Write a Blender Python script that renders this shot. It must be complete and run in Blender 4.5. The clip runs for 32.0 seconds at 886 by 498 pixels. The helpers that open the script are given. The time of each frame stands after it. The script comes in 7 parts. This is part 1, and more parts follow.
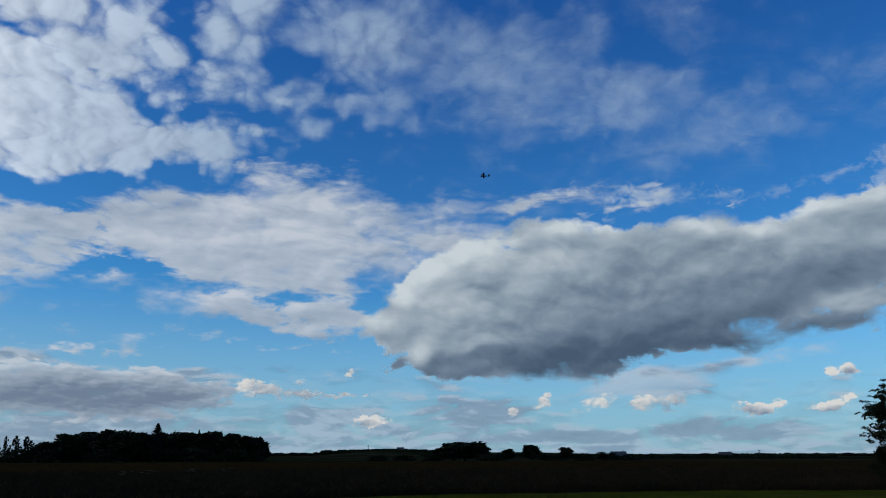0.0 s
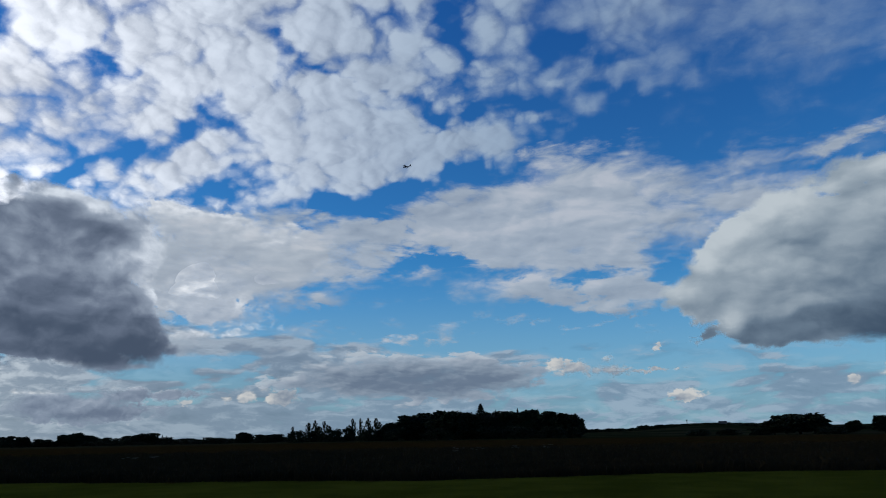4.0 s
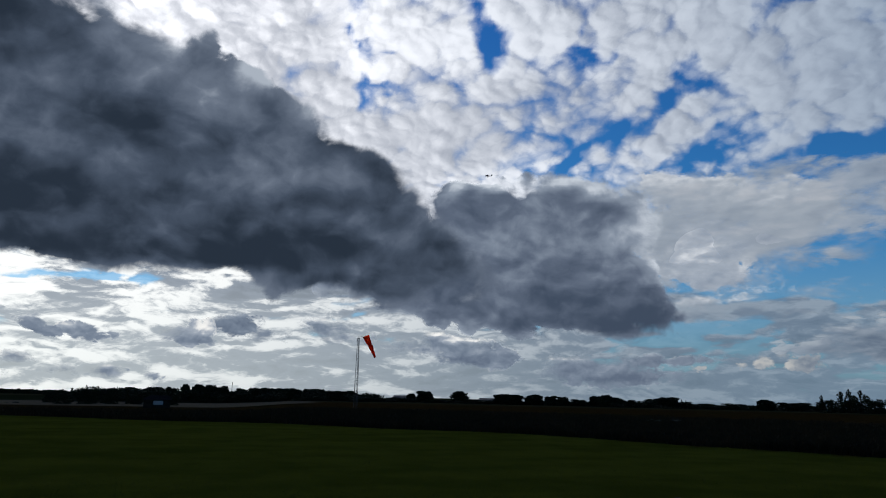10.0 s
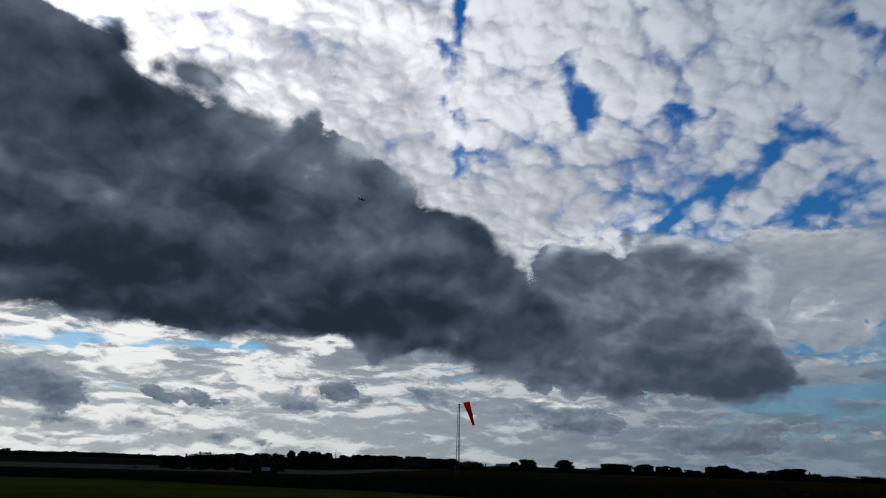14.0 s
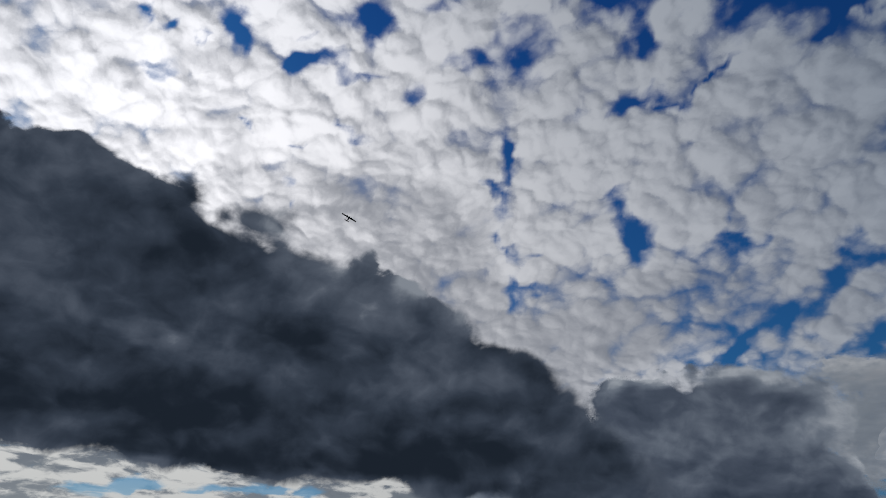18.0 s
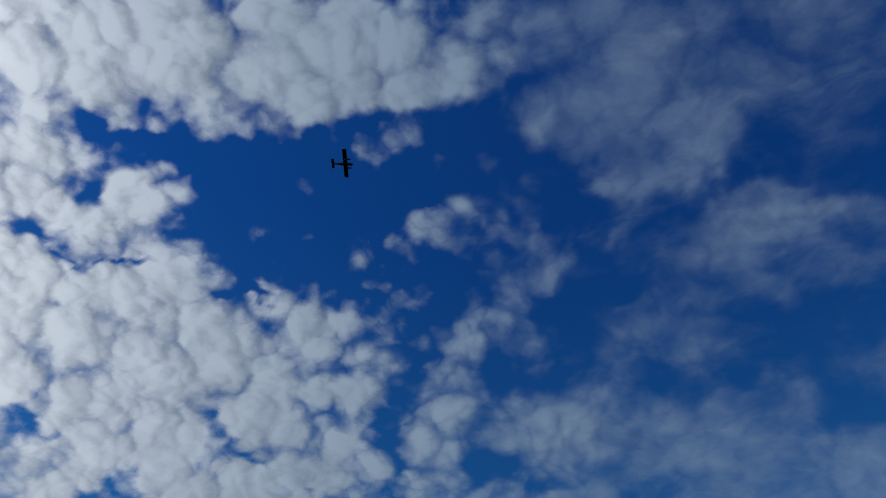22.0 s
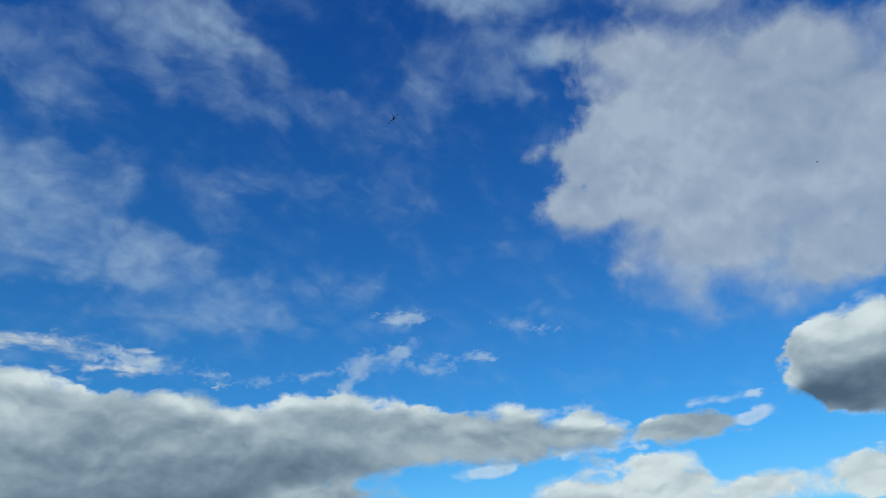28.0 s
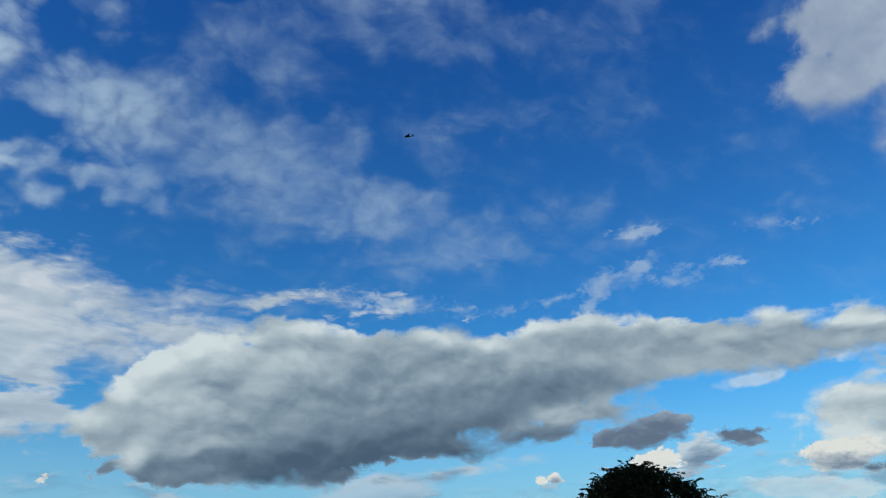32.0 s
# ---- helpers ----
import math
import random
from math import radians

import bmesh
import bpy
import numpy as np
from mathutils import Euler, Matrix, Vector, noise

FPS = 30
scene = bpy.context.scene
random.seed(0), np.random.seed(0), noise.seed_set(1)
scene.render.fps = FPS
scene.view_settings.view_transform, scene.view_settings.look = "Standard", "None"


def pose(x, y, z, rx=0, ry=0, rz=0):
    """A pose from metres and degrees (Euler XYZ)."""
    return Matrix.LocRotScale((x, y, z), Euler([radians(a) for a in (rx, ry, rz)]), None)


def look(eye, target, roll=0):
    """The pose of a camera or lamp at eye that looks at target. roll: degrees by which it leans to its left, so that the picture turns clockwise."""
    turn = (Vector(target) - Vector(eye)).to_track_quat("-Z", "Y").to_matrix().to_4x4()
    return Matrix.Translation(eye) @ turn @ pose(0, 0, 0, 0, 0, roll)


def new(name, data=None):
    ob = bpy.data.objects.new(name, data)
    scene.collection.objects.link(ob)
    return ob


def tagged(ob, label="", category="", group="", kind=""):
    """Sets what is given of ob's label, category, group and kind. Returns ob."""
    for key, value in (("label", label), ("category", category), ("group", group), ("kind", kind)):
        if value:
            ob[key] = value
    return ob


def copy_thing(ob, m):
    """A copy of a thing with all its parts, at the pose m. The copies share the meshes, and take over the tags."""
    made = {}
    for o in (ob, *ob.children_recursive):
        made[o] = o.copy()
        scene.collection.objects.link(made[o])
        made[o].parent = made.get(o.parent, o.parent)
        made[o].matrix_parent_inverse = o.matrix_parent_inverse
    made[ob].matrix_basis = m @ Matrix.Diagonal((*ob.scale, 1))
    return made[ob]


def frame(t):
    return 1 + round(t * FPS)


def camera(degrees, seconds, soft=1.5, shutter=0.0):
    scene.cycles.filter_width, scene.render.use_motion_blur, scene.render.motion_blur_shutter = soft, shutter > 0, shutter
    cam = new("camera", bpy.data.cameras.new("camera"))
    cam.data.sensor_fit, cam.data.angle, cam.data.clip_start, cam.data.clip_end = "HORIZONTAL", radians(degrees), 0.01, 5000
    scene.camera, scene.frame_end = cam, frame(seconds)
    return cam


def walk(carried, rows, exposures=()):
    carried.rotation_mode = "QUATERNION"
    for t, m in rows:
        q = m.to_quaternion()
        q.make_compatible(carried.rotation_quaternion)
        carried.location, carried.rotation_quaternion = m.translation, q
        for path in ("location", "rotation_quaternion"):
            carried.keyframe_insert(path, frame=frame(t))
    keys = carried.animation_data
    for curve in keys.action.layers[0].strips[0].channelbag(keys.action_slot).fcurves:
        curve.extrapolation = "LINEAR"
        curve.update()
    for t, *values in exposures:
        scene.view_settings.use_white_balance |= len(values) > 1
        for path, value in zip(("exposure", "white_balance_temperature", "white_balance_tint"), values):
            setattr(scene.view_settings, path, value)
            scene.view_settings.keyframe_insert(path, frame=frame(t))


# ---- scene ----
import itertools

EYE = (0.0, 0.0, 1.6)


def bearing(az, el, r, base=EYE):
    """A place at distance r from the eye; az clockwise from +y, el upward, in degrees."""
    a, e = radians(az), radians(el)
    return Vector((base[0] + r * math.sin(a) * math.cos(e), base[1] + r * math.cos(a) * math.cos(e), base[2] + r * math.sin(e)))


# ---------------------------------------------------------------- camera
cam = camera(64.4, 32.0, soft=1.0)
TURNS = (
    (0, 106.43, 0.20, 0.06),
    (0.5, 106.24, -0.44, 4.41),
    (1, 106.41, -0.55, 7.61),
    (1.5, 107.33, -0.74, 10.93),
    (2, 106.10, -0.69, 14.73),
    (2.5, 105.62, -0.49, 18.64),
    (4.5, 104.47, -0.29, 27.02),
    (5, 104.52, -3.35, 32.41),
    (5.5, 103.55, 0.02, 37.33),
    (6, 105.53, -1.79, 41.31),
    (6.5, 103.33, -1.88, 41.74),
    (7, 102.42, -2.33, 44.87),
    (7.5, 102.90, -2.48, 48.26),
    (8, 103.32, -2.60, 47.56),
    (8.5, 103.07, 0.02, 49.90),
    (9, 102.60, 0.52, 55.77),
    (9.5, 102.73, -1.23, 59.98),
    (10, 102.09, -1.25, 63.94),
    (10.5, 102.49, -1.59, 64.80),
    (11, 103.25, -1.55, 66.76),
    (11.5, 104.80, -1.75, 68.10),
    (12, 105.71, -2.14, 69.36),
    (12.5, 105.66, -2.01, 70.26),
    (13, 105.81, -1.66, 69.78),
    (13.5, 106.22, -1.83, 70.95),
    (14, 107.10, -1.80, 72.00),
    (14.5, 108.08, -1.66, 73.23),
    (16.5, 113.04, -2.60, 75.61),
    (17, 114.74, -2.19, 77.06),
    (17.5, 116.52, -1.48, 78.19),
    (18, 118.01, -2.06, 76.69),
    (18.5, 119.79, -2.85, 73.76),
    (19, 121.13, -3.62, 69.58),
    (19.5, 122.67, -3.34, 63.65),
    (20, 124.00, -3.53, 57.39),
    (20.5, 127.12, -4.02, 47.81),
    (21, 131.45, -5.44, 39.88),
    (21.5, 135.30, -4.74, 28.70),
    (22, 137.46, -2.81, 16.20),
    (22.5, 138.74, -1.43, 3.05),
    (23, 138.87, 0.02, -9.55),
    (23.5, 136.05, 0.86, -20.90),
    (24, 131.27, 1.06, -29.46),
    (24.5, 127.37, 2.63, -35.05),
    (25, 124.38, 2.94, -39.89),
    (25.5, 121.30, 2.87, -41.92),
    (27.5, 118.85, 2.94, -41.52),
    (28, 119.53, 2.74, -41.13),
    (28.5, 119.88, 2.86, -40.29),
    (29, 118.94, 2.78, -37.48),
    (29.5, 118.00, 2.66, -35.21),
    (30, 116.71, 2.42, -33.60),
    (30.5, 115.71, 2.40, -31.86),
    (31, 113.99, 2.39, -29.12),
    (31.5, 114.01, 1.78, -25.88),
    (32, 114.23, 2.05, -20.87),
)
walk(cam, [(t, pose(*EYE, rx, ry, rz)) for t, rx, ry, rz in TURNS],
     exposures=[(0.0, 0.0, 6400, 10), (1.0, 0.0, 6400, 10), (2.0, -0.14, 6330, 10), (5.0, -0.2, 6300, 10), (9.0, -0.4, 6300, 10), (13.0, -0.68, 6350, 11), (14.5, -0.8, 6350, 11),
                (17.0, -1.2, 6350, 11), (19.0, -1.5, 6280, 11), (20.0, -1.6, 6260, 12), (20.5, -1.63, 6250, 12), (21.0, -1.52, 6170, 11), (21.5, -1.3, 6150, 10),
                (22.0, -0.78, 6050, 8), (22.5, -0.25, 6200, 6), (23.0, 0.3, 6400, 5), (23.5, 0.62, 6500, 3), (24.0, 0.82, 6600, 2), (25.0, 0.6, 6550, 3),
                (26.5, 0.33, 6450, 3), (28.0, 0.24, 6450, 3), (32.0, 0.15, 6450, 5)])

# ---------------------------------------------------------------- daylight
SUN_AZ, SUN_EL = -112.0, 35.0
SUN_WAY = tuple(bearing(SUN_AZ, SUN_EL, 1.0, (0, 0, 0)))
world = bpy.data.worlds.new("sky")
scene.world = world
world.use_nodes = True
wt = world.node_tree
wt.nodes.clear()
sky = wt.nodes.new("ShaderNodeTexSky")
sky.sky_type = "NISHITA"
sky.sun_disc = False
sky.sun_elevation, sky.sun_rotation = radians(SUN_EL), radians(SUN_AZ)
sky.air_density, sky.dust_density, sky.ozone_density = 1.0, 0.3, 3.0
grade = wt.nodes.new("ShaderNodeMix")
grade.data_type, grade.blend_type = "RGBA", "MULTIPLY"
grade.inputs[0].default_value = 1.0
tall = wt.nodes.new("ShaderNodeMapRange")
tall.inputs[1].default_value, tall.inputs[2].default_value = 0.05, 0.75
tint = wt.nodes.new("ShaderNodeMix")
tint.data_type = "RGBA"
tint.inputs[6].default_value = (0.31, 0.91, 1.17, 1)
tint.inputs[7].default_value = (0.11, 0.5, 1.15, 1)
way = wt.nodes.new("ShaderNodeTexCoord")
split = wt.nodes.new("ShaderNodeSeparateXYZ")
wt.links.new(way.outputs["Generated"], split.inputs[0])
wt.links.new(split.outputs[2], tall.inputs[0])
wt.links.new(tall.outputs[0], tint.inputs[0])
wt.links.new(tint.outputs[2], grade.inputs[7])
back = wt.nodes.new("ShaderNodeBackground")
back.inputs[1].default_value = 0.1
wout = wt.nodes.new("ShaderNodeOutputWorld")
wt.links.new(sky.outputs[0], grade.inputs[6])
wt.links.new(grade.outputs[2], back.inputs[0])
wt.links.new(back.outputs[0], wout.inputs[0])

sun_data = bpy.data.lights.new("sun", "SUN")
sun_data.energy, sun_data.angle, sun_data.color = 0.5, radians(10), (1.0, 0.95, 0.87)
sun = new("sun", sun_data)
sun.matrix_world = look(bearing(SUN_AZ, SUN_EL, 900), EYE)


# ---------------------------------------------------------------- material tools
class Tree:
    """Short-hand for building a node tree."""

    def __init__(self, name):
        self.mat = bpy.data.materials.new(name)
        self.mat.use_nodes = True
        self.t = self.mat.node_tree
        self.t.nodes.clear()
        self.out = self.t.nodes.new("ShaderNodeOutputMaterial")

    def put(self, socket, value):
        if isinstance(value, bpy.types.NodeSocket):
            self.t.links.new(value, socket)
        elif value is not None:
            socket.default_value = value

    def math(self, op, a, b=None, c=None, clamp=False):
        n = self.t.nodes.new("ShaderNodeMath")
        n.operation, n.use_clamp = op, clamp
        for s, v in zip(n.inputs, (a, b, c)):
            self.put(s, v)
        return n.outputs[0]

    def vec(self, op, a, b=None, scale=None):
        n = self.t.nodes.new("ShaderNodeVectorMath")
        n.operation = op
        self.put(n.inputs[0], a)
        self.put(n.inputs[1], b)
        if scale is not None:
            self.put(n.inputs["Scale"], scale)
        return n.outputs["Value"] if op in ("DOT_PRODUCT", "LENGTH") else n.outputs[0]

    def noise(self, v, scale, detail=5.0, rough=0.55, lac=2.0, dist=0.0, colour=False):
        n = self.t.nodes.new("ShaderNodeTexNoise")
        for k, x in (("Vector", v), ("Scale", scale), ("Detail", detail), ("Roughness", rough), ("Lacunarity", lac), ("Distortion", dist)):
            self.put(n.inputs[k], x)
        return n.outputs["Color" if colour else 0]

    def cells(self, v, scale, smooth=0.6):
        n = self.t.nodes.new("ShaderNodeTexVoronoi")
        n.feature = "SMOOTH_F1"
        self.put(n.inputs["Vector"], v)
        self.put(n.inputs["Scale"], scale)
        self.put(n.inputs["Smoothness"], smooth)
        return n.outputs["Distance"]

    def step(self, v, a, b, lo=0.0, hi=1.0):
        n = self.t.nodes.new("ShaderNodeMapRange")
        n.interpolation_type = "SMOOTHSTEP"
        for s, x in zip(n.inputs[:5], (v, a, b, lo, hi)):
            self.put(s, x)
        return n.outputs[0]

    def mix(self, f, a, b, kind="MIX"):
        n = self.t.nodes.new("ShaderNodeMix")
        n.data_type, n.blend_type = "RGBA", kind
        self.put(n.inputs[0], f)
        self.put(n.inputs[6], a if isinstance(a, bpy.types.NodeSocket) else (*a, 1))
        self.put(n.inputs[7], b if isinstance(b, bpy.types.NodeSocket) else (*b, 1))
        return n.outputs[2]

    def mixf(self, f, a, b):
        n = self.t.nodes.new("ShaderNodeMix")
        for socket, v in zip(n.inputs[:1] + n.inputs[2:4], (f, a, b)):
            self.put(socket, v)
        return n.outputs[0]

    def attr(self, name):
        n = self.t.nodes.new("ShaderNodeAttribute")
        n.attribute_name = name
        return n.outputs["Fac"]

    def place(self):
        return self.t.nodes.new("ShaderNodeNewGeometry").outputs["Position"]

    def finish(self, shader):
        self.t.links.new(shader, self.out.inputs[0])
        return self.mat


def surface(name, dark, light, rough=0.7, scale=3.0, metal=0.0, bump=0.0, fine=8.0, spec=0.3):
    """Painted or natural surface: two colours mixed by coarse and fine grain, with relief."""
    k = Tree(name)
    co = k.t.nodes.new("ShaderNodeTexCoord").outputs["Object"]
    a = k.noise(co, scale, 4)
    b = k.noise(co, scale * fine, 3)
    f = k.math("ADD", k.math("MULTIPLY", a, 0.6), k.math("MULTIPLY", b, 0.4))
    p = k.t.nodes.new("ShaderNodeBsdfPrincipled")
    k.put(p.inputs["Base Color"], k.mix(k.step(f, 0.35, 0.65), dark, light))
    k.put(p.inputs["Roughness"], k.step(b, 0.2, 0.8, rough - 0.1, min(1.0, rough + 0.12)))
    k.put(p.inputs["Metallic"], metal)
    k.put(p.inputs["Specular IOR Level"], spec)
    if bump:
        n = k.t.nodes.new("ShaderNodeBump")
        k.put(n.inputs["Strength"], bump)
        k.put(n.inputs["Height"], f)
        k.put(p.inputs["Normal"], n.outputs[0])
    return k.finish(p.outputs[0])


def cloud_glow(k, colour, alpha):
    e = k.t.nodes.new("ShaderNodeEmission")
    k.put(e.inputs[0], colour)
    tr = k.t.nodes.new("ShaderNodeBsdfTransparent")
    m = k.t.nodes.new("ShaderNodeMixShader")
    k.put(m.inputs[0], alpha)
    k.t.links.new(tr.outputs[0], m.inputs[1])
    k.t.links.new(e.outputs[0], m.inputs[2])
    k.mat.cycles.emission_sampling = "NONE"
    return k.finish(m.outputs[0])


def heading(k, squash=1.0):
    """The unit direction from the eye to the cloud, its height stretched by squash."""
    d = k.vec("NORMALIZE", k.vec("SUBTRACT", k.place(), EYE))
    return d, k.vec("MULTIPLY", d, (1, 1, squash))


def sunward(k, d, lo, hi):
    return k.step(k.vec("DOT_PRODUCT", d, SUN_WAY), lo, hi)


def heap_cloud(name, tones, soft=0.5, rag=1.0, squash=1.4, scale=8.0, rim=0.3, rim_wide=0.9, billow=1.0, mottle=0.3, lift=0.1, full=1.0, fray=0.6, swell=0.0, gain=1.0):
    """Cumulus: ragged outline round the cover field; sunlit crown, shaded base and billowed relief painted as four
    emitted tones.
    """
    k = Tree(name)
    d, s = heading(k, squash)
    warp = k.vec("SUBTRACT", k.noise(s, scale * 1.3, 3, colour=True), (0.5, 0.5, 0.5))
    s2 = k.vec("ADD", s, k.vec("SCALE", warp, scale=0.5 / scale))
    s3 = k.vec("ADD", s2, (SUN_WAY[0] * 0.1 / scale, SUN_WAY[1] * 0.1 / scale, 0.16 / scale))

    def lumps(v):
        return k.math("ADD", k.math("SUBTRACT", 0.42, k.cells(v, scale * 2.2, 0.5)), k.math("MULTIPLY", k.math("SUBTRACT", 0.42, k.cells(v, scale * 5.5, 0.5)), 0.5))
    lump, lump2 = lumps(s2), lumps(s3)
    cloudy = k.noise(s2, scale * 1.4, 8, 0.55)
    cloudy2 = k.noise(s3, scale * 1.4, 8, 0.55)
    fine = k.noise(s2, scale * 6.0, 6, 0.6)
    edge = k.math("ADD", k.math("MULTIPLY", k.math("SUBTRACT", cloudy, 0.5), rag * 2.6),
                  k.math("ADD", k.math("MULTIPLY", k.math("SUBTRACT", fine, 0.5), rag * fray * 2.0), k.math("MULTIPLY", lump, rag * 1.0)))
    body = k.math("ADD", k.math("ADD", k.attr("cover"), lift), edge)
    # no islands far outside the puffs
    body = k.math("MINIMUM", body, k.math("MULTIPLY", k.math("ADD", k.attr("cover"), 1.0 * rag), 2.5))
    vague = k.step(k.noise(s, scale * 0.6, 2), 0.38, 0.64, soft * 0.6, soft * 2.2)
    alpha = k.math("MULTIPLY", k.step(body, 0.0, vague), full)
    # painted relief, from the same soft billows a little higher and nearer the sun
    lit = k.math("ADD", k.math("MULTIPLY", k.math("SUBTRACT", cloudy, cloudy2), 1.5), k.math("MULTIPLY", k.math("SUBTRACT", lump, lump2), 0.3))
    if swell:
        big, big2 = k.noise(s2, scale * 0.75, 3, 0.5), k.noise(k.vec("ADD", s2, (SUN_WAY[0] * 0.25 / scale, SUN_WAY[1] * 0.25 / scale, 0.4 / scale)), scale * 0.75, 3, 0.5)
        lit = k.math("ADD", lit, k.math("MULTIPLY", k.math("SUBTRACT", big, big2), swell))
    tone = k.math("ADD", k.math("MULTIPLY", k.attr("shading"), gain), k.math("SUBTRACT", k.math("MULTIPLY", k.math("SUBTRACT", cloudy, 0.5), mottle), k.math("MULTIPLY", lit, billow)))
    # bright rim painted along the thin edge
    tone = k.math("SUBTRACT", tone, k.math("MULTIPLY", k.step(body, rim_wide, 0.0), rim))
    bright, light, grey, dark = tones
    c = k.mix(k.step(tone, 0.0, 0.36), bright, light)
    c = k.mix(k.step(tone, 0.24, 0.7), c, grey)
    c = k.mix(k.step(tone, 0.55, 1.05), c, dark)
    return cloud_glow(k, c, alpha)


# centre of the brightening painted into the fleece, lower than the sun
LOW_WEST = tuple(bearing(-90.0, 15.0, 1.0, (0, 0, 0)))


def fleece_cloud(name):
    """High broken altocumulus in a flat layer, seen in perspective: packed lumps towards the sun, wisps away from it."""
    k = Tree(name)
    d, s = heading(k)
    parts = k.t.nodes.new("ShaderNodeSeparateXYZ")
    k.put(parts.inputs[0], d)
    z = k.math("DIVIDE", 1.2, k.math("ADD", k.math("MAXIMUM", parts.outputs[2], 0.0), 0.5))
    q = k.vec("MULTIPLY", k.vec("SCALE", d, scale=z), (1, 1, 0))
    bend = k.vec("SUBTRACT", k.noise(q, 7.0, 2, colour=True), (0.5, 0.5, 0.5))
    curl = k.vec("SUBTRACT", k.noise(q, 40.0, 4, 0.6, colour=True), (0.5, 0.5, 0.5))
    q2 = k.vec("ADD", q, k.vec("ADD", k.vec("SCALE", bend, scale=0.07), k.vec("SCALE", curl, scale=0.02)))
    off = k.vec("ADD", q2, (SUN_WAY[0] * 0.012, SUN_WAY[1] * 0.012, 0))

    def density(v):
        fine = k.math("MULTIPLY", k.math("SUBTRACT", k.noise(v, 20.0, 8, 0.57), 0.5), 1.25)
        lump = k.math("ADD", k.math("MULTIPLY", k.math("SUBTRACT", 0.45, k.cells(v, 16.0, 0.12)), 1.7), k.math("ADD", k.math("MULTIPLY", k.math("SUBTRACT", 0.45, k.cells(v, 36.0, 0.15)), 0.7), k.math("MULTIPLY", k.math("SUBTRACT", 0.45, k.cells(v, 5.5, 0.4)), 0.7)))
        return k.math("ADD", fine, lump)
    d1, d2 = density(q2), density(off)
    streak = k.noise(k.vec("MULTIPLY", q2, (1.0, 1.7, 1)), 8.0, 9, 0.62, dist=0.3)
    wisps = k.math("MULTIPLY", k.math("SUBTRACT", streak, 0.5), 2.6)
    grain = k.mixf(k.attr("fibre"), k.math("MULTIPLY", d1, k.math("SUBTRACT", 1.15, k.math("MULTIPLY", k.attr("shading"), 0.45))), k.math("ADD", wisps, k.math("MULTIPLY", d1, 0.3)))
    # clear gaps stay clear
    body = k.math("ADD", k.attr("cover"), k.math("MULTIPLY", grain, k.step(k.attr("cover"), -1.0, -0.4, 0.75, 1.0)))
    alpha = k.math("MULTIPLY", k.step(body, k.mixf(k.attr("fibre"), -0.6, -1.05), k.mixf(k.attr("fibre"), 0.8, 1.8)), k.mixf(k.attr("fibre"), 0.985, 0.78))
    lit = k.math("SUBTRACT", d1, d2)
    toward = k.vec("DOT_PRODUCT", d, SUN_WAY)
    # sunward brightening and glare, painted into the emitted colour
    near = k.math("POWER", k.math("MULTIPLY", k.math("SUBTRACT", k.vec("DOT_PRODUCT", d, LOW_WEST), 0.17), 1.25, clamp=True), 2.6)
    glare = k.math("POWER", k.math("MULTIPLY", k.math("SUBTRACT", toward, 0.78), 4.54, clamp=True), 2.0)
    # painted shade: strokes plus lumps lightened on their sun side
    dull = k.math("ADD", k.attr("shading"), k.math("SUBTRACT", k.math("MULTIPLY", body, 0.12), k.math("MULTIPLY", k.math("ADD", k.math("MULTIPLY", d1, 0.5), k.math("MULTIPLY", lit, 0.85)), k.math("MULTIPLY", k.step(parts.outputs[2], 0.3, 0.75, 0.6, 1.0), k.math("SUBTRACT", 1.0, k.math("MULTIPLY", k.attr("shading"), 0.5))))))
    white = k.vec("ADD", k.mix(near, (0.32, 0.43, 0.57), (1.62, 1.62, 1.65)), k.vec("SCALE", (1.45, 1.4, 1.38), scale=glare))
    grey = k.vec("ADD", k.mix(near, (0.2, 0.27, 0.39), (0.6, 0.63, 0.7)), k.vec("SCALE", (0.3, 0.29, 0.28), scale=glare))
    c = k.mix(k.step(dull, -0.2, 1.0), white, grey)
    return cloud_glow(k, c, alpha)


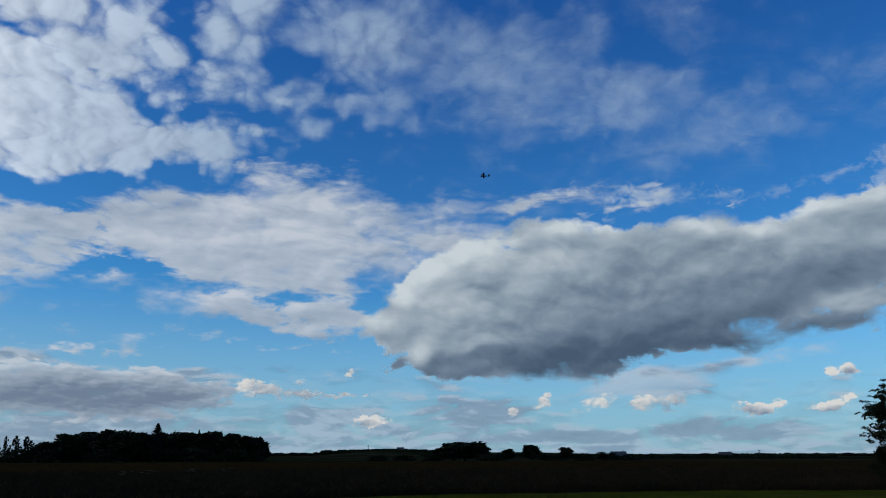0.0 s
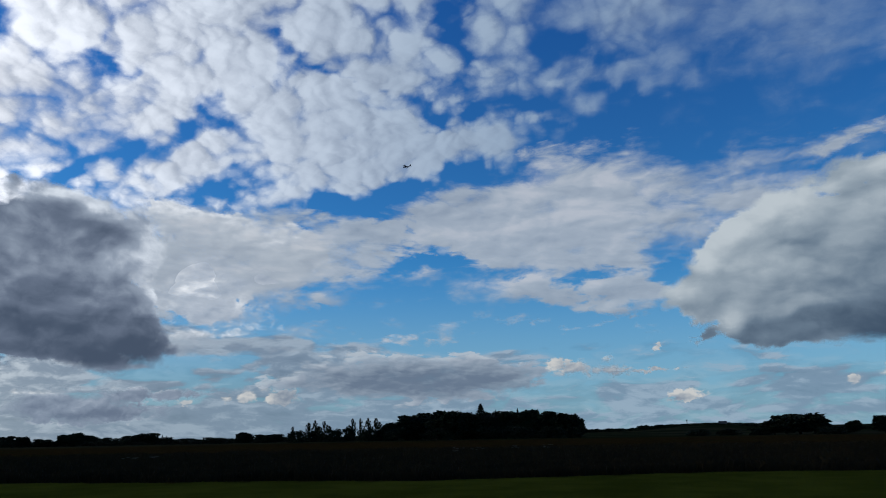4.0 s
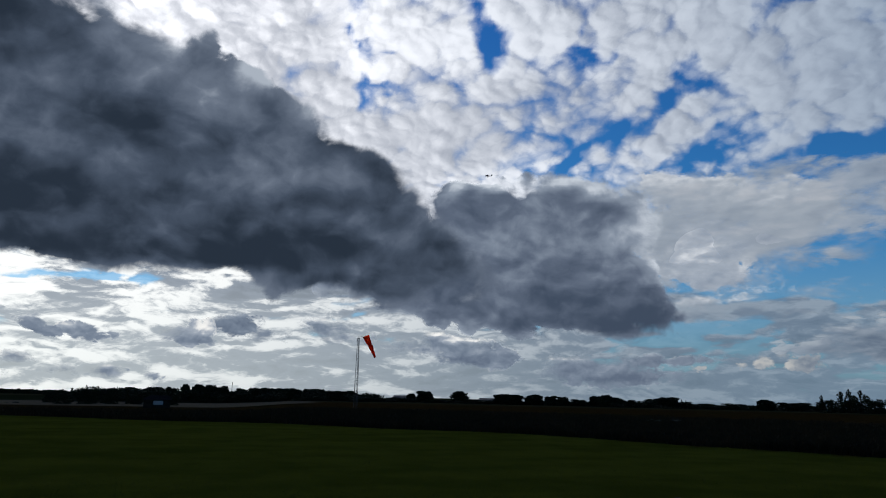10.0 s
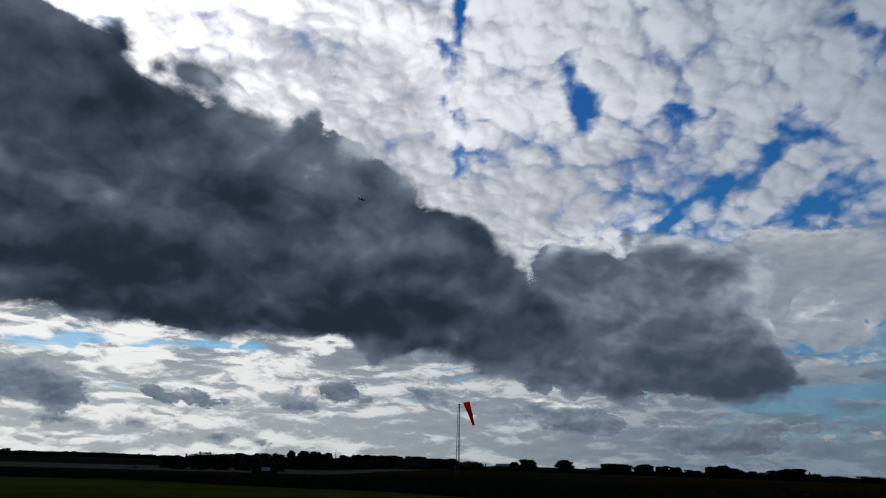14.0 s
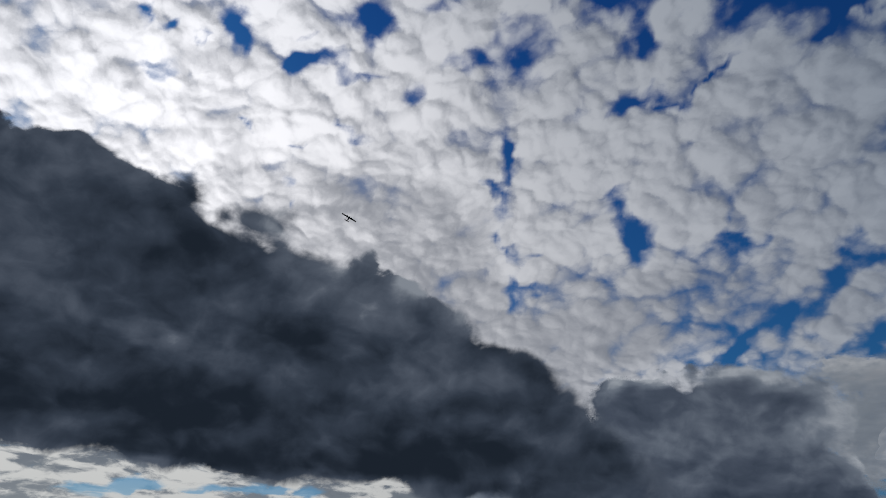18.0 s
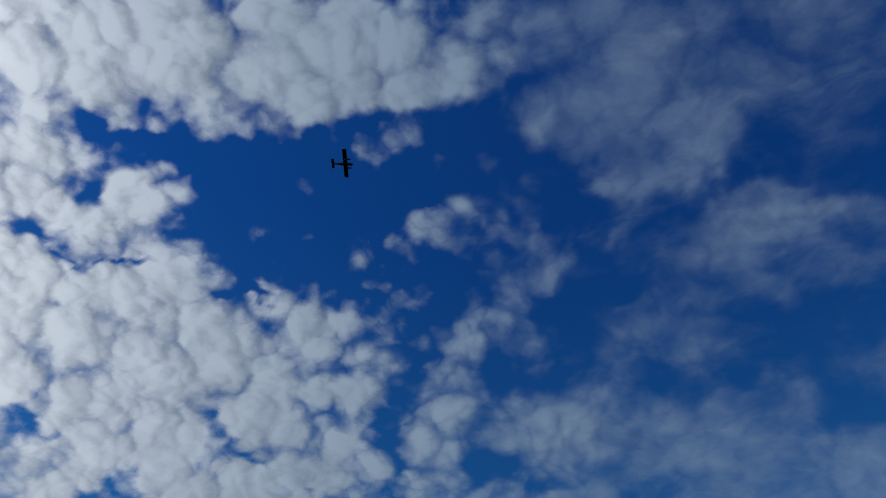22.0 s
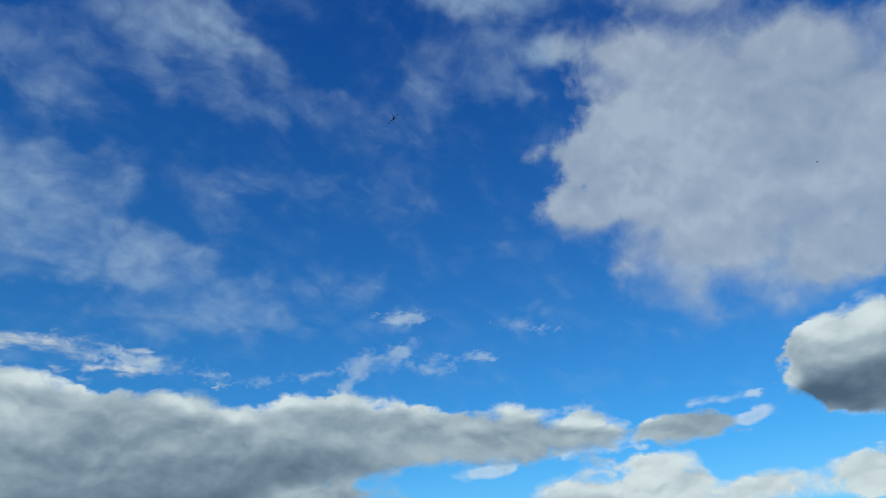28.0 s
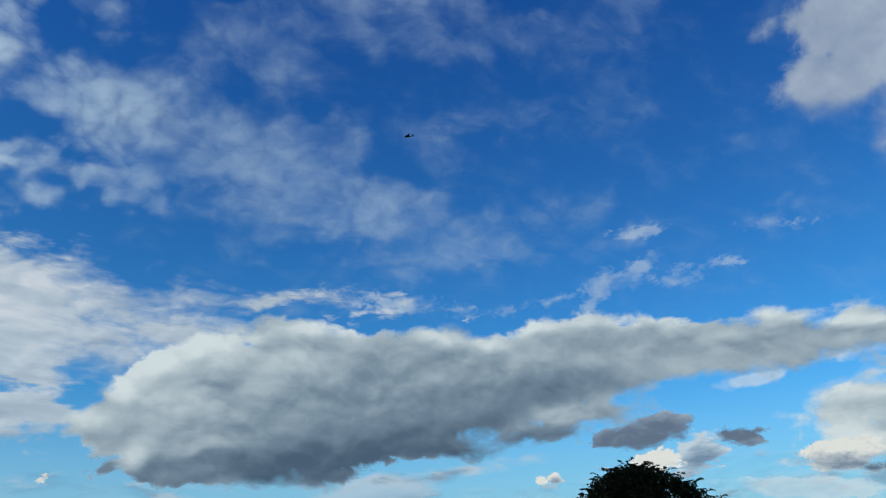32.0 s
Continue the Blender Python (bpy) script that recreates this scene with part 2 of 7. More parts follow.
def layer_cloud(name):
    """Low sheets near the horizon: long thin bars of grey with bright gaps, paler far from the sun."""
    k = Tree(name)
    d, s = heading(k, 3.4)
    warp = k.noise(s, 5.0, 4, colour=True)
    s2 = k.vec("ADD", s, k.vec("SCALE", k.vec("SUBTRACT", warp, (0.5, 0.5, 0.5)), scale=0.16))
    up = k.vec("ADD", s2, (0, 0, 0.02))
    n1, n2 = k.noise(s2, 9.0, 8, 0.6), k.noise(up, 9.0, 8, 0.6)
    c1, c2 = k.cells(s2, 22.0, 0.4), k.cells(up, 22.0, 0.4)
    body = k.math("ADD", k.attr("cover"), k.math("SUBTRACT", k.math("MULTIPLY", k.math("SUBTRACT", n1, 0.5), 3.0), k.math("MULTIPLY", k.math("SUBTRACT", c1, 0.42), 0.8)))
    parts = k.t.nodes.new("ShaderNodeSeparateXYZ")
    k.put(parts.inputs[0], d)
    # horizon haze painted as emission, densest at eye level
    haze = k.step(parts.outputs[2], 0.25, 0.0, 0.0, 0.8)
    bar = k.math("MULTIPLY", k.step(body, -0.25, 0.55), 0.96)
    alpha = k.math("MAXIMUM", bar, haze)
    # brightening towards the sun and lit upper edges go into the emitted colour
    near = sunward(k, d, 0.35, 0.92)
    lit = k.math("ADD", k.math("MULTIPLY", k.math("SUBTRACT", n1, n2), 1.6), k.math("MULTIPLY", k.math("SUBTRACT", c2, c1), 0.6))
    n3 = k.noise(k.vec("ADD", s2, (3, 1, 0.4)), 13.0, 9, 0.68)
    tone = k.math("ADD", k.attr("shading"), k.math("SUBTRACT", k.math("MULTIPLY", k.math("SUBTRACT", n3, 0.5), 2.5), lit))
    white = k.mix(near, (0.4, 0.47, 0.55), (1.65, 1.62, 1.52))
    grey = k.mix(near, (0.185, 0.24, 0.325), (0.22, 0.262, 0.335))
    c = k.mix(k.step(tone, 0.0, 0.5), white, grey)
    c = k.mix(k.step(tone, 0.5, 1.05), c, k.mix(near, (0.12, 0.165, 0.235), (0.12, 0.15, 0.205)))
    far = k.mix(near, k.mix(sunward(k, d, -0.1, 0.5), (0.27, 0.43, 0.58), (0.3, 0.37, 0.45)), (1.25, 1.27, 1.22))
    c = k.mix(k.math("DIVIDE", bar, k.math("MAXIMUM", k.math("ADD", bar, haze), 0.001)), far, c)
    return cloud_glow(k, c, alpha)


# ---------------------------------------------------------------- clouds
def puff_field(ways, puffs, blend=0.8):
    """Smooth union of oval puffs (az, el, half width, half height, tilt; degrees), as degrees inside the outline."""
    total = np.full(len(ways), -20.0)
    for az, el, w, h, tilt in puffs:
        c = np.array(bearing(az, el, 1.0, (0, 0, 0)))
        east = np.array((math.cos(radians(az)), -math.sin(radians(az)), 0.0))
        north = np.cross(east, c)
        north = -north if north[2] < 0 else north
        ct, st = math.cos(radians(tilt)), math.sin(radians(tilt))
        e1, e2 = ct * east + st * north, -st * east + ct * north
        off = ways - c
        far = np.sqrt((off @ e1 / radians(w)) ** 2 + (off @ e2 / radians(h)) ** 2 + (off @ c / radians(max(w, h))) ** 2)
        v = (1 - far) * min(min(w, h) * 1.2, 7.0)
        v = np.maximum(v, -20)
        k = np.clip(0.5 + 0.5 * (v - total) / blend, 0, 1)
        total = total * (1 - k) + v * k + blend * k * (1 - k)
    return total


def lattice(p, seed):
    """Smooth random values from -1 to 1 at the points p."""
    base = np.floor(p).astype(np.int64)
    f = p - base
    f = f * f * (3 - 2 * f)
    total = np.zeros(len(p))
    for corner in itertools.product((0, 1), repeat=3):
        at = (base + np.array(corner)).astype(np.uint64)
        h = at[:, 0] * np.uint64(73856093) ^ at[:, 1] * np.uint64(19349663) ^ at[:, 2] * np.uint64(83492791) ^ np.uint64(seed * 2654435761)
        h = (h ^ (h >> np.uint64(13))) * np.uint64(0x5BD1E995)
        h = (h ^ (h >> np.uint64(15))) % np.uint64(65536)
        total += np.prod(np.where(corner, f, 1 - f), 1) * (h.astype(float) / 32767.5 - 1)
    return total


def drift(ways, amount, scale, seed):
    """Directions shifted by up to about so many degrees, in eddies of several sizes."""
    off = np.stack([sum(lattice(ways * scale * 2.1 ** o + 31.7 * (k + 1) + 9.1 * o, seed + k) * 0.65 ** o for o in range(3)) for k in range(3)], -1)
    out = ways + off * radians(amount)
    return out / np.linalg.norm(out, axis=1)[:, None]


def brush(ways, ground, strokes, edge=0.8):
    """Lay soft oval strokes (az, el, half width, half height, tilt, value) over one another."""
    total = np.full(len(ways), float(ground))
    for az, el, w, h, tilt, value in strokes:
        c = np.array(bearing(az, el, 1.0, (0, 0, 0)))
        near = np.flatnonzero(ways @ c > math.cos(min(1.5, radians(max(w, h)) * 2.0 + 0.01)))
        east = np.array((math.cos(radians(az)), -math.sin(radians(az)), 0.0))
        north = np.cross(east, c)
        north = -north if north[2] < 0 else north
        ct, st = math.cos(radians(tilt)), math.sin(radians(tilt))
        off = ways[near] - c
        far = np.sqrt((off @ (ct * east + st * north) / radians(w)) ** 2 + (off @ (ct * north - st * east) / radians(h)) ** 2)
        k = np.clip((1 + edge - far) / (2 * edge), 0, 1)
        k = k * k * (3 - 2 * k)
        total[near] = total[near] * (1 - k) + value * k
    return total


def sky_sheet(name, mat, r, az0, az1, el0, el1, step, fields, label, category="cloud", group="", keep=None, split=None):
    """A curved sheet of sky at distance r that carries the given fields."""
    na, ne = max(2, int((az1 - az0) / step)), max(2, int((el1 - el0) / step))
    az = np.radians(np.linspace(az0, az1, na + 1))[None, :] + np.zeros((ne + 1, 1))
    el = np.radians(np.linspace(el0, el1, ne + 1))[:, None] + np.zeros((1, na + 1))
    ways = np.stack([np.sin(az) * np.cos(el), np.cos(az) * np.cos(el), np.sin(el)], -1).reshape(-1, 3)
    values = {n: f(ways) for n, f in fields.items()}
    ok = (values["cover"] > keep).reshape(ne + 1, na + 1) if keep is not None else np.ones((ne + 1, na + 1), bool)
    faces = [(j * (na + 1) + i, j * (na + 1) + i + 1, (j + 1) * (na + 1) + i + 1, (j + 1) * (na + 1) + i)
             for j in range(ne) for i in range(na) if ok[j:j + 2, i:i + 2].any()]
    bulge = 26.0 * np.sqrt(np.clip(values["cover"], 0, 4)) + 5.0 * lattice(ways * 40.0, 2)
    spots = ways * (r - bulge)[:, None] + np.array(EYE)

    def sheet_mesh(n, quads):
        used = np.unique(np.array(quads))
        index = np.full(len(ways), -1)
        index[used] = np.arange(len(used))
        me = bpy.data.meshes.new(n)
        me.from_pydata(spots[used].tolist(), [], index[np.array(quads)].tolist())
        for a, v in values.items():
            me.attributes.new(a, "FLOAT", "POINT").data.foreach_set("value", v[used].astype(np.float32))
        me.materials.append(mat)
        return me
    if split is None:
        return tagged(new(name, sheet_mesh(name, faces)), label, category, group)
    field, level, inner, outer = split
    ob = tagged(new(name), label, category, group)
    left = {f[0]: (f, values[field][list(f)].mean() > level) for f in faces}
    while left:
        # one connected patch of the same sort at a time
        seed, (face, sort) = next(iter(left.items()))
        del left[seed]
        quads, queue = [face], [seed]
        while queue:
            at = queue.pop()
            for near in (at - 1, at + 1, at - na - 1, at + na + 1):
                if near in left and left[near][1] == sort:
                    quads.append(left.pop(near)[0])
                    queue.append(near)
        n = inner if sort else outer
        new(n, sheet_mesh(n, quads)).parent = ob
    return ob


def heap(name, mat, r, puffs, shades, label, group="", step=0.6, margin=6.0, ground=0.3, eddy=0.45):
    """One cumulus cloud: its puffs give the outline; light and shade are painted on by strokes with a value, or by
    plain puffs.
    """
    az0 = min(p[0] - p[2] for p in puffs) - margin
    az1 = max(p[0] + p[2] for p in puffs) + margin
    el0 = max(-0.5, min(p[1] - max(p[3], p[2] * abs(math.sin(radians(p[4])))) for p in puffs) - margin)
    el1 = min(85, max(p[1] + max(p[3], p[2] * abs(math.sin(radians(p[4])))) for p in puffs) + margin)
    wide = 1 / max(0.3, math.cos(radians(el1)))
    mid = (az0 + az1) / 2
    az0, az1 = mid - (mid - az0) * wide, mid + (az1 - mid) * wide
    size = min(1.0, max(p[3] for p in puffs) / 3.0)

    def shading(w):
        w = drift(w, 0.5 * size, 12.0, 3)
        if shades and len(shades[0]) == 6:
            return brush(w, ground, shades, 0.75)
        return np.clip(ground + 0.6 * puff_field(w, shades, 1.0) / max(c[3] for c in shades), 0, 1) if shades else np.full(len(w), ground)
    # parts are split where the painted shade passes 0.55
    return sky_sheet(name, mat, r, az0, az1, el0, el1, step, {
        "cover": lambda w: puff_field(drift(w, eddy * size, 14.0, 8), puffs, 0.8 * size), "shading": shading},
        label, "cloud", group, keep=-min(margin, 3.0), split=("shading", 0.55, "dark_base", "crown") if shades else None)


# ---------------------------------------------------------------- cloud cover
storm = heap_cloud("storm_cloud", ((0.56, 0.62, 0.7), (0.2, 0.242, 0.315), (0.088, 0.117, 0.168), (0.029, 0.043, 0.066)), soft=0.65, rag=0.9, scale=6.0, rim=0.16, rim_wide=1.6, billow=0.85, mottle=0.35, lift=0.2, swell=1.3, fray=0.7)
murky = heap_cloud("shower_cloud", ((0.8, 0.86, 0.93), (0.34, 0.4, 0.49), (0.16, 0.2, 0.275), (0.07, 0.098, 0.15)), soft=0.5, rag=0.95, scale=9.0, rim=0.25, billow=0.8, mottle=0.45, lift=0.2, swell=0.9, gain=1.05)
cumulus = heap_cloud("cumulus_cloud", ((0.57, 0.63, 0.665), (0.35, 0.42, 0.48), (0.165, 0.228, 0.3), (0.062, 0.1, 0.155)), soft=0.6, rag=0.8, squash=1.6, scale=9.0, rim=0.2, rim_wide=0.7, billow=0.45, mottle=0.22, lift=0.1, swell=0.6, gain=1.12, fray=0.8)
shoal = heap_cloud("ragged_cloud", ((1.0, 1.02, 1.04), (0.56, 0.61, 0.68), (0.36, 0.42, 0.51), (0.25, 0.3, 0.39)), soft=0.7, rag=1.0, squash=1.9, scale=12.0, rim=0.15, billow=0.9, mottle=0.5, full=0.95, lift=0.15, fray=0.9)
pale = heap_cloud("pale_cumulus", ((0.6, 0.64, 0.68), (0.45, 0.51, 0.58), (0.34, 0.4, 0.48), (0.22, 0.28, 0.36)), soft=0.5, rag=0.45, squash=1.8, scale=14.0, full=0.55, lift=0.2, billow=0.5)
slate = heap_cloud("slate_cumulus", ((1.3, 1.27, 1.2), (0.5, 0.56, 0.64), (0.275, 0.335, 0.425), (0.155, 0.2, 0.28)), soft=0.4, rag=0.45, squash=1.6, scale=22.0, rim=0.5, rim_wide=0.25, billow=0.75, fray=0.8)
bright = heap_cloud("bright_cumulus", ((0.66, 0.66, 0.64), (0.5, 0.53, 0.55), (0.33, 0.38, 0.44), (0.17, 0.225, 0.31)), soft=0.28, rag=0.42, squash=1.6, scale=30.0, rim=0.1, rim_wide=0.25, billow=0.9, fray=0.8, lift=-0.05)
bank = heap_cloud("cloud_bank", ((0.58, 0.61, 0.66), (0.44, 0.5, 0.57), (0.33, 0.39, 0.47), (0.24, 0.29, 0.37)), soft=1.5, rag=1.3, squash=2.6, scale=8.0, rim=0.05, billow=0.9, mottle=0.6, full=0.9, lift=0.4, fray=0.9)
mist = heap_cloud("thin_bank", ((0.5, 0.56, 0.63), (0.44, 0.5, 0.58), (0.36, 0.43, 0.52), (0.25, 0.32, 0.42)), soft=0.7, rag=0.5, squash=2.6, scale=10.0, full=0.85)
dusk = heap_cloud("dark_slate_cumulus", ((0.5, 0.55, 0.6), (0.34, 0.4, 0.48), (0.2, 0.26, 0.35), (0.11, 0.15, 0.22)), soft=0.28, rag=0.4, squash=1.8, scale=20.0, rim=0.1, rim_wide=0.2, billow=0.6)
wisp = heap_cloud("cloud_wisp", ((0.5, 0.58, 0.65), (0.42, 0.5, 0.58), (0.34, 0.42, 0.51), (0.27, 0.35, 0.45)), soft=1.0, rag=0.8, squash=1.5, scale=18.0, full=0.42, fray=1.0, lift=0.45, billow=0.5)
sheet = heap_cloud("flat_cloud", ((0.5, 0.56, 0.62), (0.36, 0.42, 0.5), (0.25, 0.31, 0.39), (0.15, 0.2, 0.28)), soft=0.5, rag=0.9, squash=3.0, scale=14.0, rim=0.1, mottle=0.7, full=0.88, lift=0.1)
gauze = heap_cloud("cloud_sheet", ((0.355, 0.415, 0.51), (0.3, 0.355, 0.455), (0.245, 0.305, 0.415), (0.19, 0.25, 0.365)), soft=2.6, rag=0.9, squash=1.0, scale=10.0, rim=0.0, billow=1.0, mottle=1.0, full=0.88, lift=0.7, fray=1.0)
fleece = fleece_cloud("fleece_cloud")
bars = layer_cloud("layer_cloud")

FLEECE = [
    (-105, 38, 32, 21, 0, 1.3), (-80, 20, 25, 9, -20, 1.2), (-86.6, 35.6, 31.9, 23.7, 24, 1.3), (-35.8, 29.6, 16.9, 9.9, -7, 1.07),
    (-41.4, 51.2, 20, 3, -11, -1), (-29.3, 45.7, 16.1, 4, -19, -1), (-54.2, 47.7, 6.6, 3, 9, -1), (-67.1, 45.8, 3.4, 2.1, 38, -1),
    (-47.3, 44.4, 4, 2, -5, -0.8), (-32.8, 43.1, 8.7, 2.3, -4, -0.55), (-74.1, 49.4, 14.2, 3.7, 15, 1.25), (-53.7, 52.8, 3, 2.5, 20, 1.1),
    (-62.6, 50, 2.6, 2.2, 40, 1.15), (-67.5, 50.4, 2.2, 1.9, 34, 1.25), (-63.5, 45.5, 2, 0.97, 36, 1.05), (-51.6, 45.7, 1.7, 0.88, 8, 0.25),
]
FLEECE += [
    (-53.5, 43.5, 3.2, 1.8, -10, 1.05), (-59.8, 44.2, 1.8, 1.3, 4, 0.9), (-45, 43, 1.8, 1.7, -57, -0.1), (-47.6, 39.6, 4.9, 1.8, -4, 1.1),
    (-21.2, 45.6, 2.9, 2.7, -83, -0.25), (-17.3, 45.4, 1.6, 1.5, 16, 0.05), (-19.3, 40.4, 1.6, 1.2, 0, 0.1), (-29.9, 45.5, 2.7, 1.6, -10, -0.52),
    (-23.8, 43.1, 2.2, 1.7, -33, 0.16), (-23, 36.1, 3.1, 2.4, 0, 0.15), (-34.5, 38.6, 5.2, 1.5, -1, 0.25), (-41.1, 41.3, 2.1, 1.1, -9, 0.16),
    (-28.1, 17.7, 6.6, 1.5, 5, -1), (-35.8, 17.5, 9.2, 0.7, 1, -0.7), (-51.8, 18.6, 4.6, 0.84, 15, -1), (-48.2, 21, 3, 1.16, 20, -0.06),
]
FLEECE += [
    (-43.1, 24.8, 1.38, 1.25, 75, -0.07), (-39.9, 20.4, 2.62, 0.71, 8, 0.07), (-45.6, 22.9, 1.62, 0.65, -1, 0.1), (-24.1, 26.5, 2.5, 2, -9, 0.1),
    (-28.1, 26.4, 1.8, 0.73, -28, 0.19), (-46.7, 19.1, 2.4, 0.92, 0, 0.85), (-45.7, 21, 1.9, 0.85, 0, 0.9), (-31, 21.5, 7.1, 2.3, 7, 1.25),
    (-71.9, 34.9, 1.62, 0.68, -89, -0.07), (-73.8, 32.7, 0.94, 0.56, 12, -0.06), (-72.5, 31.8, 1.12, 0.78, -79, -0.07), (-73.3, 29.6, 0.9, 0.6, -78, -0.06),
    (-72.1, 27.8, 1.01, 0.55, -40, -0.06), (-71.2, 26, 1.5, 0.6, -79, -0.07), (-70.5, 24.9, 1.1, 0.39, 9, -0.06), (-69.5, 27.5, 0.79, 0.34, 9, 0.1),
]
FLEECE += [
    (-59.5, 34.8, 2.38, 0.86, 4, -0.06), (-60.5, 33.4, 1.75, 0.8, 5, 0.04), (-60.3, 30.9, 1.25, 0.91, 4, -0.06), (-60.6, 28.8, 1.38, 0.98, -85, -0.07),
    (-61.2, 27.1, 1.02, 0.68, 5, 0.1), (-61.5, 38.9, 2.38, 0.74, 17, -0.07), (-58.4, 40.5, 1.75, 0.74, 43, -0.06), (-53, 28.5, 1.5, 1.38, 87, 0.08),
    (-38.6, 29.7, 1.62, 0.62, 82, 0.07), (-49.7, 26.7, 1.23, 0.5, 0, -0.06), (-54.6, 38.8, 1.4, 0.91, 1, 0.13), (-42.6, 33.8, 1.7, 0.54, -5, 0.19),
    (-86.5, 45.2, 1.75, 1.05, 16, -0.07), (-78.4, 47, 1.62, 0.64, 9, -0.06), (-94.4, 40.9, 1.04, 0.58, 21, -0.07), (-91.8, 41.4, 1.88, 0.75, 10, -0.07),
]
FLEECE += [
    (-87.4, 41.2, 2.12, 0.44, -5, 0.1), (-80.5, 40.1, 1.23, 1.12, -87, -0.07), (-77.2, 42.7, 1.75, 0.66, 16, -0.06), (-74.8, 43.4, 1.62, 0.89, -23, 0.04),
    (-68.1, 45.2, 2.75, 2.25, 28, -0.07), (-106.4, 38.3, 1, 0.88, 86, -0.06), (-107.1, 40.6, 0.65, 0.55, 53, 0.04), (-108.9, 41.1, 0.68, 0.51, -80, 0.07),
    (-100.1, 42.1, 1.38, 0.69, -73, 0.07), (-93.2, 43.5, 0.75, 0.33, 20, 0.13), (-87.3, 36.6, 1.38, 0.5, 14, 0.04), (-91.5, 32.2, 0.85, 0.44, 16, 0.04),
    (-91.6, 30.2, 0.55, 0.48, -78, 0.04), (-97.2, 35.7, 0.89, 0.25, 20, 0.13), (-93, 35.7, 0.92, 0.26, 17, 0.13), (-103.7, 41, 0.53, 0.31, 30, 0.13),
]
FLEECE += [
    (-39.8, 49.7, 14.4, 4.2, 15, -0.82), (-55.5, 48.4, 5, 1.6, 34, -1), (-67.5, 46.8, 2.5, 1.62, 48, -0.07), (-11.1, 52.6, 8.6, 4.5, -2, -0.82),
    (-10.8, 58.4, 4, 3.5, -6, -0.8), (0.5, 44.9, 6.1, 4, -10, -0.75), (17.1, 36.7, 7.1, 3.6, -18, -0.9), (3.7, 33.9, 3.7, 2.1, -7, -0.6),
    (-9.4, 31.5, 5.7, 2.5, -1, -0.5), (-70.8, 49, 2.3, 1.9, -73, 1.2), (-50.2, 58.5, 16.1, 3.9, 29, 1.3), (-61.7, 50.5, 3.7, 1.8, 36, 1.15),
    (-30.4, 59.7, 4.9, 2, 14, 1.05), (-18.1, 61.9, 2.7, 2.2, 2, 0.57), (-54.4, 51.1, 2.8, 0.62, 33, 0.2), (-13.3, 65.3, 2.2, 1.2, -2, 0.2),
]
FLEECE += [
    (-31.1, 55.3, 2.2, 1.3, 14, 0.22), (-48.3, 51.6, 1.7, 0.86, 29, 0.16), (10.7, 59, 7.9, 4.6, -24, 0.08), (-2.8, 56.6, 2.6, 1.8, -11, 0.2),
    (3, 63, 2.6, 2.1, -22, 0.2), (14.7, 52.1, 2.8, 1.5, -14, 0.61), (27.6, 54.3, 5.1, 4.2, -51, -0.12), (1.8, 51.5, 2.6, 1.1, -2, -0.05),
    (17.7, 43.5, 7.1, 2.5, -23, 0.08), (15.8, 46.3, 1.9, 1.1, -23, 0.15), (21.7, 42.2, 2.8, 2, -26, 0.12), (13.6, 42, 2.3, 0.76, -19, -0.2),
    (5.2, 54.6, 1.7, 1.3, -19, 0.05), (8.9, 51.7, 2.6, 0.83, -78, -0.6), (-62.8, 42.7, 3.2, 3, -90, 1.3), (-59.5, 41.6, 2.1, 2, 50, 1.15),
]
FLEECE += [
    (-54, 44.1, 2.7, 1.7, 43, 1.1), (-52.2, 42.4, 3.1, 1.5, 28, 1.05), (-50.7, 46.4, 1.2, 1.2, 68, 0.1), (-43.2, 43.6, 2.9, 1.5, 21, -0.18),
    (-57, 43.3, 1.1, 1, 44, -0.2), (-47.1, 42.9, 2, 1.1, 24, 0.15), (-19.6, 48.1, 3, 2.1, 4, 0.66), (-11.4, 46.2, 3.2, 2.1, 29, 0.47),
    (-28.7, 45.9, 1.8, 1.3, 11, -0.15), (-21.6, 43.1, 2.3, 1, 16, -0.15), (-11.5, 43.9, 1.8, 1.8, 54, 0.1), (-25.7, 44.6, 2.7, 1.1, 9, -0.3),
    (-20, 46, 1.4, 0.69, 5, -0.3), (-51.6, 32.6, 12.3, 5.8, 2, 1.3), (-35.9, 33.5, 14.1, 6.3, -2, 1.15), (-51, 37.3, 7.6, 2.1, 19, 1.25),
]
FLEECE += [
    (-42.2, 39.2, 2.6, 1.3, -13, 0.95), (-27.7, 37.1, 5.8, 3.5, -16, 0.2), (-18.4, 34.8, 5.8, 4.4, 3, 0.15), (-16.4, 40.7, 4.1, 1.2, 10, 0.12),
    (-11.8, 36.7, 5.4, 3.5, 0, -0.12), (-2.7, 38, 5.2, 2.6, 5, -0.35), (-32.1, 40.5, 2.7, 0.89, -8, 0), (-59.5, 38.9, 2.38, 0.45, 33, -0.06),
    (-55.8, 38.8, 1.15, 0.39, -15, 0.04), (-51.1, 40, 2.88, 0.31, 26, 0.1), (-36.8, 38.9, 1.08, 0.78, 14, 0.04), (-39.9, 40.5, 2.6, 0.35, 3, -0.6),
    (-28.3, 32.8, 1.08, 0.88, -75, 0.1), (-49.3, 26.3, 0.39, 0.34, -40, -0.06), (-38.3, 29.7, 0.64, 0.59, -35, 0.1), (-43, 25, 0.92, 0.56, 10, 0.04),
]
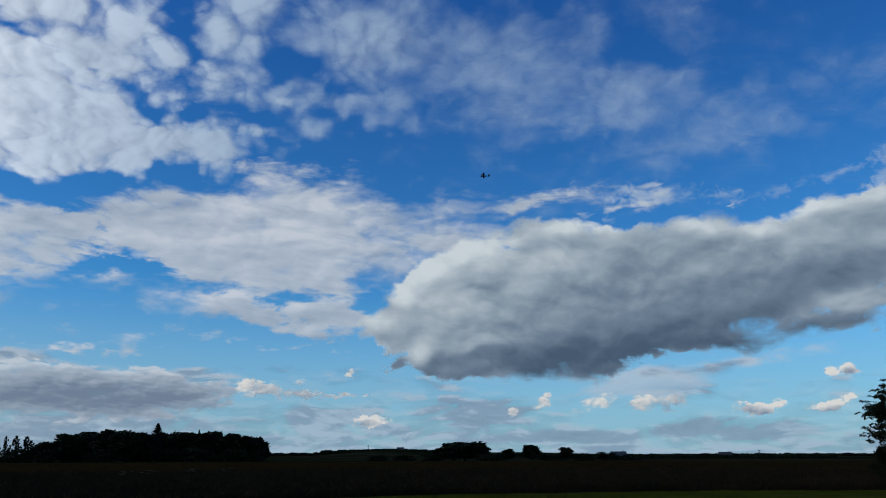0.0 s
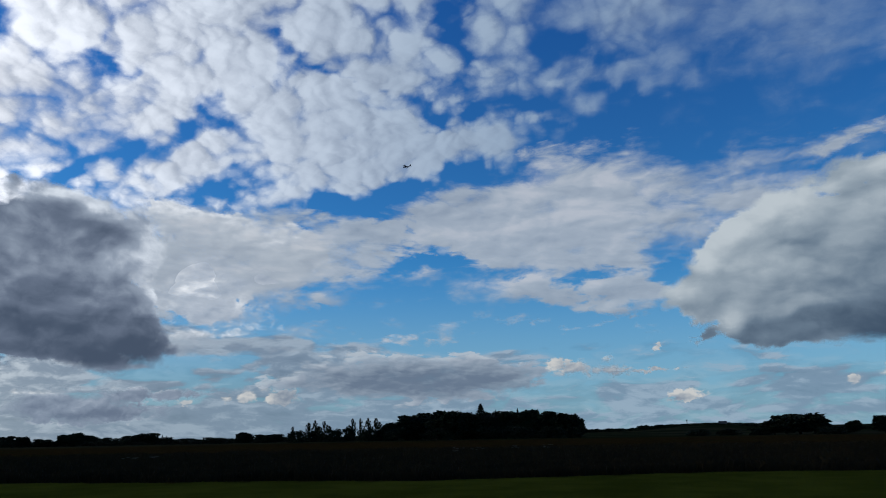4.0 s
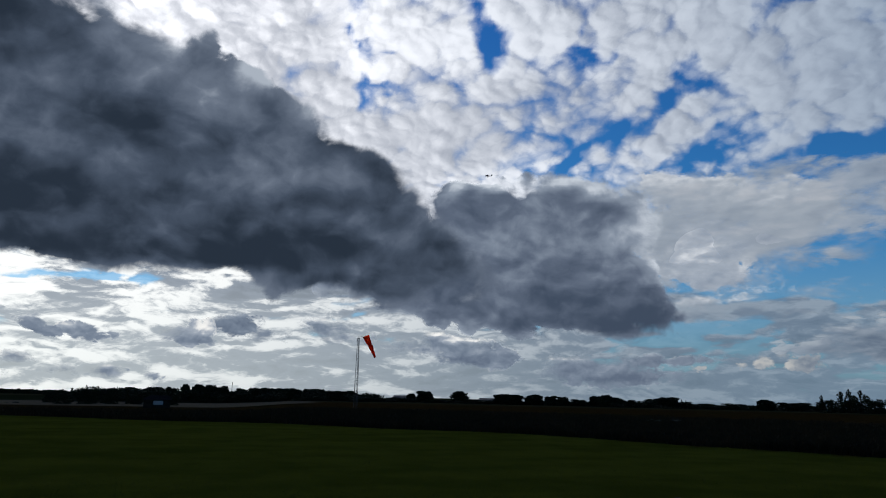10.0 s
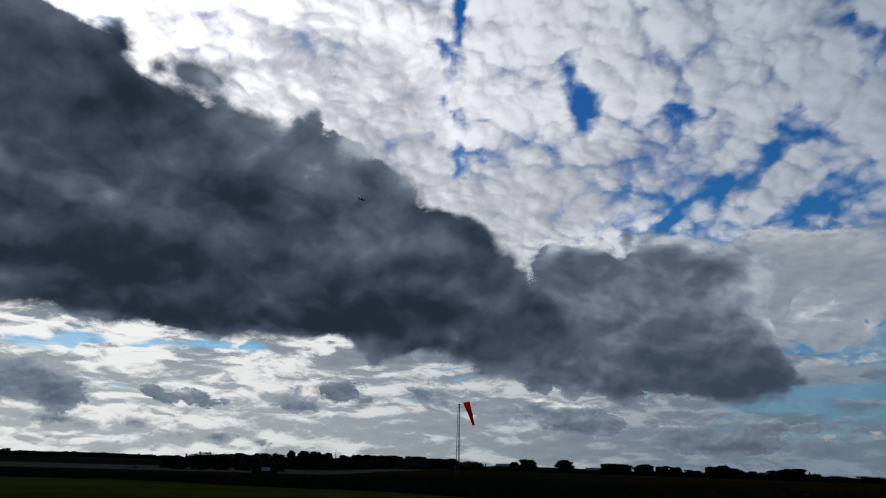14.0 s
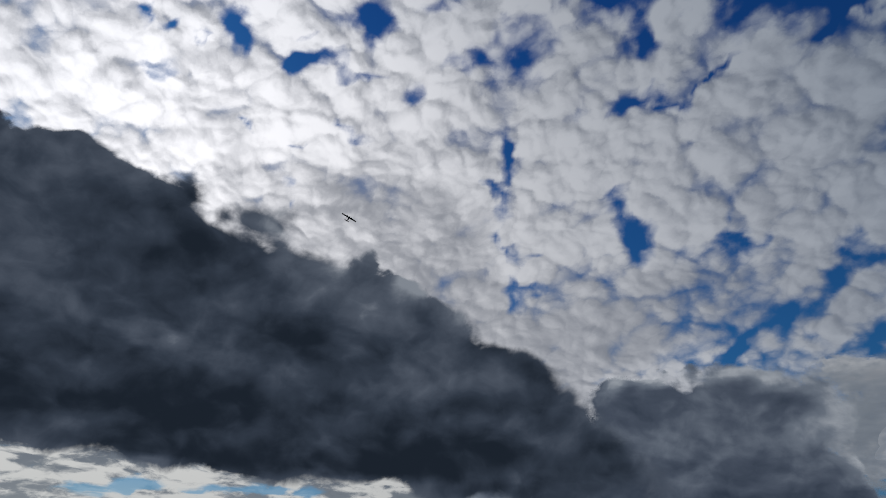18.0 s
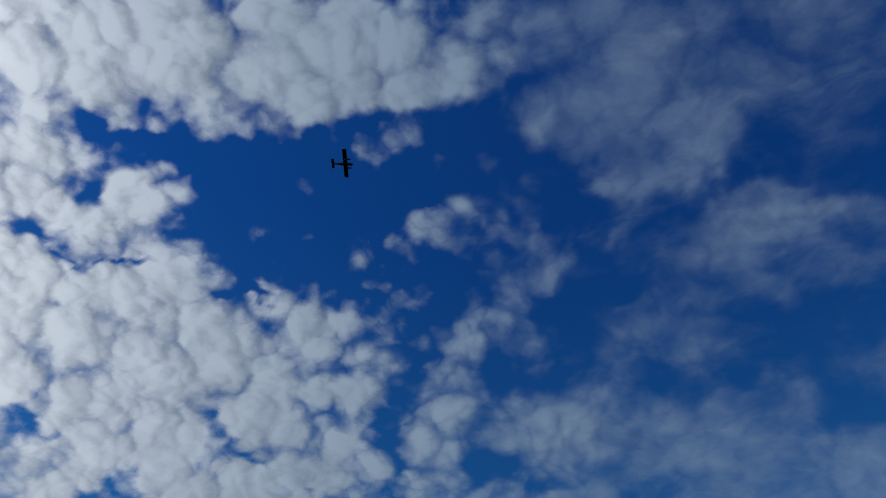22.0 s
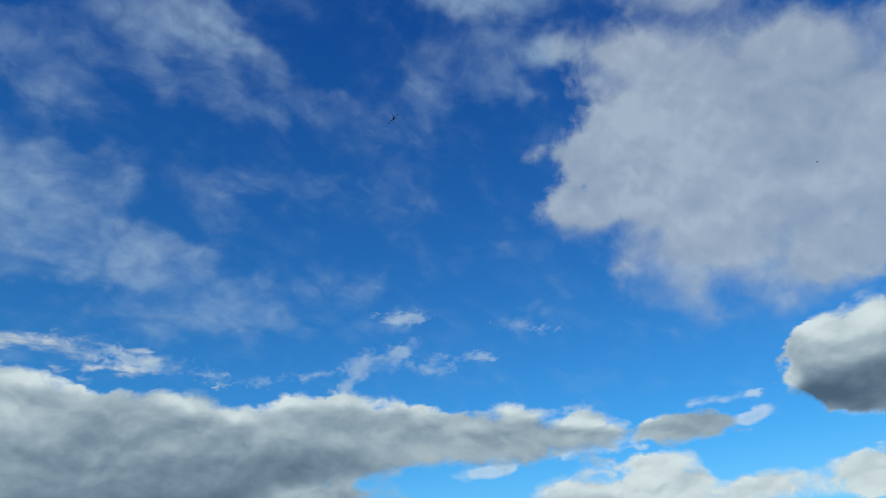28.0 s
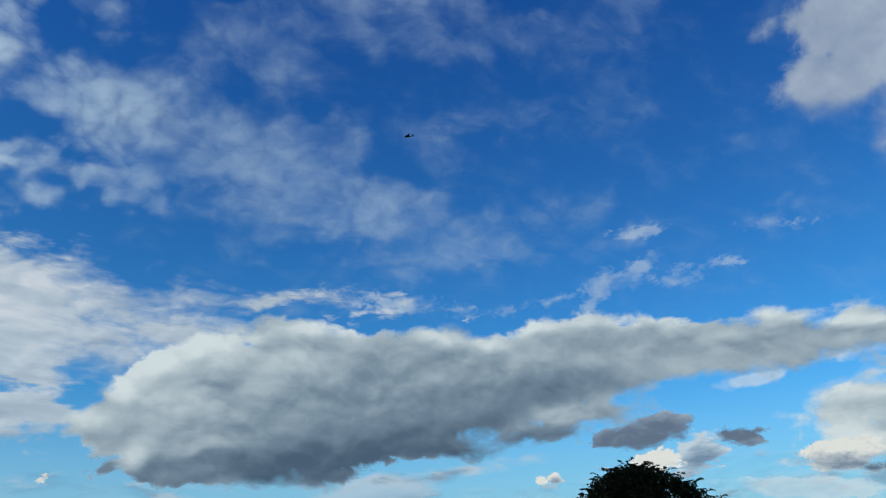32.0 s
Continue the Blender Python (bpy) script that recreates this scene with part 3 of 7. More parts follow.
FLEECE += [
    (4.9, 31.2, 4.9, 1.7, 16, 0.34), (9.9, 32.1, 3.1, 1.4, 0, 0), (12.2, 27.7, 5, 1.6, -2, 0.47), (-8.6, 28.5, 4.7, 0.73, 10, 0.42),
    (4.4, 38.1, 2.5, 1.7, 12, -0.25), (8, 34.9, 1.2, 0.74, -9, -0.2), (-31.1, 59.7, 8.9, 2, 32, 1.15), (-38.9, 57, 4.4, 1.5, 44, 1.05),
    (-28.5, 56.5, 4.3, 1.6, 29, -0.05), (6, 65.2, 4.9, 2.3, 3, 0.05), (1.2, 59.6, 4, 3.5, 10, 0.12), (11, 58, 6.4, 4.5, -1, 0.15),
    (16.1, 53.1, 3.2, 2.1, 15, 0.57), (6.3, 51.6, 3.2, 1.4, 3, 0), (33, 57.6, 4.1, 2, -16, 0.15), (38, 59.8, 2.5, 1.3, -26, 0.1),
]
FLEECE += [
    (26.7, 64.5, 4.8, 1.7, -16, -0.1), (59.2, 55.3, 7.7, 2.6, -56, 0.85), (56.4, 51.1, 4.6, 2.7, -43, 0.8), (48.9, 53.5, 3.1, 2.4, -41, 0.2),
    (47.3, 49.3, 3.8, 2.1, -14, 0.57), (55.3, 44.3, 1.7, 1.5, 4, 0.85), (49.9, 44, 2.2, 1.4, -5, 0.1), (50.2, 41.5, 2.1, 1.2, -30, -0.1),
    (50.2, 59.5, 2.5, 1.1, -75, 0.2), (43.3, 44.6, 1.9, 1.7, -26, -0.3), (44.4, 60, 3, 2.12, 35, -0.7), (39.6, 54.2, 3.3, 1, 38, -0.6),
    (57.7, 46.9, 1.4, 1.1, 8, -0.3), (25.3, 51.1, 4, 2.3, -13, -0.45), (15.8, 45.1, 4.6, 2.2, -16, 0.66), (23.4, 42.1, 4, 1.2, -14, 0.2),
]
FLEECE += [
    (16.7, 41.8, 2.7, 0.9, -5, 0), (6.9, 40.7, 3.6, 1.8, -18, -0.25), (5.3, 31.2, 4.8, 1.8, 10, 0.72), (11.9, 31.9, 2.6, 1.5, -1, 0.28),
    (7.7, 34.7, 1.6, 1.1, 19, -0.05), (-11.3, 28.3, 3.6, 0.7, 5, 0.57), (-23.4, 27, 2.1, 0.5, 5, -0.1), (-27.2, 33.7, 3.2, 3, -26, 1.2),
    (-32.7, 40.3, 2.5, 1.9, -13, 1.1), (-27.1, 38.1, 2.5, 2, 21, 0.25), (-18.5, 39.9, 4.4, 2.1, 7, 0.42), (-19.7, 33.9, 5.8, 2, 6, 0.42),
    (-11.6, 33.5, 7.4, 1.8, 2, 0.17), (-20.1, 48.4, 3.1, 1.8, 35, 0.05), (-30, 45.7, 1.2, 1.1, -69, 0), (-23.3, 43.5, 1.7, 1.3, 24, -0.1),
]
FLEECE += [
    (-11.4, 47, 3.5, 1.9, 10, 0.15), (-5.7, 47.9, 1.8, 1.1, 11, -0.15), (-28.3, 43.1, 1, 0.9, 29, -0.15), (0.2, 38.1, 7.1, 1.8, 26, -0.25),
    (-0.8, 43.9, 4.1, 2.7, 7, -0.6), (38.9, 33.8, 3.1, 2, -3, -0.42), (24.3, 34, 5.2, 1.7, 2, -0.45), (-11.9, 46.7, 3.4, 2, 10, 0.57),
    (-12.3, 43.4, 2.4, 1.2, 32, 0.05), (-17.4, 48.7, 2.2, 1.8, 82, 0.66), (0.7, 43.8, 7.6, 3, 20, -0.9), (-8.7, 52.5, 4.1, 2.3, 35, -0.7),
    (-7.1, 45.4, 3, 0.71, 38, 0), (6.8, 56.7, 4.5, 2.5, 0, 0.12), (17.9, 56.5, 4.3, 3, -8, 0.15), (30.8, 57, 3.5, 2.6, 7, 0.08),
]
FLEECE += [
    (15.1, 52.3, 2.6, 1.1, 21, 0.47), (3.3, 51.6, 2.4, 1.7, 2, 0.1), (1.9, 47.7, 2.4, 0.85, 21, -0.2), (55.2, 54.5, 7.1, 3.3, -23, 0.8),
    (47.6, 50.7, 4.8, 2.4, -5, 0.53), (49.5, 44.8, 2.6, 1.2, -16, 0.15), (42.4, 44.1, 1.8, 1.1, 21, -0.2), (71.8, 48.9, 3.2, 1.1, -36, 0.2),
    (63.9, 50.2, 3.9, 2.4, -32, 0.57), (15.4, 45.2, 4.9, 2.2, -3, 0.61), (24, 42.2, 4.1, 1.1, -9, 0.08), (17.4, 48.1, 1.8, 0.9, -12, 0.2),
    (19, 42.8, 3.6, 1.4, -14, 0.15), (31.3, 40.8, 3.7, 1.2, -22, -0.3), (39.9, 41.2, 2.3, 1.8, 23, -0.3), (5.6, 32, 5.2, 1.7, 3, 0.61),
]
FLEECE += [
    (7.9, 34.1, 1.2, 1.1, 44, 0.05), (1.4, 31.6, 2.3, 1.1, 14, 0.42), (9.2, 27.4, 4.5, 1.7, 3, 0.72), (18.3, 27.7, 2.6, 1.5, 11, 0.8),
    (22.1, 23.9, 7.3, 1.7, 7, 0.22), (33.7, 25.9, 2.7, 1, 12, -0.2), (38.9, 24.1, 1.3, 0.63, -4, 0.34), (49.3, 23, 2, 0.8, -8, -0.1),
    (39.8, 33.9, 1.8, 0.99, 4, -0.22), (23.3, 34.4, 3.6, 0.9, 11, -0.35), (21.4, 31.6, 2.7, 1.1, -26, -0.4), (-8.3, 39.2, 3.2, 1.3, -10, -0.1),
    (-7.5, 35.1, 2.8, 1.2, -1, 0), (-5.6, 32.9, 2.5, 0.87, 8, 0.17), (-2.9, 32, 0.94, 0.4, 17, 0.25), (-0.8, 37.1, 2.7, 1, 2, -0.25),
]
FLEECE += [
    (4.3, 38.8, 2.5, 1.4, -18, -0.2), (3.2, 41.7, 2.4, 0.69, -4, -0.2), (-5.1, 28.3, 2.4, 1.4, 3, 0.17), (-3.3, 22.6, 1.4, 0.57, 0, 0.25),
    (6.8, 24.6, 2.3, 0.8, 8, 0), (3.1, 38.9, 2.4, 1.6, -15, -0.1), (6.1, 42.3, 2.1, 1.6, -14, -0.15), (37.3, 39.1, 3.2, 1.5, 9, -0.28),
    (23.7, 34.4, 3.4, 0.8, 17, -0.3), (39.4, 33.6, 1.8, 1, 18, -0.3), (9.5, 19.8, 2.7, 0.91, 7, -0.15), (33.1, 25.9, 3.1, 1.1, 20, -0.12),
    (47.5, 43.6, 3.2, 2.2, 12, -0.05), (51.3, 40.9, 2.3, 0.9, -10, 0), (-2.2, 37.4, 2.9, 1.4, 21, -0.2), (4.1, 38.9, 1.8, 1.2, -29, -0.1),
]
FLEECE += [
    (-5.6, 33.7, 2, 0.92, 9, -0.08), (-3.2, 32.5, 0.91, 0.39, 18, 0), (7.2, 35.3, 1.2, 0.88, 36, -0.1), (-5.3, 29.2, 1.9, 0.9, 30, 0.28),
    (-2.9, 23.3, 1.1, 0.47, -13, 0.17), (20.5, 41.7, 5.5, 1.7, -5, -0.25), (40.1, 40.2, 2.5, 2.1, 14, -0.35), (39.2, 33.4, 1.8, 1.1, -8, -0.38),
    (26.2, 34.6, 2.7, 0.62, 0, -0.35), (0.8, 27, 1.2, 1.1, -90, -0.3), (3.8, 24.1, 1.7, 1.2, -83, -0.35), (-52.7, 18.5, 2.9, 0.58, 18, -1),
    (-49, 20.5, 3.12, 0.74, 26, -0.07), (-29.7, 18.1, 7.1, 1.3, -2, -1), (-19.2, 21.5, 3, 2.88, 68, -1), (-23.3, 26.2, 2.9, 1.1, -7, -0.5),
]
FLEECE += [
    (-13.5, 25.1, 4.7, 1.6, 2, -1), (-17.9, 27.2, 2.88, 2.12, 23, -0.7), (-13.6, 31.3, 7.1, 1.5, -3, -0.7), (-8.6, 26.3, 2.5, 1.38, -5, -0.9),
    (-19.7, 31.2, 2, 1.6, -20, -0.3), (-31.5, 21.5, 7.1, 1.9, 3, 1.2), (-24, 23.1, 4.2, 1.4, 7, 1.25), (-27.6, 24.9, 2.6, 0.61, -4, 0.85),
    (-49.4, 18.8, 2.7, 0.77, 14, 0.85), (-37.8, 19.1, 3.2, 1, 6, 0.85), (-45.1, 20.5, 2.3, 0.82, 3, 1.05), (-44.2, 22.4, 2.7, 1.4, 3, 0.95),
    (-46.9, 18.3, 2.7, 0.46, 3, 0.1), (-43.5, 24.8, 0.84, 0.8, -89, -0.07), (-46.7, 22.9, 2.25, 0.68, 24, -0.06), (-41.4, 19.9, 1.75, 0.91, 32, -0.06),
]
FLEECE += [
    (-39.2, 20, 1.5, 0.8, 11, 0.04), (-38.4, 30, 1.5, 0.78, -89, -0.07), (-39.9, 27.6, 0.53, 0.45, -87, 0.13), (-30.9, 27.6, 3.1, 0.47, -11, -0.85),
    (-29, 26.3, 1.62, 0.65, -4, 0.04), (-25, 25, 2.5, 0.65, -6, 0.07), (-36.9, 28.7, 1.2, 0.52, -20, 0.13), (-51.2, 26.9, 1.62, 0.78, -34, 0.07),
    (-53, 27.9, 0.76, 0.65, 13, 0.1), (-71.1, 25.9, 2.5, 0.62, -90, 0.03), (-60.6, 30.2, 1.5, 1.01, -87, -0.06), (-60.6, 28.1, 1.38, 1.21, 80, -0.06),
    (-60.9, 32.2, 1.2, 0.48, 13, 0.13), (-26.3, 32, 4.6, 1.8, -7, 0.1), (-22.7, 28.7, 2.4, 1.3, 1, -0.1), (-24.2, 26.8, 1.9, 0.34, 2, 0.15),
]
FLEECE += [
    (-11.5, 28.1, 2.4, 0.7, 0, 0.47), (-8.4, 28.4, 1.9, 0.77, 7, 0.47), (-16.4, 28.6, 1.1, 0.71, -15, -0.1), (-17.6, 25.1, 2.3, 0.41, -4, 0),
    (-11.3, 27.6, 3.1, 0.87, 5, 0.57), (-15.1, 27.1, 2.6, 0.51, 12, 0), (-6.2, 27.3, 2.2, 0.71, -7, 0.17), (-7.5, 33.2, 3.9, 2.3, 5, 0.17),
    (-19.2, 29.9, 2.6, 2.4, 57, 0.25), (-23.4, 27.2, 2.4, 0.41, 16, 0.1), (-27.6, 26.5, 1.1, 0.28, 13, 0.1), (-29, 29.7, 2.4, 2, -17, 1),
    (-22.5, 30.6, 2.9, 2.3, 53, 0.1), (-32.9, 24.8, 3.8, 2.7, 21, 1.25), (-27.1, 23, 7.1, 1.7, 7, 1.3), (-21.6, 23, 3.2, 1.7, 4, 1.15),
]
FLEECE += [
    (-16.8, 24.8, 2.5, 0.43, 7, 0.34), (7.7, 32.3, 3.5, 1.3, 10, 0.22), (1.9, 30.4, 3.1, 1.2, 13, 0.39), (10, 28.1, 4.4, 1.1, -10, 0.28),
    (17.3, 27.8, 3.3, 1.6, 9, 0.42), (22.6, 26.3, 3.6, 1.2, -11, -0.15), (8.4, 25.8, 2.7, 0.89, -4, -0.2), (28, 25.3, 2.9, 2, 8, -0.3),
    (32.9, 25.8, 2.3, 2, 5, -0.35), (3.6, 33.8, 2.6, 1.1, 36, -0.15), (11.3, 32.9, 2.6, 1.7, -8, -0.1), (-5.1, 22.4, 2.3, 0.45, -3, -0.3),
    (-22.5, 19.2, 4.4, 1.7, 13, -1), (-4.2, 24.7, 7.3, 1.8, 2, -0.9), (-26.9, 18.6, 4.9, 1.2, 9, -1), (-14.1, 47.6, 2.8, 1.8, -40, -0.15),
]
FLEECE += [
    (-18.3, 49.3, 2.8, 1.4, 3, 0.1), (-8.8, 46.1, 1.8, 1.8, 76, 0), (-11.6, 42.1, 2.3, 1.8, -72, -0.3), (-18, 45.6, 4.6, 1.8, 23, -0.5),
    (-28.7, 46.1, 1.2, 0.91, 11, 0.16), (5.7, 30.7, 7.3, 2.1, -12, 0.25), (16.2, 27.6, 6.7, 1.6, -20, 0.25), (-6.1, 33, 5.3, 2.1, 0, 0.76),
    (-17.6, 33, 3.5, 2.1, 7, 0.57), (-19.2, 28.1, 4.4, 1.3, 6, 0.47), (-12.1, 25.5, 2.7, 0.98, 3, 0.25),
]

# strokes of grey shade painted into the fleece
SHADED = [
    (-86.9, 30.1, 7.4, 3, 8, 0.45), (-82.2, 27.8, 5.4, 4.6, -25, 0.6), (-55.6, 22.4, 8.5, 2, 3, 0.5), (-62.7, 20.2, 4.5, 2, 5, 0.6),
    (-98.2, 33, 2.3, 1.3, -68, 0.35), (-69.5, 21.2, 4, 1.7, -12, 0.55), (-85.5, 32.8, 3.6, 1.1, 30, 0.35), (-50.9, 16.9, 5.2, 1, 2, 0.25),
    (-77.4, 26.1, 2.6, 1.7, -20, 0.6), (-35.5, 31.3, 12.1, 7.8, -8, 0.14), (-55.1, 21.8, 8, 2.4, -5, 0.5), (-67, 20.4, 4.6, 1.8, 0, 0.5),
    (-82.5, 29.6, 4.8, 4.3, 14, 0.35), (-77.5, 24.2, 4.1, 2.3, -26, 0.5), (-61.1, 23.9, 3.5, 1.3, -3, 0.35), (-60.5, 22.1, 8.3, 2.6, 4, 0.45),
]
SHADED += [
    (-52.5, 21.8, 5.3, 1.6, 6, 0.4), (-73.4, 24.1, 4.4, 2.4, -6, 0.4), (-65.3, 24.7, 4.7, 1.6, 13, 0.3), (-67.3, 18.4, 3.1, 1.7, -24, 0.4),
    (-45.7, 16, 3.8, 1.6, -2, 0.3), (-49.3, 27.9, 3, 2, -87, 0.15), (-44.2, 56.6, 12.8, 1.7, 25, 0.12), (-49.6, 23.8, 2.7, 1.4, 14, 0.3),
]

BARS = [
    (-100.4, 7.6, 4.8, 0.63, 2, -1), (-94.9, 7.8, 2.6, 0.29, 5, -0.9), (-89.8, 8.2, 5.7, 0.47, 2, -1), (-85.6, 8.9, 2.6, 0.39, 4, -0.9),
    (-96.7, 4.7, 1.4, 0.36, 4, -0.5), (-72, 6.4, 1.8, 0.22, 2, -0.6), (-43.8, 5.9, 4.7, 0.72, -4, -1), (-45.2, 3, 2.2, 0.28, -5, -1),
    (-40, 8.2, 2.8, 0.87, -2, -0.9), (-46.6, 4.8, 2.3, 0.41, 0, -0.7), (-98.8, 6.7, 4.9, 0.56, 6, 0.8), (-91.3, 7.4, 6.4, 0.42, 5, 0.7),
    (-80.4, 9.4, 5.3, 0.9, 8, 0.8), (-41.9, 7.3, 3.9, 0.87, 4, 0.2), (-41, 5.6, 3.5, 0.46, 4, 0.5), (-27.6, 4.9, 5.7, 0.48, -3, 0.3),
]
BARS += [
    (-33.1, 7, 4.7, 0.51, -3, 0.2), (-29.7, 9.5, 4.5, 1.2, -5, -1), (-37.9, 6.2, 5.8, 0.33, -1, 0.5), (-36.3, 9, 4, 0.85, 4, -0.9),
    (-41.7, 6, 2.9, 0.64, 4, -0.6), (-14.1, 7.5, 11.4, 0.63, 1, -0.9), (9.7, 5, 8.8, 0.52, -1, -0.3), (24.3, 6.2, 5.7, 0.57, -3, -0.6),
    (14.2, 8.4, 6.4, 0.88, -2, -0.8), (2, 3.7, 4.8, 0.86, 0, 0.5), (12.3, 1.5, 12.6, 0.36, 0, 0.5), (20.8, 2, 4.5, 0.46, 0, 0.45),
    (-0.3, 1.7, 7, 0.43, 0, 0.35), (19.6, 6.2, 4.7, 0.47, 6, 0.4), (-22.9, 2.4, 9.6, 0.52, 1, 0.45), (-11.8, 3.3, 5.4, 0.61, 1, 0.35),
]
BARS += [
    (-28.3, 4.5, 10.7, 1.1, 2, 0.3),
]

# light and shade painted into the bars, 0 bright to 1 dark
BAR_SHADING = [
    (-49.9, 2.3, 17.8, 3.1, 1, 0.45), (-66.9, 2.4, 8.9, 3, 2, 0.38), (-82.4, 2.7, 8.6, 2.6, 2, 0.28), (-101.3, 4.9, 2.5, 1.7, -25, 0.9),
    (-100.2, 2.1, 2.4, 0.52, -3, 0.75), (-97.6, 1.2, 2.1, 0.23, 2, 0.6), (-95.6, 2.3, 1.5, 0.43, -8, 0.7), (-95.4, 6.1, 1.3, 0.53, 4, 0.45),
    (-92, 6.9, 3.5, 0.5, 5, 0.4), (-85.1, 4.1, 1.9, 0.6, 3, 0.55), (-83, 3.9, 2.1, 0.52, 2, 0.6), (-85.4, 3, 2.6, 0.66, -18, 0.5),
    (-75.9, 2.9, 5.8, 0.78, 2, 0.55), (-81, 6.9, 2.2, 0.53, 3, 0.5), (-77.5, 8.1, 2.7, 0.58, 3, 0.6), (-74.4, 8.8, 4.1, 0.5, -3, 0.65),
]
BAR_SHADING += [
    (-92.5, 1.2, 1.9, 0.44, 2, 0.65), (-89.4, 1.5, 1.6, 0.49, -3, 0.7), (-86.1, 1.3, 0.91, 0.29, 2, 0.6), (-83.2, 1.8, 0.64, 0.21, 2, 0.6),
    (-75.8, 1.9, 1.8, 0.3, 2, 0.5), (-72, 6.7, 2.7, 0.4, 2, 0.5), (-65.1, 5, 2.7, 0.8, 1, 0.5), (-46.2, 4.1, 3, 0.45, -3, 0.65),
    (-60.3, 1.6, 6.5, 0.68, 1, 0.45), (-51.9, 1.2, 4.8, 0.49, 1, 0.45), (-44.3, 1.5, 3.6, 0.47, 1, 0.45), (-40.8, 0.9, 3.4, 0.34, 1, 0.4),
    (-78.2, 4.2, 4.4, 0.22, 2, 0), (-80.2, 1.3, 8.6, 0.26, 2, 0.1), (-95.3, 3, 3.7, 0.32, 3, 0), (-96, 0.2, 7.2, 0.23, 2, 0),
]
BAR_SHADING += [
    (-53.8, 4.4, 6.2, 0.21, 0, 0), (-62.9, 6, 2.7, 0.44, 1, 0.02), (-68.3, 6.1, 2.7, 0.27, 1, 0.05), (-33.4, 3.1, 13.6, 2.5, -2, 0.5),
    (-29.5, 4.5, 7.4, 0.65, -3, 0.6), (-35.5, 2.7, 4, 0.84, -1, 0.3), (-43.3, 4.7, 3.2, 0.27, 0, 0.6), (-44.4, 2.7, 2.7, 0.53, 2, 0.3),
    (-35.9, 5.7, 5.6, 0.29, -1, 0.55), (2, 3.7, 4.8, 0.86, 0, 0.6), (12.3, 1.5, 12.6, 0.36, 0, 0.55), (20.8, 2, 4.5, 0.46, 0, 0.6),
    (19.6, 6.2, 4.7, 0.47, 6, 0.5), (-22.9, 2.4, 9.6, 0.52, 1, 0.35), (-11.8, 3.3, 5.4, 0.61, 1, 0.4),
]


def fleece_cover(w):
    """How closely the high layer is packed, -1 clear to 1 solid; it thins out below 16 degrees."""
    el = np.degrees(np.arcsin(np.clip(w[:, 2], -1, 1)))
    az = np.degrees(np.arctan2(w[:, 0], w[:, 1]))
    return brush(drift(w, 1.0, 22.0, 5), -0.85, FLEECE) - 2.0 * np.clip((np.interp(az, [-62, -54], [11.5, 14.5]) - el) / 2.5, 0, 1)


def fibre(w):
    """The layer is lumpy towards the sun and frays into wisps away from it."""
    az = np.degrees(np.arctan2(w[:, 0], w[:, 1]))
    return np.clip((az + 22) / 24, 0, 1)


sky_sheet("altocumulus_layer", fleece, 4300, -128, 100, 5, 76, 0.32, {
    "cover": fleece_cover, "fibre": fibre,
    "shading": lambda w: 0.95 * brush(drift(w, 0.8, 8.0, 6), 0.0, SHADED)},
    "high broken layer of white fleecy altocumulus with blue gaps", "cloud layer", keep=-0.99, split=("cover", 0.45, "fleece", "thin_veil"))
def bar_cover(w):
    """Closed over the horizon, broken above it, gone above 12 degrees."""
    el = np.degrees(np.arcsin(np.clip(w[:, 2], -1, 1)))
    az = np.degrees(np.arctan2(w[:, 0], w[:, 1]))
    packed = np.interp(az, [-180, -60, -45, -20, 10, 40, 180], [1.0, 1.0, 0.6, 0.25, 0.0, 0.1, 0.2])
    top = np.interp(az, [-180, -70, -45, -25, 180], [11, 11, 8, 6.5, 6.5])
    return brush(drift(w, 0.4, 20.0, 4), 0.0, BARS, 0.6) + packed - 1.6 * np.clip((el - top) / 2.5, 0, 1) + 0.6 * np.clip(1.2 - el / 2.5, 0, 1)


sky_sheet("stratocumulus_layer", bars, 4000, -180, 180, -0.3, 15, 0.4, {
    "cover": bar_cover, "shading": lambda w: brush(drift(w, 0.35, 20.0, 4), 0.22, BAR_SHADING, 0.6)},
    "low layer of long grey and white cloud bars above the horizon", "cloud layer", split=("cover", 0.0, "broken_cloud", "haze"))

STORM_PUFFS = [
    (-99.4, 23.7, 13.7, 5.7, -20), (-83.6, 19.1, 15, 6, -25), (-107.2, 27.2, 7.8, 4.5, -16), (-71.5, 15.6, 8.9, 3.9, -28),
    (-89, 22.1, 6.7, 4, -26), (-76, 18, 7.7, 3.6, -28), (-106.2, 12.8, 7.9, 3.1, 2), (-94.7, 11.8, 12.4, 2.5, 2),
    (-81.4, 11.9, 12.5, 2.6, 3), (-102.8, 20.1, 12.5, 7.1, -3), (-88.8, 17.2, 15.6, 6.2, -10), (-76.9, 14.3, 11.3, 3.6, -10),
    (-109.9, 23.9, 6.8, 5.7, -89), (-109.1, 15.5, 4.8, 4.1, -67), (-113.3, 29.5, 2.4, 1.9, -28), (-109.5, 29.3, 2.5, 1.6, -23),
    (-105.7, 28.5, 1.9, 1.2, -18), (-100.9, 30.3, 2, 1.4, 17),
]
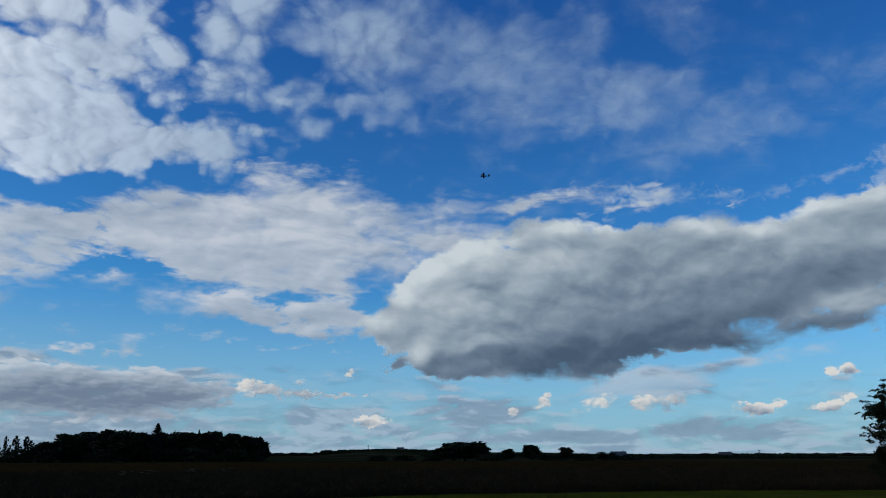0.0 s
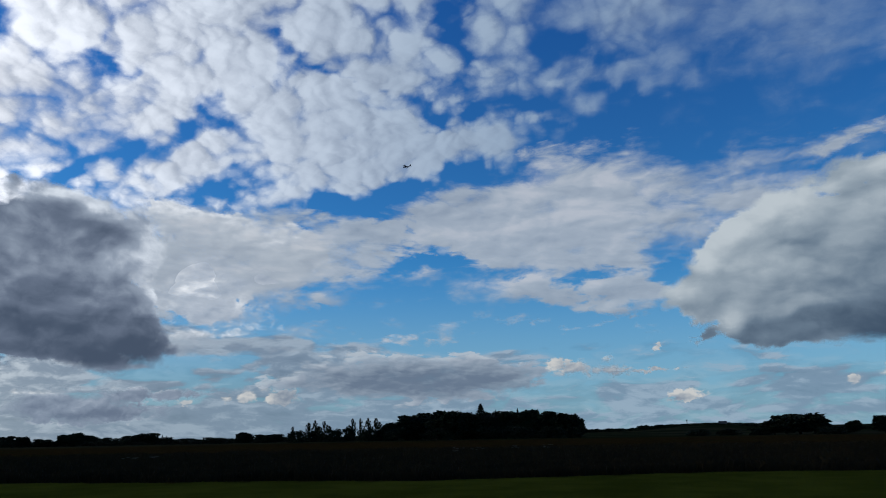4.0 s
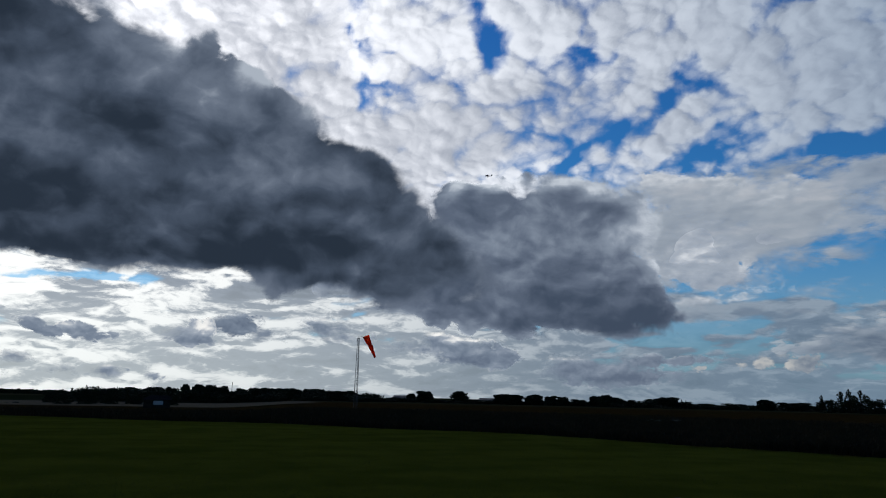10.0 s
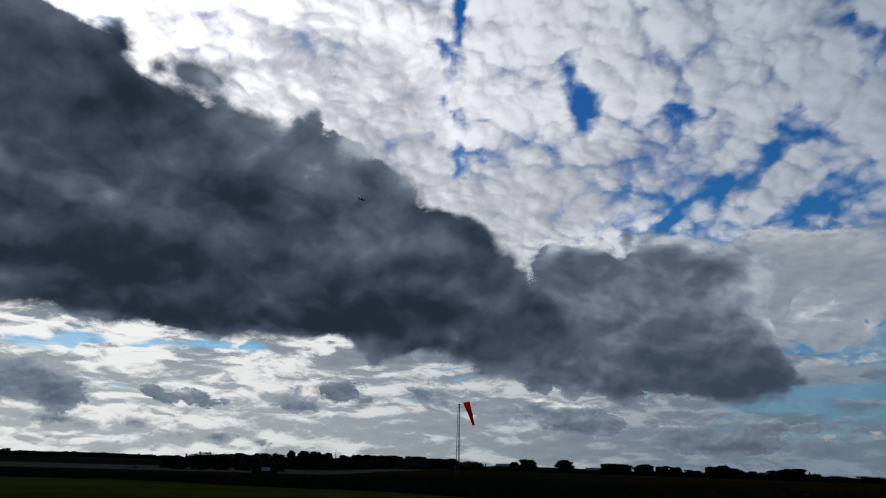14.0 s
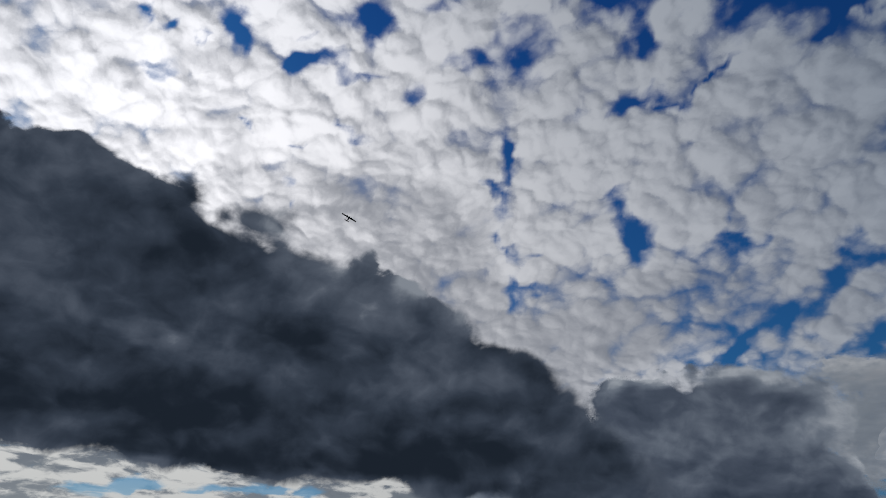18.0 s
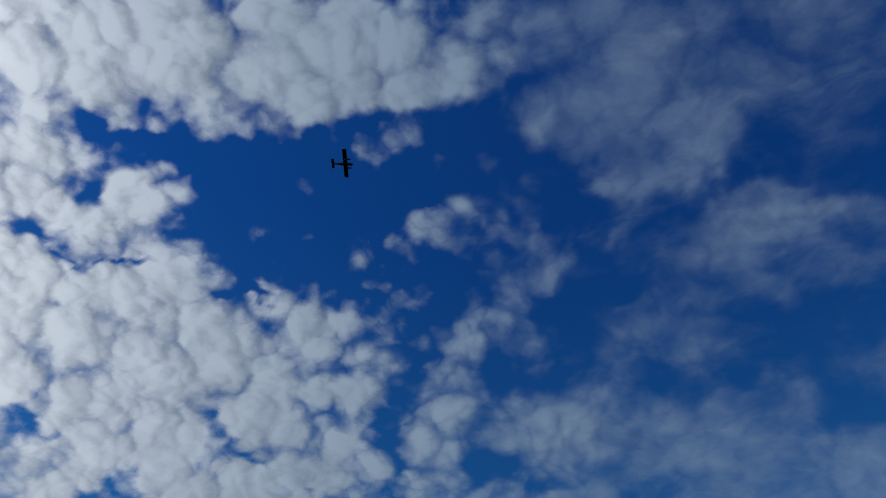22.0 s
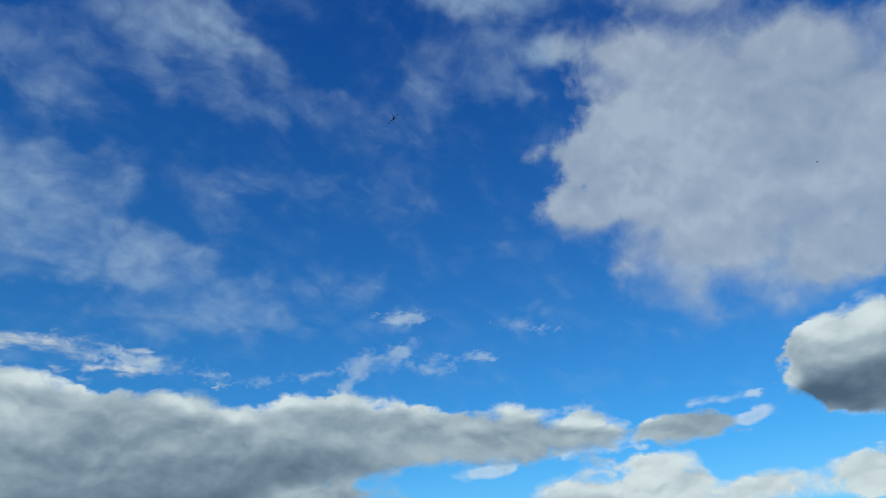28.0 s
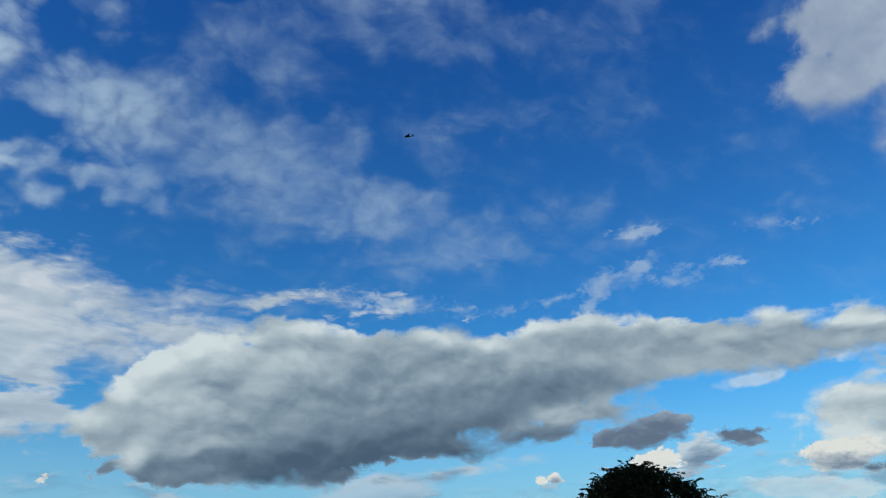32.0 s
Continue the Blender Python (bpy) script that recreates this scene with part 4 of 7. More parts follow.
STORM_PUFFS += [
    (-93.9, 28.7, 2.6, 1.5, -34), (-85.4, 25.2, 2.7, 1.6, -33), (-74.2, 20.3, 3.2, 1.6, -27), (-67.1, 16.5, 2.6, 1.5, -42),
    (-97, 29.1, 1.7, 1.1, -31), (-92.2, 27.1, 1.8, 1.1, -38), (-88, 25.5, 1.8, 1, -34), (-83.3, 23.9, 2.1, 1.1, -31),
    (-78.1, 21.8, 2.3, 1.3, -32), (-73.7, 19.4, 2.7, 1, -24), (-69.8, 18, 2.2, 1, -30), (-66.7, 15.6, 2.2, 1.2, -47),
    (-64.9, 13.9, 1.3, 0.62, -47), (-102.6, 10.6, 7.5, 0.95, 3), (-92.7, 9.8, 5.4, 0.75, 5), (-83.9, 10, 7, 0.86, 3),
    (-75.4, 10, 5.8, 1, 2), (-70, 8.4, 2.6, 0.67, 1),
]
STORM_PUFFS += [
    (-65.1, 11.4, 4.3, 1, 0), (-63.5, 9.3, 2.9, 0.5, 0), (-72.3, 10.5, 8.6, 2.8, 0), (-66.3, 11.2, 5.1, 3, 2),
    (-68.5, 8.6, 4.1, 1.6, 2), (-74.5, 9.9, 5.8, 1.8, 3), (-70.8, 8.8, 6.4, 0.91, -1), (-66.2, 10.5, 5, 1.4, -3),
    (-64.4, 9.7, 3.2, 0.63, 1), (-118.8, 26.7, 9.7, 5.3, -12), (-119.8, 16.1, 10.5, 6, 18),
]
# strokes of painted light and shade: 0 sunlit, 1 darkest
STORM_SHADING = [
    (-102.4, 17.1, 5.1, 3.7, -17, 0.85), (-92.3, 12.6, 7.9, 2.3, -7, 0.9), (-103.3, 22.1, 3.5, 1.7, -4, 0.75), (-101.1, 10.8, 5, 1.1, 2, 0.95),
    (-108.4, 12.8, 2.7, 2.1, 3, 0.85), (-109.6, 19.8, 2.6, 1.1, -3, 0.4), (-110.7, 30.4, 3.9, 1.4, -23, 0.6), (-100.6, 30.1, 1.8, 0.77, 15, 0.6),
    (-104.1, 15.2, 5.7, 1.4, -1, 0.5), (-101, 25, 5.1, 3.2, -5, 0.78), (-103.8, 27, 3, 1.8, 24, 0.6), (-92, 20.8, 4.8, 2.5, -31, 0.92),
    (-88.7, 19.1, 3.7, 1.9, -13, 0.9), (-96.7, 23.2, 2.6, 2.5, -33, 0.8), (-100.1, 18.3, 4.2, 0.88, -12, 0.42), (-102.1, 18.9, 2, 0.55, -3, 0.35),
]
STORM_SHADING += [
    (-96.1, 14.9, 5.7, 1.4, -1, 0.74), (-99.6, 11.1, 3.5, 1.2, 9, 0.98), (-91.3, 10, 5.2, 1, 3, 0.98), (-93.7, 12.3, 4.3, 0.85, 8, 0.7),
    (-80.6, 16, 5.4, 1.5, -17, 0.5), (-86.9, 15.4, 2.6, 1.1, -14, 0.62), (-78.6, 20.3, 3.6, 2.1, -25, 0.48), (-83.2, 22.7, 2.6, 1.8, -36, 0.42),
    (-86.7, 24.5, 2.1, 1.1, -27, 0.4), (-89.4, 27.7, 1.8, 0.86, -31, 0.7), (-92.3, 28, 1.5, 0.67, -18, 0.3), (-94.3, 29.6, 1.1, 1.1, -34, 0.3),
    (-96.8, 28.6, 1.4, 1.2, -32, 0.6), (-84.7, 19.6, 2.6, 1.3, -29, 0.66), (-74.1, 17.8, 3.2, 1.2, -25, 0.5), (-71, 19.2, 2.6, 1.2, -29, 0.85),
]
STORM_SHADING += [
    (-76.3, 21.8, 1.8, 0.82, -25, 0.25), (-80.9, 24.5, 1.6, 0.8, -29, 0.2), (-76.5, 11.7, 11.8, 1.5, 4, 0.92), (-80.1, 10.4, 5.3, 0.9, 4, 1),
    (-85.8, 13.3, 5.1, 0.88, -4, 0.82), (-73, 14.7, 5.5, 1.4, -12, 0.62), (-67.3, 14.4, 2.8, 1.6, -34, 0.7), (-66.4, 16.8, 1.4, 0.83, -39, 0.4),
    (-65.3, 10.2, 4.6, 0.64, 1, 0.92), (-70.3, 8.5, 1.8, 0.54, 2, 0.8), (-97, 8.8, 4.4, 0.49, 7, 0.5), (-86.2, 9.4, 2.5, 0.35, 5, 0.5),
    (-99.6, 9.2, 2.8, 0.4, 8, 0.4), (-70.8, 8.9, 5.4, 0.82, 2, 0.9), (-65.3, 10.3, 2.8, 1.1, 1, 0.72), (-68.5, 8.2, 2.3, 0.55, 2, 0.85),
]
heap("storm_cloud", storm, 3300, STORM_PUFFS, STORM_SHADING, "huge dark grey cumulus cloud with a ragged bright rim", "", step=0.4, margin=4, ground=0.56, eddy=0.7)
SHOWER_PUFFS = [
    (-49.1, 14.9, 2.4, 1.9, -3), (-56.1, 13.6, 8.7, 4.5, -1), (-53.2, 9.1, 7.2, 3.9, 0), (-59.8, 7.8, 8, 2.2, 1),
    (-60.7, 15.2, 4.9, 2.5, 0), (-55.2, 15.6, 3.9, 2.2, -2), (-51.7, 14.8, 2.9, 2.5, -2), (-63, 15, 2.7, 2, 31),
    (-57.5, 10.5, 7.9, 4, 0), (-51.1, 9.1, 4.5, 3.3, 2), (-52.9, 6.5, 6.3, 1.5, 0), (-47.6, 7.4, 2.4, 1.4, 1),
    (-49.3, 5.6, 2.2, 0.75, 1), (-63, 10.4, 4.1, 2.5, 1), (-66.6, 7.6, 5.5, 1.4, 2), (-46.2, 6.9, 1, 0.58, 1),
    (-48.2, 8.8, 0.87, 0.59, 1), (-50, 14.3, 2.5, 1.5, -3),
]
SHOWER_PUFFS += [
    (-68, 9.2, 5, 0.91, 2), (-59.7, 16.6, 2.7, 1.5, -1), (-73.5, 8.3, 2.7, 0.45, 3),
]
SHOWER_SHADING = [
    (-59.7, 17.5, 3.1, 0.54, -1, 0.05), (-63.5, 16.8, 1.2, 0.73, 31, 0.1), (-55.1, 17.2, 3.9, 0.45, -2, 0.1), (-50.7, 16.5, 2.9, 0.61, -3, 0.2),
    (-47.4, 15, 1.7, 1.4, 86, 0.3), (-62.1, 14.5, 2.1, 1.4, 0, 0.55), (-57.4, 15.4, 4, 1.4, -1, 0.66), (-53, 14.4, 3.8, 1.1, -2, 0.6),
    (-55.3, 11.8, 5.6, 1.2, -1, 0.72), (-59.8, 12.3, 3.1, 0.9, 0, 0.6), (-51.8, 12.6, 1.7, 0.61, -2, 0.45), (-49.2, 12.9, 1.6, 1.3, -1, 0.5),
    (-56.7, 8.7, 2.2, 0.62, -10, 0.5), (-53.3, 8.3, 3.8, 1.2, 0, 0.85), (-50.8, 6.3, 4.1, 1.1, 0, 0.98), (-47.9, 8, 1.7, 1.3, 2, 0.92),
]
SHOWER_SHADING += [
    (-55, 6.1, 3, 0.61, 1, 0.85), (-63, 8.4, 4.1, 0.9, 1, 0.74), (-64.8, 9.5, 3.6, 0.54, 1, 0.9), (-67.5, 6.7, 5, 0.54, 2, 0.6),
    (-70.8, 7.7, 2.7, 0.36, 2, 0.7), (-46, 6.9, 0.84, 0.58, 3, 0.8), (-49.4, 10.4, 1.6, 0.94, -1, 0.6), (-47.4, 9.5, 1, 0.51, -1, 0.4),
    (-47.1, 14.3, 2.6, 2, 85, 0.15), (-46.1, 11.1, 1.6, 1.3, 1, 0.25),
]
heap("shower_cloud", murky, 3510, SHOWER_PUFFS, SHOWER_SHADING, "broad slate-grey cumulus cloud with a torn lower edge", "", step=0.4, margin=4, ground=0.6, eddy=0.7)
BESIDE_PUFFS = [
    (-41.9, 15.4, 6.9, 2, -2), (-44.8, 12.7, 5, 3.3, -3), (-39.2, 12.3, 4.1, 2, -4), (-41.3, 9.4, 3.9, 0.96, -2),
    (-43.3, 8.1, 2.9, 0.81, -1), (-36.9, 14.1, 3.6, 2.7, -6), (-44.9, 16.1, 4.2, 1.7, -5),
]
BESIDE_SHADING = [
    (-45, 14.4, 3.1, 1.3, -4, 0.5), (-41.9, 15.4, 4.4, 0.74, 0, 0.2), (-42.9, 12.6, 4.4, 0.82, -4, 0.45), (-39.4, 10.7, 3.8, 0.56, -4, 0.4),
    (-40.9, 13.7, 3.2, 0.57, -5, 0.55), (-42.4, 9.3, 3.3, 0.41, -2, 0.5), (-45, 10.6, 2.3, 0.83, -2, 0.3), (-44.4, 16.9, 4.6, 0.5, -5, 0.05),
]
heap("cloud_bank", shoal, 3970, BESIDE_PUFFS, BESIDE_SHADING, "ragged pale cloud beside a shower cloud", "", step=0.3, margin=4, ground=0.3)
GREAT_HEAP_PUFFS = [
    (37.4, 15.2, 7.6, 1.9, -3), (31.5, 14.6, 11, 2.7, -5), (17.5, 13, 11.2, 4.9, 3), (4.2, 11.7, 9.8, 4.6, 6),
    (47.8, 14.8, 6, 1.2, -4), (1.7, 15, 5.2, 2.1, 24), (-2, 12.5, 2.4, 2.2, 42), (-4.7, 9.7, 2.3, 1.7, -5),
    (-6.4, 9.3, 1.3, 0.69, 0), (0.3, 9.9, 6.6, 3, 0), (0.6, 6.8, 5.4, 0.94, 0), (-3.9, 6.8, 1, 0.45, -1),
    (10.5, 17, 4, 1.4, 1), (6.8, 17.3, 2.6, 0.88, 2), (11.1, 12.6, 8.7, 4.5, -1), (17.5, 14.8, 8.1, 2.4, -1),
    (6.7, 7.1, 6.2, 1.1, 0), (14.7, 9.8, 6.6, 2.2, 9),
]
GREAT_HEAP_PUFFS += [
    (24.5, 15, 8.2, 2.2, -3), (29.4, 17, 2.7, 0.9, 6), (34.1, 17, 3.5, 0.98, -1), (24.3, 11.4, 6.7, 1.5, 7),
    (38.6, 16.9, 3.4, 0.78, -2), (42.7, 15.5, 4, 0.85, -8), (48.9, 16, 3.7, 0.81, -2), (52, 16.1, 2.5, 0.48, -2),
    (54, 15.3, 1.3, 0.31, -12), (40.2, 13.7, 8.2, 1.4, -4), (31.2, 12.4, 6.6, 1.5, 1), (48.9, 12.7, 5.5, 0.52, -3),
    (53, 12.9, 2.1, 0.34, 1), (31.9, 10.2, 2.6, 0.38, 6), (5.6, 7.3, 7.3, 1.5, -1), (12, 7.8, 6.1, 1.4, 6),
    (16.9, 8.6, 5, 1.4, 12), (21.5, 9.6, 4, 1.2, 13),
]
GREAT_HEAP_PUFFS += [
    (10.3, 7.2, 6.2, 1.3, 3), (15.6, 7.7, 4.7, 1.1, 8), (46.5, 14.1, 7.2, 2.1, -3), (54.1, 14, 5.8, 1.5, -3),
    (59.8, 13.6, 3.9, 1.1, -3), (62.7, 13.9, 2, 0.99, 2), (28.4, 11.6, 4.4, 1.9, -3), (24.7, 10.6, 4, 1.7, -3),
    (27.6, 8.9, 7.3, 1.2, 1), (33.4, 10.4, 5.3, 1.1, 2), (20.8, 8.4, 5.8, 1, -1),
]
GREAT_HEAP_SHADING = [
    (1.6, 16.4, 4.1, 1.5, 14, 0.03), (-1.5, 14.2, 2.1, 1.8, 24, 0.08), (-3.2, 12.6, 0.99, 0.8, -6, 0), (10.9, 17.8, 4, 0.98, 1, 0.08),
    (9.2, 15.2, 5.7, 1.3, 1, 0.28), (7.1, 13, 2.6, 0.77, 1, 0.3), (-5.2, 10.5, 2, 0.86, 1, 0.15), (0.1, 11.6, 2.6, 1.4, 0, 0.2),
    (2.3, 9.7, 3.6, 0.82, 1, 0.36), (0.4, 8.7, 0.86, 0.24, 1, 0.08), (23.2, 17, 5, 0.72, -3, 0.12), (29.4, 17.5, 2.5, 0.63, -5, 0.05),
    (36.4, 17.3, 5.2, 0.62, -7, 0.1), (49.7, 16.2, 4.8, 0.57, -5, 0.08), (44.7, 15, 3.1, 0.5, -9, 0.3), (13.9, 8.5, 6.5, 1.4, 9, 0.95),
]
GREAT_HEAP_SHADING += [
    (6.6, 7.7, 6.2, 1.1, 0, 0.95), (1.8, 6.7, 4.7, 0.71, 0, 0.92), (-2.9, 7.4, 1.7, 0.62, 0, 0.75), (17.4, 10.2, 5.3, 1, 8, 0.82),
    (15.2, 13.1, 6.7, 1.2, 4, 0.6), (24.4, 12.3, 7.2, 0.97, 2, 0.65), (24.5, 14.1, 7.2, 0.8, -3, 0.5), (31.2, 12.4, 4.8, 0.7, -4, 0.5),
    (33.7, 14.4, 8.3, 0.88, -2, 0.42), (42.3, 13.4, 6, 0.76, -7, 0.35), (21.9, 9.7, 2.7, 0.61, 17, 0.8), (50.1, 12.8, 4.3, 0.36, -9, 0.2),
    (31, 10.3, 3, 0.43, -4, 0.35), (14.7, 15.3, 4, 0.89, -10, 0.42), (28.8, 12.2, 4.7, 1.1, 9, 0.66), (22.7, 9.8, 4.4, 1.2, 12, 0.78),
]
GREAT_HEAP_SHADING += [
    (16.9, 14, 3.8, 1.1, -4, 0.5), (7.9, 8.7, 8.5, 1.9, 2, 0.55), (16.2, 9.8, 7.4, 2.1, 9, 0.62), (5.6, 7, 6.9, 1.1, -1, 0.78),
    (12, 7.6, 5.7, 1.3, 6, 0.86), (16.9, 8.7, 4.6, 1.3, 12, 0.84), (21.5, 9.6, 3.6, 1.1, 13, 0.78), (0.3, 6.9, 3.1, 0.53, 0, 0.7),
    (2.2, 8.6, 2.7, 0.45, -1, 0.4), (-1.9, 8.5, 1.4, 0.9, 59, 0.2), (47.6, 13, 6.2, 0.68, -4, 0.45), (55.9, 13.3, 4.9, 0.49, -4, 0.35),
    (60.4, 13, 3.1, 0.35, -5, 0.3), (53.1, 15.1, 5.9, 0.42, -5, 0.08), (27.6, 8.7, 6.5, 0.66, 1, 0.7), (33.4, 10.1, 4.8, 0.42, 2, 0.45),
]
GREAT_HEAP_SHADING += [
    (21.6, 8.1, 5.4, 0.56, -1, 0.85),
]
heap("cumulus_cloud", cumulus, 3415, GREAT_HEAP_PUFFS, GREAT_HEAP_SHADING, "large white-topped cumulus cloud with a flat blue-grey base", "", step=0.3, margin=4, ground=0.45)
COMPACT_HEAP_PUFFS = [
    (75.1, 15.8, 5, 3.2, -10), (72.2, 16, 3.1, 2.3, -7), (73.6, 17.7, 2.8, 2.2, -8), (71.3, 17.8, 2, 1.8, -1),
    (69.1, 15.8, 1.3, 0.8, -8), (75.7, 18.4, 2.2, 2, 57), (69, 17, 0.89, 0.65, -7), (67.8, 14, 1.1, 0.27, 6),
    (71.8, 14.5, 3.5, 1, -11), (77.1, 15.3, 3.8, 3.3, 2), (80, 14.2, 3.2, 2.5, -6),
]
COMPACT_HEAP_SHADING = [
    (72, 18.9, 1.9, 1.2, -12, 0.03), (75.3, 18.9, 2.2, 1.3, -14, 0.03), (71.4, 16.9, 2.3, 0.79, -12, 0.34), (74.3, 16.7, 1.8, 0.7, -13, 0.3),
    (71.9, 14.8, 4.2, 1.2, -11, 0.88), (75.2, 15, 2.3, 0.98, -12, 0.78), (68.5, 13.9, 1.5, 0.39, -10, 0.55), (77.1, 13.4, 4, 1.5, -12, 0.85),
    (68.8, 16.3, 0.74, 0.56, -5, 0.3),
]
heap("cumulus_cloud", cumulus, 3220, COMPACT_HEAP_PUFFS, COMPACT_HEAP_SHADING, "compact white cumulus cloud with a dark flat base", "", step=0.3, margin=4, ground=0.4)
BANK_PUFFS = [
    (-19, 17.9, 10.1, 2.8, 7), (-11.8, 16.2, 11.9, 3.7, 3), (-39, 14.5, 12.8, 3, 2), (-1, 16.8, 7, 2.7, 2),
    (-11.8, 18, 8.3, 3.9, 5), (-15.2, 21.2, 2.6, 1.4, 21), (-11.8, 22.5, 3, 0.64, -1), (-4.6, 18.5, 6.7, 2, -3),
    (-37.1, 16, 13.2, 2.1, -1), (-45, 16.2, 4.2, 2.2, -2), (-23.6, 15.3, 5.9, 1.3, 3), (-4.7, 15.6, 4.5, 2, -2),
    (-42.6, 12.4, 5.9, 1.5, 1), (-32.6, 14.2, 5, 1.5, 5), (-9.4, 14.2, 5.5, 1, -1), (6.8, 19.8, 7.2, 0.77, 4),
    (14.9, 19.8, 4.3, 0.36, -1), (0.9, 17.5, 2.4, 1.9, 18),
]
BANK_PUFFS += [
    (-17.9, 11.3, 8.7, 1.2, -4), (-9.5, 10.6, 3.5, 1.3, 0), (-10.8, 12.7, 1.2, 0.41, 0), (-23.5, 12.5, 3.6, 0.41, 3),
    (-29.2, 10.8, 2.6, 0.35, 3), (-20.5, 8.5, 4.5, 0.27, -1), (-38.4, 10.3, 5, 0.38, 5), (-42.9, 9.7, 3.6, 0.65, 6),
    (-43.7, 7.4, 4.2, 0.8, 5), (-37, 8.3, 6.3, 0.67, 1), (-34, 7.4, 4.1, 0.21, 3), (-46.3, 10.3, 2, 1, 6),
    (-46, 13.2, 2.4, 2, 8), (-42.7, 14.6, 7.4, 2.1, -2), (-46.7, 13.7, 4.7, 3.2, -3), (-39.4, 11.1, 3.8, 1.4, -4),
    (-43.1, 10.1, 3.3, 0.98, -2), (-49.5, 13.8, 5.4, 1.8, 4),
]
BANK_PUFFS += [
    (-45.6, 11.7, 4.1, 1.1, 3), (-40.9, 10.1, 4.6, 0.55, 2), (-45.8, 15.4, 5, 1.4, 3), (-7, 19, 7.4, 2.3, -2),
    (0.4, 19.4, 5.3, 1.5, 5), (-9.5, 14.1, 3.4, 2.3, 2), (15.1, 20, 1.5, 0.41, 20), (18.5, 19.7, 4.6, 0.37, -4),
    (-10.4, 15.6, 2.4, 2, -69), (-8.9, 11.1, 1.7, 1.1, -1),
]
BANK_SHADING = [
    (-46.7, 13.7, 3.9, 2.5, -3, 0.62), (-41.9, 15, 5.5, 1.2, -5, 0.35), (-39.3, 11.5, 3.1, 0.95, -4, 0.4), (-45.3, 16.5, 4.6, 0.67, -5, 0.15),
    (-44.7, 14.4, 4.3, 1.2, -3, 0.62), (-46.5, 16.5, 2.4, 0.95, -1, 0.55), (-36.9, 14.5, 6, 1.3, -2, 0.28), (-10.3, 18, 6.9, 1.8, -1, 0.22),
    (-15.2, 20.7, 2.3, 1.1, 1, 0.1), (-4.7, 16.5, 4, 1.8, -2, 0.4), (-14.1, 10.6, 5.5, 0.55, 1, 0.5), (-18.8, 11.9, 5.5, 0.46, -3, 0.15),
    (-9.5, 9.3, 3.6, 0.41, 0, 0.6), (-23.7, 15.9, 5.4, 0.73, 3, 0.2), (-42.5, 12, 4.4, 0.66, 7, 0.5), (6.8, 19.6, 5.6, 0.69, 4, 0.4),
]
BANK_SHADING += [
    (14.2, 19.9, 1.4, 0.36, -10, 0.1), (-37, 8.3, 4.7, 0.42, 4, 0.3), (-48.6, 13.9, 4.1, 1.8, 3, 0.5), (-43, 16, 5.5, 0.74, -3, 0.15),
    (-41, 13.8, 5.5, 1.4, 2, 0.4), (-12.6, 19, 3.9, 2.4, 3, 0.25), (-15, 9.8, 3.7, 0.57, -3, 0.5),
]
heap("cloud_bank", bank, 3960, BANK_PUFFS, BANK_SHADING, "smooth pale bank of cloud in long tapering sheets", "", step=0.4, margin=5, ground=0.38, eddy=0.7)
SHEET_PUFFS = [
    (73.8, 24.3, 7.2, 3.6, 1), (70.9, 21.7, 4.5, 1.6, 2), (78.4, 30.9, 9.9, 8.5, 83), (69.6, 31.6, 10.2, 9.6, -38),
    (68.8, 36.3, 10.4, 6.6, -52), (64.9, 40.9, 6.2, 3.9, -21), (76.1, 36.1, 7.3, 5.7, -33), (68.3, 27.6, 8, 4.8, -39),
    (62.8, 24.3, 3.6, 2.4, -11), (65.2, 21.2, 3.1, 0.93, -1), (75.8, 29.7, 5.9, 5.3, 86), (60, 43.7, 2.4, 1.5, -17),
    (54.4, 31.7, 2.4, 2, -11), (59.8, 25.8, 1.9, 1.5, -10), (75.6, 23.8, 2.8, 1.8, -5), (57.3, 35.3, 2.4, 2, 83),
    (52.8, 36.2, 0.72, 0.71, -55), (83.3, 31, 7.5, 6.2, 82),
]
SHEET_PUFFS += [
    (63.6, 26.6, 4.8, 3.5, -13), (62.3, 30.4, 4.3, 2.4, -18), (70.6, 45.7, 6.1, 3.9, -37), (63.5, 52.6, 6.7, 2.8, -30),
    (76, 46.8, 4.1, 2.6, -44), (65.3, 34.6, 7.7, 7.2, 65), (63.9, 24.6, 3.7, 3.1, -1), (57.5, 43.4, 2.2, 1, -21),
    (56.4, 30.7, 3.3, 2.3, -13), (52.3, 36, 0.84, 0.61, -14),
]
SHEET_SHADING = [
    (64.6, 34.7, 3, 2.1, -49, 0.5), (74.5, 32.1, 2.6, 1.5, -23, 0.62), (65, 23.9, 5.2, 1.5, -24, 0.08), (75.7, 28.5, 3.9, 2, 3, 0.2),
    (71.5, 26.3, 6, 0.74, 5, 0.45), (65.4, 42.1, 2.9, 1.6, -21, 0.3), (72.1, 38.4, 3.1, 2, -27, 0.55), (56.9, 30.8, 2.2, 1.8, -12, 0.25),
    (67, 31, 4.5, 1.7, -38, 0.2), (79.7, 36, 2.8, 1.5, -30, 0.6), (63.9, 36.5, 4.5, 4.4, 76, 0.12), (64.5, 28.4, 3.1, 2.4, -15, 0.3),
]
heap("cloud_sheet", gauze, 4185, SHEET_PUFFS, SHEET_SHADING, "wide soft white cloud sheet with a feathered edge", "", step=0.5, margin=5, ground=0.35, eddy=0.7)
